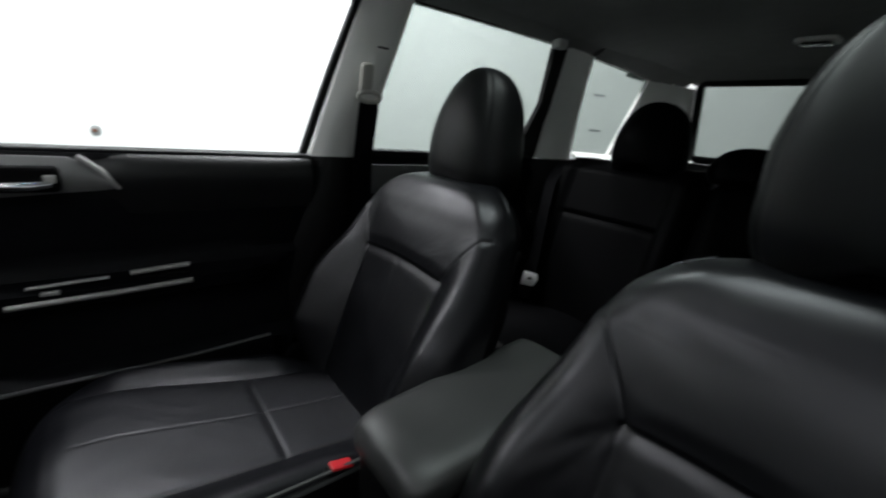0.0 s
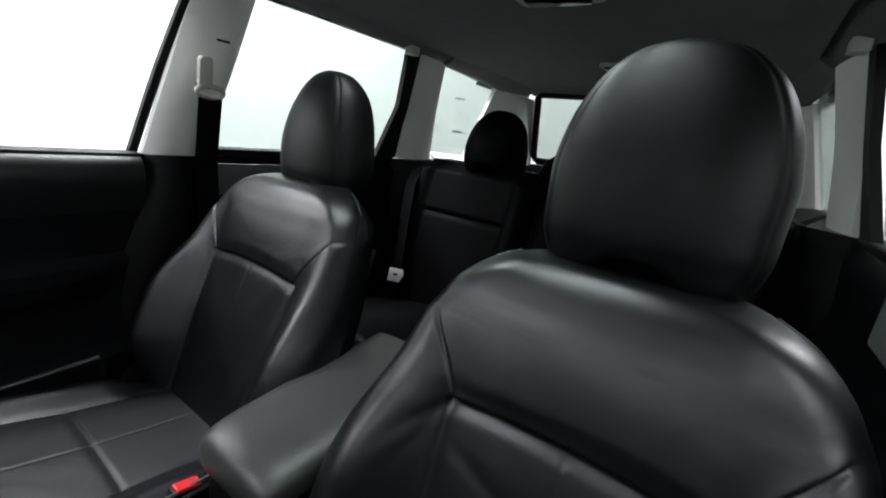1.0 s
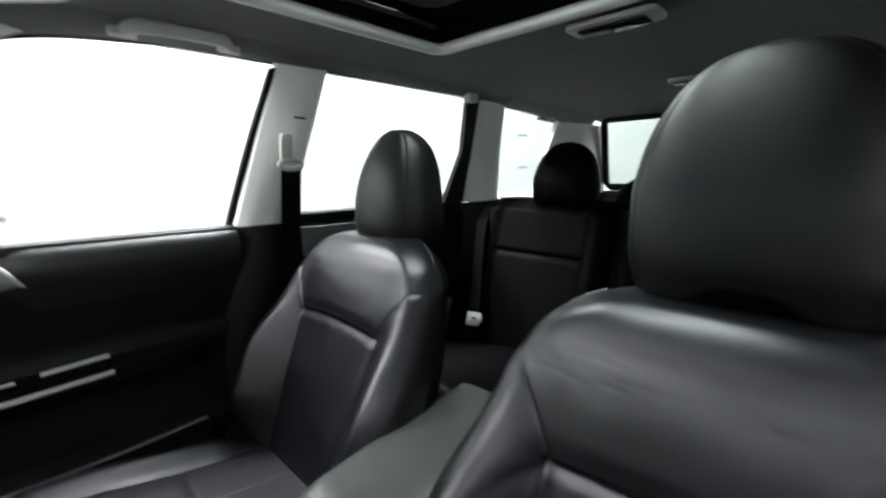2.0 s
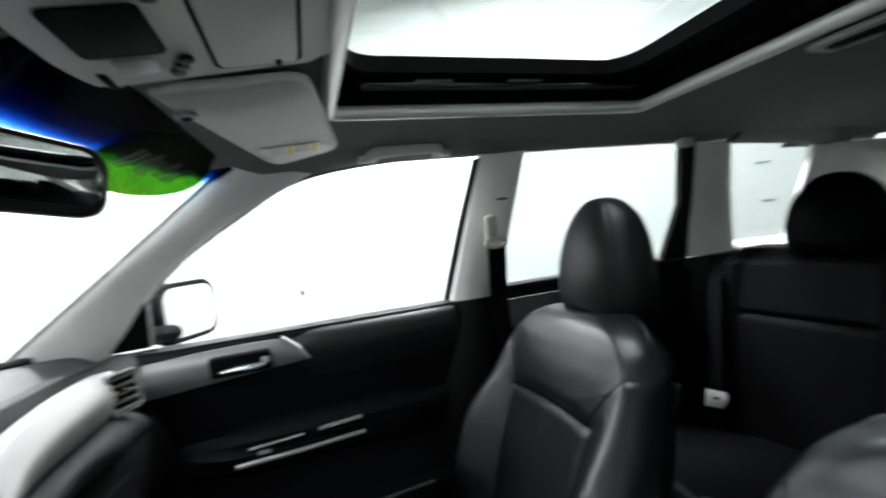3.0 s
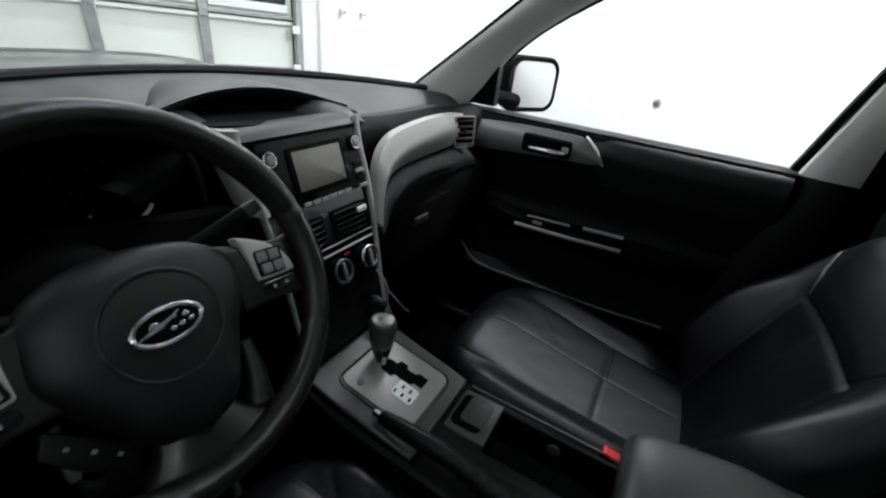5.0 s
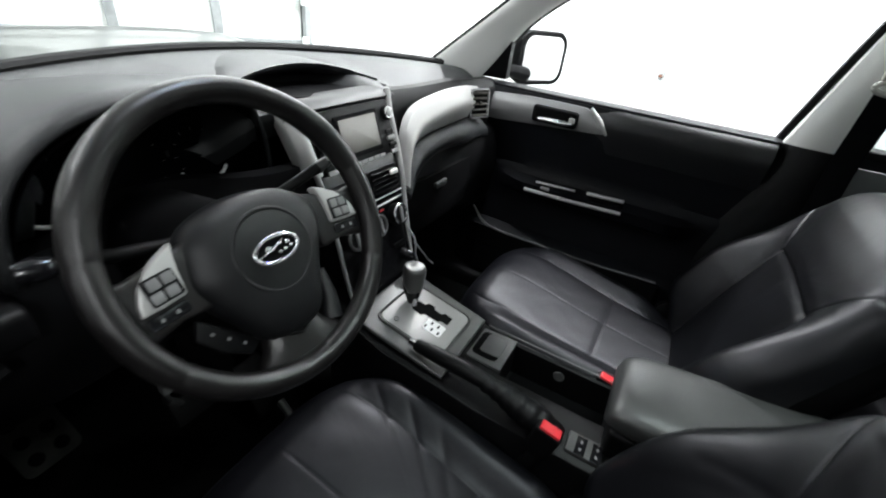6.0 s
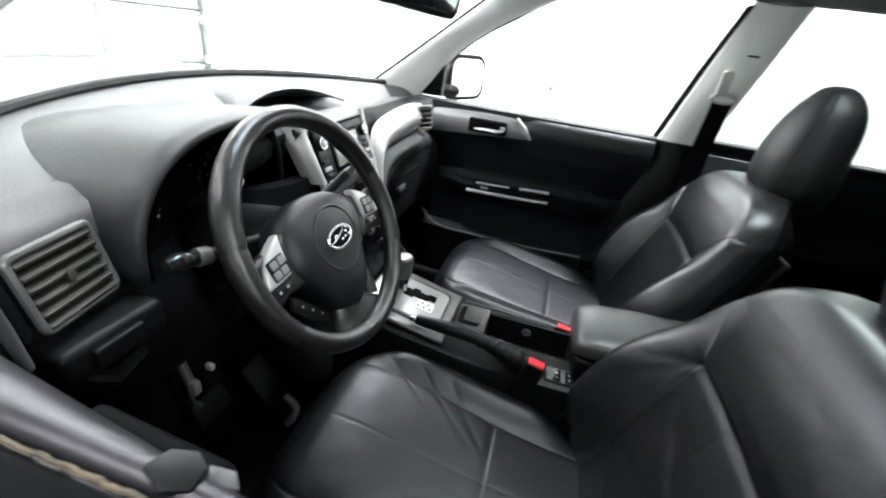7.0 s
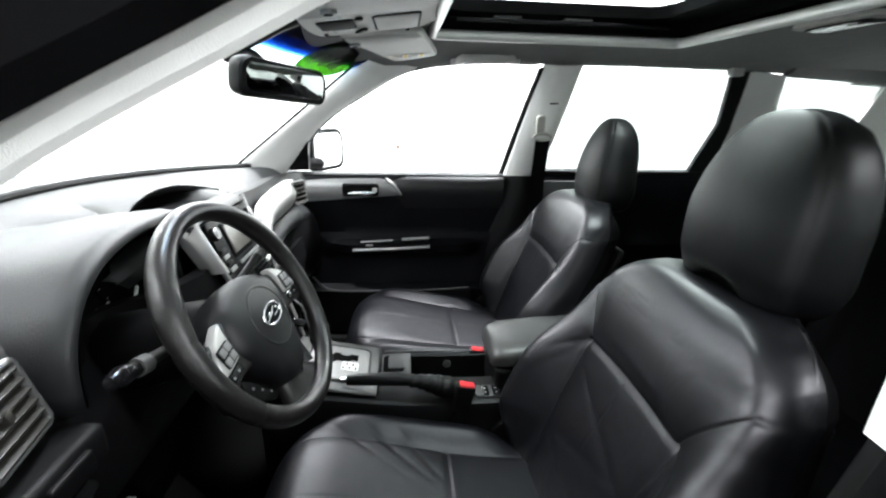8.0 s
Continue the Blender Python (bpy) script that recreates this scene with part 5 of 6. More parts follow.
    low2 = curve([(0.645, 0.622, 0.926), (0.56, 0.626, 0.934), (0.48, 0.618, 0.938), (0.40, 0.630, 0.938), (0.321, 0.635, 0.934), (0.256, 0.635, 0.918), (0.205, 0.628, 0.898), (0.178, 0.620, 0.880), (0.155, 0.613, 0.862)], 48)
    rows = [[a.lerp(b, f) + Vector((0, -0.020 * math.sin(math.pi * f) ** 0.8 + 0.003, -0.003)) for f in np.linspace(0, 1, 9)] for a, b in zip(low, low2)]
    pad = part("lower_pad", sheet(rows, 0.02, lambda p: Vector((0, 1, 0))), DASH, d, "charcoal padded roll")
    part("pad_seam", tube([p + Vector((0, -0.012, 0.012)) for p in low2], 0.0016, 6), DEEP, pad)
    part("trim_gap", tube([p + Vector((0, -0.002, -0.002)) for p in low], 0.0018, 6), DEEP, pad)
    # vents
    vent(d, Vector((0.560, 0.634, 1.038)), Vector((-0.42, -0.9, 0.10)), 0.034, 0.040, 5, 0, DOORSILVER, 0.0036)
    # driver's side: hood over the gauges
    driver_side(d)
    centre_stack(d)
    return d


def vent(d, c, n, w, h, slats, roll=0, mat=None, rim_r=0.0055):
    m = frame_at(c, n) @ pose(0, 0, 0, 0, 0, roll)
    v = part("air_vent", prism(rounded(-w, w, -h, h, 0.008), 0.012, m @ Matrix.Translation((0, 0, -0.012)), 0.003), DEEP, d, "air vent")
    rim = [m @ Vector((x, y, 0.004)) for x, y in rounded(-w, w, -h, h, 0.008)]
    part("vent_frame", tube(rim, rim_r, 8, closed=True), mat or SILVER, v, "satin silver frame")
    for k in range(slats):
        y = -h + (k + 0.5) * 2 * h / slats
        part("slat", box(-w + 0.004, w - 0.004, -0.0023, 0.0023, -0.006, 0.010, 0.0010, 2, m=m @ Matrix.Translation((0, y, 0)) @ pose(0, 0, 0, 25, 0, 0)), SLAT, v)
    part("slat_tab", box(-0.005, 0.005, -0.006, 0.006, 0.004, 0.012, 0.002, 2, m=m), SLAT, v)
    return v


def driver_side(d):
    cx = -0.352
    # binnacle hood: arch from brow to the dash top
    def arch(n):
        out = []
        for i in range(n + 1):
            a = math.pi * i / n
            c, s = math.cos(a), math.sin(a)
            out.append((math.copysign(abs(c) ** 0.75, c), max(0.0, s) ** 0.8))
        return out
    rows = []
    for y, w, h, zb in ((0.625, 0.210, 0.172, 0.995), (0.634, 0.218, 0.181, 0.994), (0.655, 0.222, 0.182, 0.995), (0.70, 0.222, 0.172, 1.0), (0.77, 0.234, 0.155, 1.008), (0.86, 0.240, 0.122, 1.024), (0.95, 0.225, 0.072, 1.06)):
        rows.append([Vector((cx + w * c * (1 - 0.13 * max(0.0, c)), y + 0.075 * smooth(c, 0.25, 0.92) * smooth(0.90 - y, 0.0, 0.2), zb + h * s)) for c, s in arch(34)])
    hood = part("gauge_hood", rings(rows, caps=False, wrap=False), DASH, d, "charcoal gauge hood")
    sol = hood.modifiers.new("solid", "SOLIDIFY")
    sol.thickness, sol.offset = 0.008, -1
    # inside of the binnacle: lining, panel and dials blackened for its shade
    rows = []
    for y, k in ((0.630, 0.955), (0.72, 0.93), (0.83, 0.90)):
        rows.append([Vector((cx + 0.210 * k * c * (1 - 0.13 * max(0.0, c)), y + 0.075 * smooth(c, 0.25, 0.92) * smooth(0.90 - y, 0.0, 0.2), 0.992 + 0.172 * k * s)) for c, s in arch(34)])
    part("binnacle_lining", rings(rows, caps=False, wrap=False), SHADEBLACK, hood, "binnacle lining blackened for shade")
    n = Vector((0, -0.94, 0.33)).normalized()
    face = frame_at(Vector((cx, 0.782, 1.040)), n)
    part("gauge_panel", prism(rounded(-0.178, 0.178, -0.10, 0.104, 0.10), 0.008, face @ Matrix.Translation((0, 0, -0.01)), 0.002), SHADEBLACK, hood, "black gauge panel")
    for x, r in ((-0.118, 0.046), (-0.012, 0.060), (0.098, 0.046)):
        g = part("gauge", disc(face @ Vector((x, -0.008, -0.001)), n, r, 0.004), SHADEBLACK, hood, "round gauge")
        # lower arcs take a pale colour for the window light they reflect
        arc = [face @ Vector((x + (r + 0.003) * math.cos(a), -0.008 + (r + 0.003) * math.sin(a), 0.006)) for a in np.linspace(radians(212), radians(322), 18)]
        part("gauge_ring", tube(arc, 0.0030, 6), LIP, g, "chrome gauge arc, pale with painted reflection")
        for a in np.linspace(radians(-30), radians(210), 9):
            p = face @ Vector((x + r * 0.86 * math.cos(a), -0.008 + r * 0.86 * math.sin(a), 0.004))
            part("tick", box(-0.0022, 0.0022, -0.0004, 0.0004, 0, 0.0012, 0, 1, m=frame_at(p, n) @ pose(0, 0, 0, 0, 0, math.degrees(a))), GREYKEY, g)
    # face under and beside the hood
    rows = []
    for z, y in ((0.782, 0.76), (0.786, 0.70), (0.80, 0.668), (0.83, 0.655), (0.90, 0.640), (0.955, 0.645), (0.99, 0.655), (1.01, 0.66)):
        rows.append([Vector((x, y + 0.10 * math.exp(-((x - cx) / 0.10) ** 2) * smooth(z, 0.88, 1.0), z)) for x in np.linspace(-0.735, -0.115, 30)])
    part("knee_panel", sheet(rows, 0.03, lambda p: Vector((0, 1, 0))), DEEP, d, "black knee panel")
    rows = []
    for z, y in ((0.985, 0.672), (1.02, 0.675), (1.06, 0.680), (1.09, 0.70), (1.105, 0.73)):
        rows.append([Vector((x, y - 0.03 * smooth(-x, 0.6, 0.74), z)) for x in np.linspace(-0.735, -0.545, 10)])
    part("corner_face", sheet(rows, 0.03, lambda p: Vector((0, 1, 0))), DASH, d)
    # driver's vent frame and end trim: silver darkened for the shade there
    vent(d, Vector((-0.638, 0.645, 1.047)), Vector((0.20, -0.95, 0.22)), 0.047, 0.041, 6, 0, SHADESILVER, 0.0045)
    part("vent_surround", tube([(-0.725, 0.60, 1.10), (-0.715, 0.612, 1.04), (-0.71, 0.612, 0.99)], [0.005, 0.006, 0.005], 10), SHADESILVER, d, "satin grey end trim")
    sw = part("switch_panel", box(-0.69, -0.565, 0.605, 0.68, 0.940, 0.985, 0.012), BLACK, d, "black switch panel")
    part("switch_blank", box(-0.66, -0.60, 0.598, 0.61, 0.948, 0.975, 0.004), BLACK, sw)
    part("bonnet_release", tube([(-0.655, 0.63, 0.925), (-0.64, 0.612, 0.915), (-0.60, 0.612, 0.925)], [0.010, 0.012, 0.008], 8), BLACK, d, "black release lever")
    part("cowl_shroud", tube([(-0.379, 0.70, 0.96), (-0.379, 0.60, 0.985), (-0.379, 0.515, 1.005)], [0.075, 0.065, 0.055], 18, flat=0.85), BLACK, d, "black column shroud")
    # column stalks
    st = part("light_stalk", tube([(-0.42, 0.555, 1.02), (-0.50, 0.575, 1.028), (-0.55, 0.582, 1.034)], [0.008, 0.008, 0.0095], 12), BLACK, d, "black light stalk")
    part("stalk_knob", tube([(-0.542, 0.582, 1.034), (-0.556, 0.584, 1.036), (-0.570, 0.586, 1.037)], [0.011, 0.0135, 0.009], 14), GLOSS, st, "gloss black stalk end")
    part("stalk_ring", tube([(-0.515, 0.577, 1.029), (-0.532, 0.580, 1.032)], [0.0125, 0.0125], 12), GREY_DARK, st)
    ws = part("wiper_stalk", tube([(-0.34, 0.55, 1.03), (-0.275, 0.535, 1.055), (-0.235, 0.525, 1.073)], [0.006, 0.0075, 0.009], 10), BLACK, d, "black wiper stalk")
    part("stalk_end", tube([(-0.237, 0.525, 1.072), (-0.222, 0.522, 1.079)], [0.0095, 0.0075], 10), GREY_DARK, ws)
    # ignition key and column side
    part("ignition_barrel", tube([(-0.30, 0.56, 0.99), (-0.275, 0.54, 0.985)], 0.018, 14), GREY_TRIM, d)


def centre_stack(d):
    # slanted slab from the brow to the console
    def fy(z):
        return table(z, [(0.70, 0.545), (0.80, 0.578), (0.90, 0.606), (0.95, 0.624), (1.0, 0.648), (1.06, 0.675), (1.10, 0.692)])[0]
    x0 = -0.125
    def edge(z):
        return table(z, [(0.70, 0.100), (0.905, 0.119), (1.0, 0.139), (1.11, 0.151)])[0]
    rows = [[Vector((x, fy(z), z)) for x in np.linspace(x0, edge(z), 12)] for z in np.linspace(0.66, 1.105, 16)]
    st = part("control_panel", sheet(rows, 0.05, lambda p: Vector((0, 1, 0))), GLOSS, d, "gloss black centre stack")
    part("panel_cap", sheet([[Vector((x, y, z)) for x in np.linspace(-0.15, 0.155, 12)] for y, z in ((0.681, 1.093), (0.678, 1.101), (0.687, 1.108), (0.715, 1.112), (0.75, 1.108))], 0.012, lambda p: Vector((0, 0.5, -0.8))), CAP, st, "satin black cap")
    for x, w in ((0.15, 0.0075), (-0.122, 0.006)):
        part("side_strip", tube([(x if x < 0 else edge(z), fy(z) - 0.005, z) for z in (1.112, 1.06, 1.0, 0.95, 0.90, 0.80, 0.70)], [w, w, w, w * 0.9, w * 0.8, w * 0.7, w * 0.6], 10), SILVER, st, "satin silver strip")
    rows = []
    for f in np.linspace(0, 1, 14):
        z = 1.118 - 0.125 * f
        xr, wd = -0.118 + 0.006 * f, 0.040 - 0.012 * f
        rows.append([Vector((xr - wd * u, fy(z) - 0.012 + 0.020 * u ** 2 - 0.006 * math.sin(math.pi * u), z + 0.004 * u)) for u in np.linspace(0, 1, 8)])
    part("broad_side_trim", sheet(rows, 0.02, lambda p: Vector((0, 1, 0))), BRIGHT, st, "broad satin silver side trim")
    n = Vector((0, -0.945, 0.325)).normalized()
    def m(x, z, off=0.0):
        return frame_at(Vector((x, fy(z), z)) + n * off, n)
    radio = part("radio", prism(rounded(-0.118, 0.118, -0.058, 0.058, 0.008), 0.008, m(0.018, 1.038), 0.003), BLACK, st, "black radio with a grey screen")
    part("screen_frame", prism(rounded(-0.066, 0.066, -0.043, 0.043, 0.004), 0.003, m(0.020, 1.038, 0.0085), 0.001), DEEP, radio)
    part("screen", prism(rounded(-0.058, 0.058, -0.034, 0.034, 0.002), 0.002, m(0.020, 1.039, 0.0118), 0.0005), SCREEN, radio, "grey glass screen")
    part("disc_slot", prism(rounded(-0.075, 0.075, -0.003, 0.003, 0.002), 0.002, m(0.020, 1.090, 0.0085), 0.0005), DEEP, radio)
    for x, z in ((0.120, 1.064), (-0.086, 1.066)):
        k = part("knob", disc(m(x, z, 0.008).translation, n, 0.0155, 0.014, 24, 0.003), BLACK, radio, "black knob with a chrome ring")
        part("knob_ring", tube([m(x, z, 0.021) @ Vector((0.0115 * math.cos(a), 0.0115 * math.sin(a), 0)) for a in (i * math.pi / 12 for i in range(24))], 0.002, 6, closed=True), CHROME, k)
        part("knob_cap", disc(m(x, z, 0.0215).translation, n, 0.0085, 0.003, 20, 0.001), GREY_TRIM, k)
    for x in (0.118, -0.086):
        for i in range(4):
            part("key", prism(rounded(-0.013, 0.013, -0.0045, 0.0045, 0.002), 0.004, m(x, 1.028 - i * 0.0135, 0.0085), 0.001), GREY_TRIM if i % 2 else BLACK, radio)
    for i in range(6):
        part("preset_key", prism(rounded(-0.009, 0.009, -0.004, 0.004, 0.002), 0.003, m(-0.033 + i * 0.021, 0.987, 0.0085), 0.001), GREY_TRIM, radio)
    # vents below, with the hazard button between
    for x in (-0.055, 0.062):
        v = part("centre_vent", prism(rounded(-0.048, 0.048, -0.027, 0.027, 0.006), 0.004, m(x, 0.938), 0.002), DEEP, st, "black centre vent")
        for i in range(5):
            mm = m(x, 0.938, 0.006)
            part("slat", box(-0.044, 0.044, -0.0016, 0.0016, -0.003, 0.004, 0.0008, 1, m=mm @ Matrix.Translation((0, -0.021 + i * 0.0105, 0)) @ pose(0, 0, 0, 20, 0, 0)), GLOSS, v)
    part("hazard_button", prism(rounded(-0.014, 0.014, -0.006, 0.006, 0.005), 0.006, m(0.088, 0.950, 0.010), 0.003), LIP, st, "bright hazard button")
    for z in (0.906, 0.892):
        part("chrome_line", tube([m(-0.115, z, 0.004).translation, m(edge(z) - 0.008, z, 0.004).translation], 0.0018 if z > 0.9 else 0.0022, 8), SILVER, st, "thin silver line")
    for x in (-0.084, -0.006, 0.072):
        k = part("heater_knob", disc(m(x, 0.858, 0.0).translation, n, 0.025, 0.022, 28, 0.004), BLACK, st, "round heater knob")
        # only the right ring is chrome; the others take the darkened silver
        part("knob_ring", tube([m(x, 0.858, 0.021) @ Vector((0.0215 * math.cos(a), 0.0215 * math.sin(a), 0)) for a in (i * math.pi / 14 for i in range(28))], 0.0036, 8, closed=True), CHROME if x > 0 else SHADESILVER, k, "chrome ring" if x > 0 else "dark satin ring")
        part("knob_bar", box(-0.004, 0.004, -0.018, 0.018, 0.0, 0.006, 0.002, 2, m=m(x, 0.858, 0.021)), GREY_TRIM, k)
    part("red_mark", prism(rounded(-0.008, 0.008, -0.002, 0.002, 0.001), 0.001, m(0.030, 0.880, 0.001), 0), RED, st)
    for x in (-0.06, 0.07):
        part("stack_key", prism(rounded(-0.02, 0.02, -0.006, 0.006, 0.003), 0.004, m(x, 0.785, 0.0), 0.001), BLACK, st)
    part("charging_cable", tube(curve([(0.070, 0.556, 0.842), (0.074, 0.532, 0.812), (0.070, 0.524, 0.775), (0.082, 0.520, 0.740), (0.088, 0.515, 0.715)], 22), 0.0024, 6), GREY_TRIM, st, "thin grey cable")
    part("cable_loop", tube(curve([(0.073, 0.533, 0.805), (0.088, 0.520, 0.780), (0.104, 0.508, 0.752), (0.118, 0.500, 0.735)], 18), 0.0020, 6), GREY_TRIM, st)
    part("socket_plug", tube([(0.066, 0.560, 0.770), (0.066, 0.538, 0.768), (0.067, 0.526, 0.766)], [0.012, 0.012, 0.008], 12), GLOSS, st, "black socket plug")


# ---- console ----
def console():
    c = thing("centre_console", (XC, 0.2, 0.4), "black centre console with a grey gear plate", "centre console")
    rows = []
    for y, z, x0, x1, dip in ((0.60, 0.735, -0.135, 0.135, 0), (0.54, 0.715, -0.15, 0.11, 0), (0.45, 0.692, -0.155, 0.085, 0), (0.33, 0.672, -0.150, 0.075, 0), (0.236, 0.662, -0.150, 0.072, 0), (0.234, 0.662, -0.150, 0.072, 0.075), (0.05, 0.660, -0.15, 0.072, 0.075), (-0.03, 0.660, -0.148, 0.072, 0.075), (-0.032, 0.660, -0.148, 0.072, 0), (-0.05, 0.660, -0.145, 0.072, 0)):
        xa = x0 + 0.105
        rows.append([Vector(p) for p in ((x0 - 0.01, y, 0.34), (x0 - 0.006, y, z - 0.03), (x0, y, z - 0.012), (x0 + 0.012, y, z - 0.006), (xa - 0.003, y, z - 0.006), (xa, y, z - 0.008), (xa + 0.002, y, z - 0.008 - dip), (x1 - 0.016, y, z - 0.008 - dip), (x1 - 0.014, y, z - 0.008), (x1 - 0.010, y, z - 0.005), (x1 - 0.004, y, z - 0.005), (x1, y, z - 0.012), (x1 + 0.006, y, z - 0.03), (x1 + 0.01, y, 0.34))])
    part("body", rings(rows), BLACK, c, "black console body")
    # gear plate, sloping
    n = Vector((0.0, -0.19, 0.98)).normalized()
    gm = frame_at(Vector((-0.036, 0.425, 0.690)), n, (0, 1, 0))
    plate = part("gear_surround", prism([(-0.105, 0.12), (0.112, 0.12), (0.112, 0.06), (0.105, -0.105), (-0.105, -0.105), (-0.108, 0.06)], 0.010, gm, 0.006, 3), GEARGREY, c, "dark silver gear surround")
    part("gear_plate", prism(rounded(-0.068, 0.075, -0.075, 0.078, 0.018), 0.004, gm @ Matrix.Translation((0, 0, 0.0105)), 0.0015), SILVER, plate, "satin silver gear plate")
    part("plate_seam", tube([gm @ Vector((x, y, 0.0115)) for x, y in rounded(-0.073, 0.080, -0.080, 0.083, 0.022)], 0.0026, 6, closed=True), GREY_DARK, plate)
    slot = [(0.02, 0.045), (0.032, 0.038), (0.032, 0.022), (0.042, 0.018), (0.042, 0.002), (0.034, -0.002), (0.034, -0.02), (0.042, -0.026), (0.040, -0.046), (0.016, -0.046), (0.016, -0.03), (0.008, -0.024), (0.008, 0.01), (0.0, 0.014), (0.0, 0.035), (0.008, 0.045)]
    part("gear_slot", prism(slot, 0.0015, gm @ Matrix.Translation((0, 0, 0.0145)), 0), DEEP, plate, "black stepped gear slot")
    part("gear_label", prism(rounded(-0.030, 0.006, -0.050, -0.006, 0.006), 0.0012, gm @ Matrix.Translation((0, 0, 0.0146)), 0), WHITE_TAG, plate, "pale gear label with dark marks")
    for i in range(5):
        part("mark", prism(rounded(-0.0045, 0.0045, -0.0022, 0.0022, 0.001), 0.0006, gm @ Matrix.Translation((-0.021 + (i % 2) * 0.016, -0.011 - i * 0.0080, 0.0158)), 0), DEEP, plate)
    part("release_button", disc(gm @ Vector((-0.05, 0.045, 0.0145)), n, 0.006, 0.002), GREY_TRIM, plate)
    lever = part("gear_lever", tube([gm @ Vector((0.012, 0.035, 0.0)), gm @ Vector((0.014, 0.045, 0.035))], 0.008, 10), CHROME, plate, "chrome gear lever stem")
    part("gear_knob", tube([(-0.020, 0.468, 0.716), (-0.018, 0.471, 0.730), (-0.016, 0.473, 0.745), (-0.015, 0.474, 0.762), (-0.014, 0.474, 0.785)], [0.011, 0.016, 0.0205, 0.0240, 0.0250], 20), GLOSS, lever, "gloss black gear knob")
    part("knob_cap", tube(curve([(-0.026, 0.462, 0.752), (-0.023, 0.468, 0.768), (-0.019, 0.472, 0.786), (-0.017, 0.472, 0.800), (-0.016, 0.471, 0.808), (-0.016, 0.471, 0.812)], 16), [0.0155, 0.0178, 0.0200, 0.0218, 0.0232, 0.0242, 0.0249, 0.0253, 0.0254, 0.0252, 0.0246, 0.0235, 0.0215, 0.0180, 0.0125, 0.004], 20), GEARGREY, lever, "satin silver knob cap")
    # cup holder and tray
    cup = part("cup_panel", box(-0.040, 0.066, 0.236, 0.325, 0.650, 0.6625, 0.003), GREY_DARK, c, "dark grey tray lid panel")
    part("cup_slot", prism(rounded(-0.026, 0.052, 0.254, 0.312, 0.012), 0.001, Matrix.Translation((0, 0, 0.6626)), 0), DEEP, cup)
    part("cup_lid", prism(rounded(-0.012, 0.050, 0.252, 0.298, 0.008), 0.002, Matrix.Translation((0, 0, 0.6631)), 0.0008), GREY_DARK, cup)
    part("tray_mat", box(-0.042, 0.054, -0.025, 0.228, 0.578, 0.582, 0.002), DEEP, c, "dark tray mat")
    part("tray_rim", tube([(0.068, 0.31, 0.668), (0.070, 0.10, 0.662), (0.070, -0.03, 0.660)], 0.003, 8), GREY_DARK, c)
    part("tray_socket", disc((0.054, 0.13, 0.630), (-1, 0, 0), 0.012, 0.004), GREY_DARK, c)
    # seat heater switches
    sw = part("switch_plate", box(-0.138, -0.094, 0.014, 0.074, 0.652, 0.662, 0.003), GREY_DARK, c, "dark grey heater switch plate")
    for y in (0.022, 0.05):
        part("heater_switch", box(-0.138, -0.10, y - 0.009, y + 0.009, 0.6622, 0.6645, 0.001), GLOSS, sw)
        for x in (-0.128, -0.112):
            part("switch_mark", box(x - 0.0025, x + 0.0025, y - 0.002, y + 0.002, 0.6647, 0.665, 0), GREY_TRIM, sw)
    # handbrake
    h = thing("handbrake", (-0.125, 0.2, 0.66), "black handbrake with a leather gaiter", "handbrake")
    part("grip", tube([(-0.122, 0.392, 0.710), (-0.124, 0.36, 0.712), (-0.125, 0.29, 0.712), (-0.126, 0.235, 0.708)], [0.012, 0.0145, 0.0165, 0.0145], 16), VINYL, h, "black leather grip")
    part("button", tube([(-0.121, 0.408, 0.709), (-0.122, 0.392, 0.710)], [0.0075, 0.008], 12), CHROME, h, "chrome release button")
    part("gaiter", tube(curve([(-0.126, 0.24, 0.706), (-0.126, 0.205, 0.700), (-0.126, 0.17, 0.690), (-0.126, 0.13, 0.678), (-0.126, 0.09, 0.662)], 41), [0.016 + 0.010 * smooth(k, 0, 26) - 0.004 * smooth(k, 30, 40) + 0.0012 * math.sin(k * 1.05) for k in range(41)], 16), VINYL, h, "creased leather gaiter")
    return c


def armrest():
    a = thing("console_armrest", (XC, -0.12, 0.66), "padded black leather console armrest", "armrest")
    rows = []
    for k in range(30):
        f = k / 29
        y = 0.034 - 0.38 * f ** 1.25
        e = math.sqrt(min(1.0, f / 0.22 + 0.01) * (2 - min(1.0, f / 0.22 + 0.01)))
        w = 0.088 + 0.012 * f
        w *= 0.72 + 0.28 * e
        zt = 0.730 + 0.040 * e ** 0.6 + 0.03 * f
        zb = 0.722 - 0.012 * e + 0.02 * f
        row = []
        for i in range(36):
            q = 2 * math.pi * i / 36
            c, s = math.cos(q), math.sin(q)
            x = w * math.copysign(abs(c) ** 0.5, c)
            z = (zt + zb) / 2 + (zt - zb) / 2 * math.copysign(abs(s) ** 0.6, s)
            row.append(Vector((-0.028 + x, y, z)))
        rows.append(row)
    part("lid_pad", rings(rows), ARMVINYL, a, "padded grey-black vinyl lid", 60)
    part("box", box(-0.105, 0.05, -0.34, 0.02, 0.60, 0.712, 0.012), BLACK, a)
    part("latch", box(-0.05, -0.01, 0.018, 0.03, 0.70, 0.72, 0.004), BLACK, a)
    return a


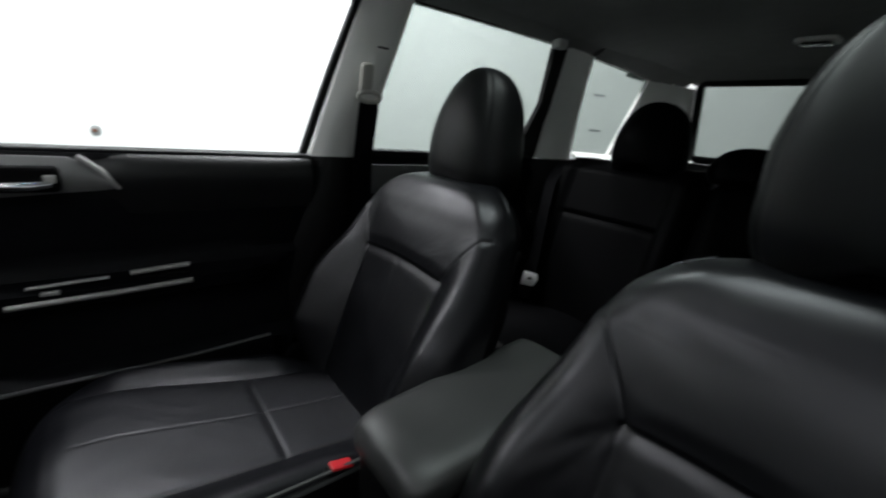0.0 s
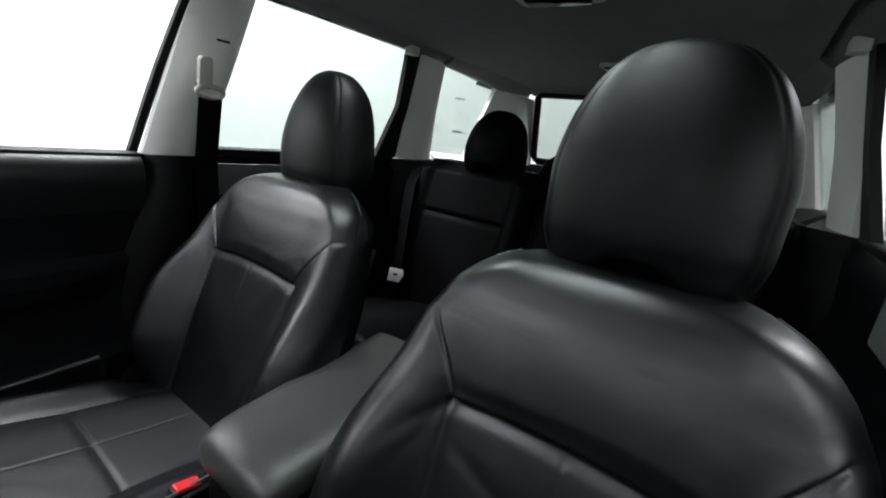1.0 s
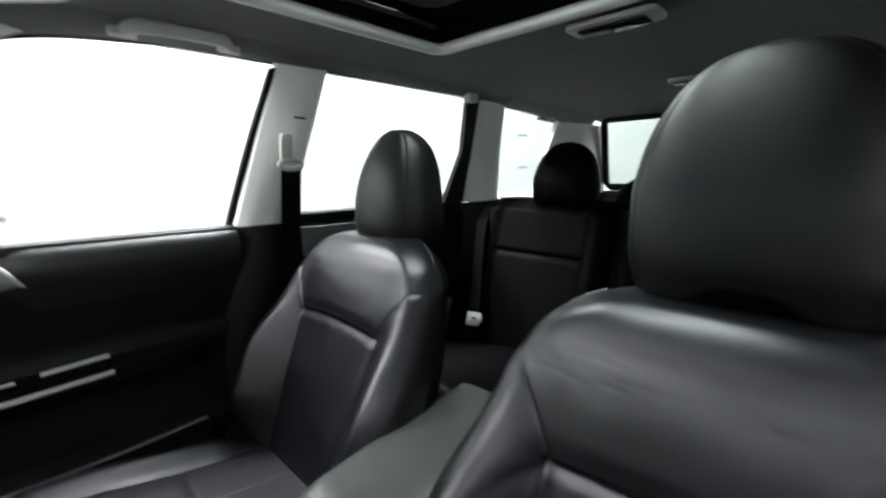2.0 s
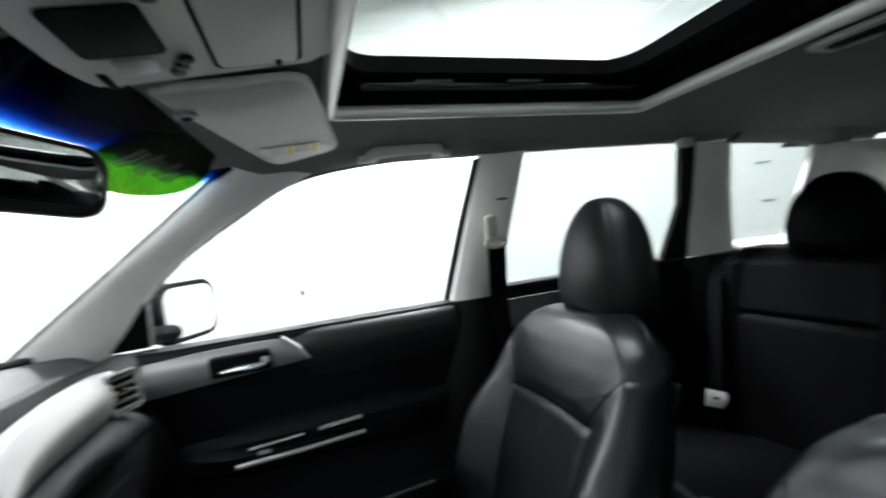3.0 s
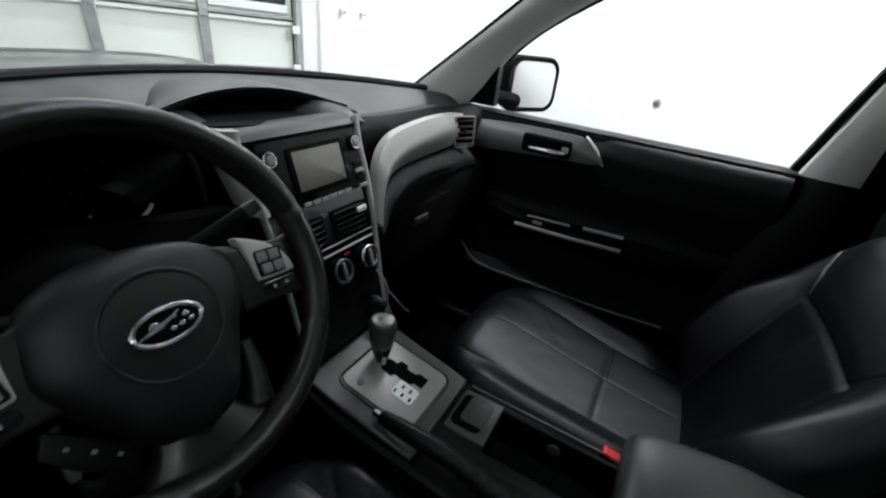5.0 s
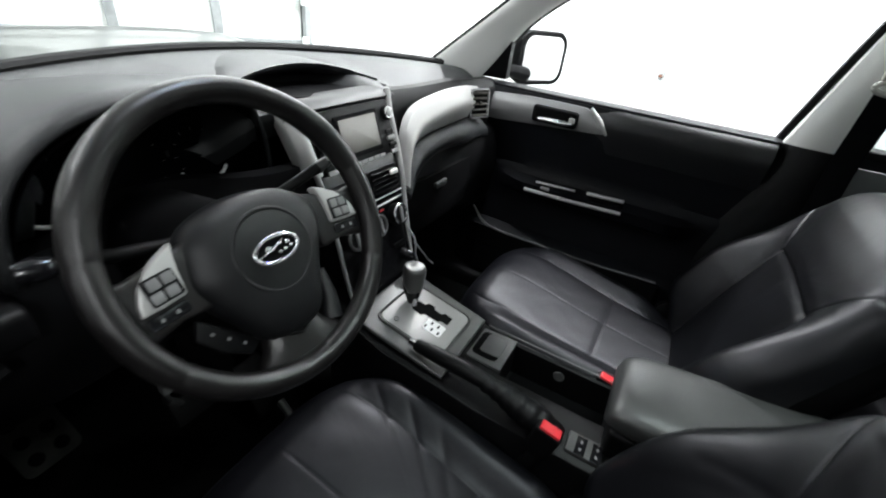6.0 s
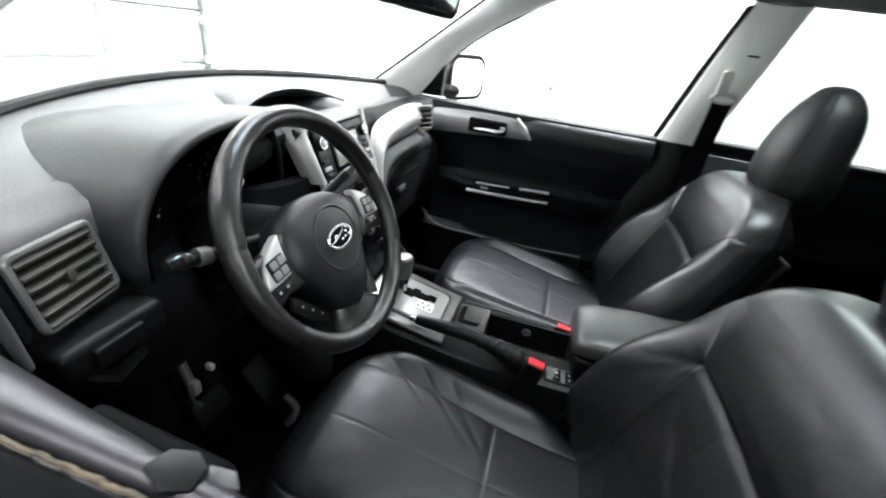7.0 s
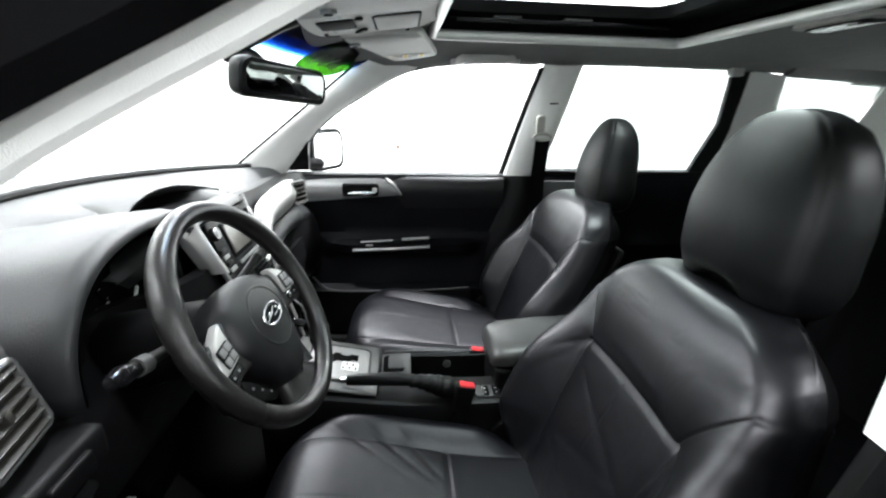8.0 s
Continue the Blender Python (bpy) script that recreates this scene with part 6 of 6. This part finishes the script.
# ---- steering wheel ----
def steering_wheel():
    C = Vector((-0.3705, 0.486, 1.0305))
    tilt = radians(29)
    v = Vector((0, math.sin(tilt), math.cos(tilt)))
    w = Vector((0, -math.cos(tilt), math.sin(tilt)))
    M = Matrix((Vector((1, 0, 0)), v, w)).transposed().to_4x4()
    M.translation = C
    M = M @ pose(0, 0, 0, 0, -3, 0)
    s = thing("steering_wheel", C, "black leather steering wheel with silver switch panels", "steering wheel")
    R = 0.1755
    rows = []
    for k in range(288):
        a = 2 * math.pi * k / 288
        grip = 0.0155 + 0.0018 * (math.exp(-((math.degrees(a) - 35) / 18) ** 2) + math.exp(-((math.degrees(a) - 145) / 18) ** 2))
        stitch = min(abs((math.degrees(a) - b + 180) % 360 - 180) for b in (14, 166, 212, 328))
        grip += groove(stitch, 1.1, 0.0013)
        ca, sa = math.cos(a), math.sin(a)
        rows.append([M @ Vector(((R + grip * math.cos(q)) * ca, (R + grip * math.cos(q)) * sa, 1.12 * grip * math.sin(q))) for q in (2 * math.pi * j / 16 for j in range(16))])
    rows.append(rows[0])
    bm = rings(rows, caps=False)
    bmesh.ops.remove_doubles(bm, verts=bm.verts, dist=1e-6)
    part("rim", bm, WHEELLEATHER, s, "worn black leather rim", 60)
    # hub, set a little behind the rim
    H = M @ Matrix.Translation((0, -0.010, -0.012))
    hub = [(-0.092, 0.034), (-0.072, 0.054), (-0.035, 0.067), (0.008, 0.068), (0.05, 0.060), (0.082, 0.040), (0.092, 0.018), (0.088, -0.012), (0.068, -0.048), (0.054, -0.082), (0.036, -0.114), (-0.004, -0.124), (-0.046, -0.110), (-0.066, -0.076), (-0.088, -0.042), (-0.101, -0.010)]
    out = curve([(*p, 0) for p in hub + hub[:1]], 65)[:-1]
    rows = [[H @ Vector((p.x * k, -0.01 + (p.y + 0.01) * k, z)) for p in out] for k, z in ((0.90, -0.05), (0.98, -0.03), (1.0, -0.012), (0.985, -0.002), (0.95, 0.006), (0.88, 0.013), (0.76, 0.0185), (0.62, 0.0215), (0.40, 0.0235), (0.2, 0.0242), (0.02, 0.0242))]
    h = part("hub", rings(rows), HUBVINYL, s, "black airbag hub", 50)
    part("hub_ring", tube([H @ Vector((0.051 * math.cos(a), -0.008 + 0.051 * math.sin(a), 0.0212)) for a in (i * math.pi / 24 for i in range(48))], 0.0026, 8, closed=True), CAP, h, "raised hub ring")
    # oval emblem as plain shapes
    e = part("emblem", prism([(0.030 * math.cos(a), 0.0155 * math.sin(a)) for a in (i * math.pi / 18 for i in range(36))], 0.003, H @ Matrix.Translation((0, -0.008, 0.0235)), 0.001), DEEP, h, "oval chrome emblem")
    part("emblem_ring", tube([H @ Vector((0.030 * math.cos(a), -0.008 + 0.0155 * math.sin(a), 0.0265)) for a in (i * math.pi / 18 for i in range(36))], 0.0027, 8, closed=True), CHROME, e)
    part("emblem_bar", tube([H @ Vector((-0.026, -0.011, 0.0275)), H @ Vector((-0.006, -0.007, 0.0275)), H @ Vector((0.012, 0.001, 0.0275))], [0.001, 0.003, 0.001], 8), CHROME, e)
    for x, y, r in ((-0.011, 0.001, 0.0050), (0.006, 0.003, 0.003), (0.016, 0.001, 0.0034), (0.010, -0.006, 0.003), (0.002, -0.007, 0.0028), (0.019, -0.005, 0.003)):
        part("emblem_dot", prism([(r * math.cos(a), r * 0.8 * math.sin(a)) for a in (i * math.pi / 6 for i in range(12))], 0.002, H @ Matrix.Translation((x, y - 0.006, 0.0265)), 0.0007), CHROME, e)
    # side spokes with switch panels
    for sx in (-1, 1):
        sp = [(0.070, 0.034), (0.100, 0.024), (0.150, 0.014), (0.172, 0.018), (0.172, -0.066), (0.150, -0.056), (0.118, -0.048), (0.080, -0.050)]
        part("spoke", prism([(sx * x, y) for x, y in sp][::sx], 0.020, M @ Matrix.Translation((0, 0, -0.026)), 0.007, 3), WHEELLEATHER, s, "worn leather side spoke")
        pn = [(0.096, 0.034), (0.112, 0.027), (0.129, 0.017), (0.143, 0.003), (0.150, -0.012), (0.152, -0.026), (0.128, -0.025), (0.104, -0.022), (0.1025, 0.004), (0.100, 0.020)]
        p = part("switch_panel", prism([(sx * x, y) for x, y in pn][::sx], 0.018, M @ Matrix.Translation((0, 0, -0.018)), 0.004, 3), BRIGHT, s, "satin silver switch panel")
        part("key_bed", prism(rounded(-0.0165, 0.0165, -0.0150, 0.0150, 0.003), 0.002, M @ Matrix.Translation((sx * 0.1235, -0.005, 0.0004)) @ pose(0, 0, 0, 0, 0, sx * -5), 0.001), BLACK, p, "dark key surround")
        for x, y in ((0.1155, 0.0029), (0.1303, 0.0014), (0.1167, -0.0113), (0.1316, -0.0128)):
            part("switch", prism(rounded(-0.0063, 0.0063, -0.0058, 0.0058, 0.002), 0.003, M @ Matrix.Translation((sx * x, y, 0.0012)) @ pose(0, 0, 0, 0, 0, sx * -5), 0.0015), GREYKEY, p, "grey key")
        part("cruise_switch", prism(rounded(-0.022, 0.022, -0.007, 0.007, 0.005), 0.012, M @ Matrix.Translation((sx * 0.128, -0.035, -0.016)) @ pose(0, 0, 0, 0, 0, sx * -5), 0.002), GLOSS, s, "black switch")
        for k in (-1, 1):
            part("switch_mark", prism(rounded(-0.002, 0.002, -0.002, 0.002, 0.001), 0.0008, M @ Matrix.Translation((sx * 0.128, -0.035, -0.0038)) @ pose(0, 0, 0, 0, 0, sx * -5) @ Matrix.Translation((k * 0.008, 0, 0)), 0), GREY_TRIM, s)
    # broad lower spoke that flares into the rim
    rows = []
    for k in range(14):
        f = k / 13
        yy = -0.106 - 0.066 * f
        hw = 0.036 + 0.008 * f + 0.040 * f ** 3
        rows.append([M @ Vector((-0.005 + hw * u, yy + 0.008 * u * u * f, -0.012 + 0.008 * f - 0.012 * abs(u) ** 3)) for u in np.linspace(-1, 1, 17)])
    part("lower_spoke", sheet(rows, 0.014, lambda p: -w), WHEELLEATHER, s, "worn leather lower spoke", 60)
    part("column_lever", tube([M @ Vector((0.074, -0.080, -0.034)), M @ Vector((0.070, -0.118, -0.032)), M @ Vector((0.060, -0.150, -0.030))], [0.008, 0.013, 0.016], 12), HUBVINYL, s, "black lever behind the wheel")
    part("spoke_seam", tube([M @ Vector((-0.042, -0.118, -0.012)), M @ Vector((-0.004, -0.132, -0.004)), M @ Vector((0.034, -0.120, -0.012))], 0.0022, 6), BLACK, s)
    km = M @ Matrix.Translation((-0.080, -0.094, -0.036)) @ pose(0, 0, 0, 0, 0, -46)
    pad = part("phone_key_strip", prism([(-0.042, 0.010), (0.040, 0.010), (0.036, -0.012), (0.0, -0.018), (-0.034, -0.012)], 0.010, km, 0.004), BLACK, s, "black key strip")
    for k in (-1, 0, 1):
        part("key_mark", prism(rounded(-0.0022, 0.0022, -0.0018, 0.0018, 0.001), 0.0008, km @ Matrix.Translation((k * 0.02, -0.001, 0.0102)), 0), GREY_TRIM, pad)
    return s


# ---- roof fittings ----
def overhead_console():
    o = thing("overhead_console", (XC, 0.3, 1.55), "grey overhead console with lamps and a glasses holder", "overhead console")
    rows = []
    for y, z, w in ((0.175, 1.548, 0.118), (0.19, 1.535, 0.122), (0.22, 1.522, 0.124), (0.32, 1.508, 0.126), (0.42, 1.495, 0.130), (0.452, 1.492, 0.126), (0.462, 1.505, 0.12)):
        rows.append([Vector((XC + w * u, y - 0.03 * abs(u) ** 3, z + 0.045 * smooth(abs(u), 0.80, 1.0))) for u in np.linspace(-1, 1, 21)])
    part("housing", sheet(rows, 0.02, lambda p: Vector((0, 0, 1))), OVERHEAD, o, "grey moulded housing")
    n = Vector((0, -0.12, -0.99)).normalized()
    def m(x, y, z):
        return frame_at(Vector((x, y, z)), n, (0, 1, 0))
    part("lid", prism(rounded(-0.072, 0.072, -0.045, 0.045, 0.01), 0.005, m(XC + 0.012, 0.262, 1.5155), 0.003), OVERHEAD, o, "grey glasses holder lid")
    part("lid_groove", tube([m(XC + 0.012, 0.262, 1.5145) @ Vector((x, y, 0)) for x, y in rounded(-0.075, 0.075, -0.048, 0.048, 0.012)], 0.0022, 6, closed=True), DEEP, o)
    part("lid_catch", prism(rounded(-0.006, 0.006, -0.004, 0.004, 0.002), 0.003, m(XC + 0.07, 0.24, 1.51), 0.001), DEEP, o)
    part("lamp_panel", prism(rounded(-0.046, 0.046, -0.038, 0.038, 0.01), 0.004, m(XC - 0.01, 0.385, 1.5005), 0.002), DEEP, o, "dark lamp panel")
    for x in (-0.085, 0.062):
        part("map_lamp", prism(rounded(-0.019, 0.019, -0.02, 0.02, 0.006), 0.004, m(XC + x, 0.385, 1.502), 0.002), GREY_TRIM, o, "map lamp lens")
    for x, y in ((0.050, 0.335), (0.066, 0.342), (0.082, 0.350), (-0.07, 0.335)):
        part("roof_switch", disc((XC + x, y, 1.5045 + 0.0), n, 0.008, 0.006), BLACK, o)
    part("slot", prism(rounded(-0.024, 0.024, -0.008, 0.008, 0.003), 0.004, m(XC + 0.088, 0.422, 1.4985), 0.002), SILVER, o, "silver switch bezel")
    part("slot_key", prism(rounded(-0.018, 0.018, -0.004, 0.004, 0.002), 0.003, m(XC + 0.088, 0.422, 1.494), 0.001), DEEP, o)
    return o


def sun_visor(s):
    v = thing("sun_visor", SP(s, (0.32, 0.26, 1.5)), "light grey sun visor folded against the roof", "sun visor", "sun visors")
    corners = [(0.114, 0.205), (0.49, 0.138), (0.562, 0.275), (0.118, 0.400)]
    def under(x, y, drop=0.0):
        return SP(s, (x, y, 1.524 - 0.097 * (y - 0.205) - 0.041 * (x - 0.112) - drop))
    # rounded outline of the board
    out = []
    for k, p in enumerate(corners):
        a, b, c = Vector(corners[k - 1]), Vector(p), Vector(corners[(k + 1) % 4])
        d0, d1 = (a - b).normalized(), (c - b).normalized()
        r = 0.035
        for q in range(7):
            f = q / 6
            out.append((b + d0 * r * (1 - f) ** 2 + d1 * r * f ** 2))
    mid = Vector((0.32, 0.265))
    rows = [[under(*(mid + (p - mid) * k), z) for p in out] for k, z in ((0.94, -0.006), (0.99, -0.002), (1.0, 0.004), (0.99, 0.010), (0.96, 0.0135), (0.5, 0.0145))]
    part("board", rings(rows), OVERHEAD, v, "light grey padded board")
    if s > 0:
        def strip(name, x0, x1, y0, y1, z, mat, parent, label=""):
            return part(name, sheet([[under(x0, y0, z), under(x0, y1, z)], [under(x1, y0, z), under(x1, y1, z)]], 0.0006, lambda p: Vector((0, 0, 1))), mat, parent, label)
        lb = strip("warning_label", 0.395, 0.455, 0.185, 0.297, 0.0168, LABEL, v, "pale warning label with yellow bars")
        for y in (0.190, 0.238):
            strip("label_stripe", 0.397, 0.453, y, y + 0.010, 0.0176, YELLOW, lb)
        for k in range(4):
            for y in (0.205, 0.252):
                strip("label_line", 0.402 + k * 0.013, 0.405 + k * 0.013, y, y + 0.03, 0.0176, GREY_TRIM, lb)
    part("pivot", tube([under(0.545, 0.288, 0.002), under(0.33, 0.345, 0.002), under(0.13, 0.395, 0.002)], 0.006, 8), OVERHEAD, v)
    clip = part("clip", disc(under(0.185, 0.372, 0.013), (0, -0.1, -1), 0.014, 0.008, 20, 0.003), GREY_TRIM, v, "grey visor clip")
    part("clip_hole", disc(under(0.185, 0.372, 0.0205), (0, -0.1, -1), 0.008, 0.002, 16, 0), DEEP, clip)
    return v


def grab_handle(p0, p1, s):
    g = thing("grab_handle", p0, "grey grab handle above the door", "grab handle", "grab handles")
    a, b = Vector(p0), Vector(p1)
    inn = Vector((-s, 0, 0.1)).normalized()
    f = (b - a)
    pts = [a, a + f * 0.05 + inn * 0.026, a + f * 0.16 + inn * 0.042, a + f * 0.5 + inn * 0.046, a + f * 0.84 + inn * 0.042, a + f * 0.95 + inn * 0.026, b]
    part("bow", tube(curve(pts, 26), 0.0125, 10, flat=1.2), OVERHEAD, g, "grey plastic bow")
    for p in (a, b):
        part("mount", box(-0.014, 0.014, -0.024, 0.024, -0.004, 0.016, 0.005, 2, m=frame_at(p, inn, (0, 0, 1)) @ pose(0, 0, 0, 0, 0, 90)), OVERHEAD, g)
    return g


def rear_view_mirror():
    r = thing("rear_view_mirror", (-0.03, 0.55, 1.45), "black rear view mirror hung from the windscreen", "rear view mirror")
    c = Vector((-0.028, 0.500, 1.390))
    n = Vector((-0.520, -0.845, -0.100)).normalized()
    m = frame_at(c, n) @ pose(0, 0, 0, 0, 0, -4)
    out = rounded(-0.118, 0.118, -0.037, 0.037, 0.024)
    out = [(x, y - 0.006 * (x / 0.118) ** 2) for x, y in out]
    rows = [[m @ Vector((x * k, y * kk, z)) for x, y in out] for k, kk, z in ((0.965, 0.93, 0.012), (1.0, 1.0, 0.008), (1.01, 1.03, -0.004), (0.98, 0.97, -0.024), (0.85, 0.75, -0.036), (0.4, 0.3, -0.04))]
    part("housing", rings(rows), BLACK, r, "black mirror housing")
    part("mirror_glass", prism([(x * 0.89, y * 0.76) for x, y in out], 0.002, m @ Matrix.Translation((0, 0.001, 0.0115)), 0.0005), MIRROR, r, "mirror glass")
    part("arm", tube([(-0.03, 0.525, 1.405), (-0.03, 0.555, 1.435), (-0.03, 0.60, 1.445)], [0.012, 0.012, 0.018], 12), BLACK, r)
    part("mount_cover", tube([(-0.03, 0.615, 1.430), (-0.03, 0.57, 1.456), (-0.03, 0.50, 1.488), (-0.03, 0.455, 1.505)], [0.024, 0.022, 0.017, 0.016], 14, flat=0.45), BLACK, r, "black mount cover")
    return r


def dome_lamps():
    for x, y, z, w in ((-0.05, -0.72, 1.548, 0.10), (-0.02, -1.38, 1.526, 0.05)):
        l = thing("roof_lamp", (x, y, z), "dark roof lamp in the grey headliner", "roof lamp", "roof lamps")
        part("bezel", prism(rounded(-w, w, -0.045, 0.045, 0.02), 0.012, frame_at(Vector((x, y, z)), (0, 0, -1), (0, 1, 0)), 0.005), OVERHEAD, l)
        part("lens", prism(rounded(-w * 0.75, w * 0.75, -0.03, 0.03, 0.012), 0.006, frame_at(Vector((x, y, z - 0.0125)), (0, 0, -1), (0, 1, 0)), 0.003), GLOSS, l, "dark lens")
    for s in (1, -1):
        h = thing("coat_hook", SP(s, (0.585, -0.98, 1.505)), "grey coat hook on the roof edge", "coat hook", "coat hooks")
        part("hook_body", box(S(s, 0.565), S(s, 0.60), -1.0, -0.955, 1.475, 1.505, 0.006), OVERHEAD, h)


def pedals():
    p = thing("accelerator_pedal", (-0.22, 0.70, 0.40), "black rubber accelerator pedal with a metal arm", "pedal", "pedals")
    part("pad", box(-0.035, 0.035, -0.006, 0.006, -0.07, 0.07, 0.005, 2, m=Matrix.Translation((-0.235, 0.74, 0.47)) @ pose(0, 0, 0, -35, 0, 0)), RUBBER, p)
    part("arm", tube(curve([(-0.215, 0.70, 0.42), (-0.22, 0.665, 0.40), (-0.24, 0.66, 0.385), (-0.255, 0.67, 0.37)], 14), 0.010, 10), GREY_DARK, p, "bent grey arm")
    b = thing("brake_pedal", (-0.40, 0.78, 0.5), "brake pedal with ridged rubber and metal arm", "pedal", "pedals")
    part("pad", box(-0.045, 0.045, -0.008, 0.008, -0.03, 0.03, 0.006, 2, m=Matrix.Translation((-0.36, 0.79, 0.50)) @ pose(0, 0, 0, -30, 0, 0)), RUBBER, b)
    part("arm", tube([(-0.40, 0.82, 0.72), (-0.41, 0.775, 0.62), (-0.405, 0.79, 0.55), (-0.37, 0.80, 0.50)], [0.009, 0.010, 0.009, 0.008], 10), GREY_DARK, b, "grey metal arm")
    part("bracket", box(-0.420, -0.403, 0.755, 0.775, 0.600, 0.632, 0.004), GREY_TRIM, b, "grey metal bracket")
    part("sensor", box(-0.383, -0.372, 0.745, 0.762, 0.640, 0.655, 0.003), SILVER, b)
    f = thing("foot_rest", (-0.565, 0.985, 0.42), "perforated pale plate of the foot rest", "foot rest")
    part("plate", prism(rounded(-0.05, 0.05, -0.07, 0.07, 0.015), 0.008, frame_at(Vector((-0.565, 0.985, 0.475)), (0.10, -0.8, 0.6)), 0.002), PEDALGREY, f)
    for i in range(6):
        mm = frame_at(Vector((-0.565, 0.985, 0.475)), (0.10, -0.8, 0.6))
        part("hole", disc(mm @ Vector((-0.022 + (i % 2) * 0.044, -0.042 + (i // 2) * 0.042, 0.0075)), (0.10, -0.8, 0.6), 0.013, 0.0015, 16, 0), DEEP, f)


garage()
shell()
road_wheels()
windscreen()
headliner()
sunroof()
for side in (1, -1):
    front_door(side)
    side_mirror(side)
    rear_door(side)
    sun_visor(side)
    grab_handle(SP(side, (0.593, 0.062, 1.500)), SP(side, (0.593, -0.135, 1.506)), side)
front_seat((0.332, 0, 0), "on the passenger's side")
front_seat((-0.406, 0.080, 0.0), "behind the steering wheel", 0.022)
buckle(Vector((0.076, 0.036, 0.660)), 12)
buckle(Vector((-0.160, 0.104, 0.712)), 12)
rear_bench()
seat_belts()
dashboard()
console()
armrest()
steering_wheel()
overhead_console()
rear_view_mirror()
dome_lamps()
pedals()
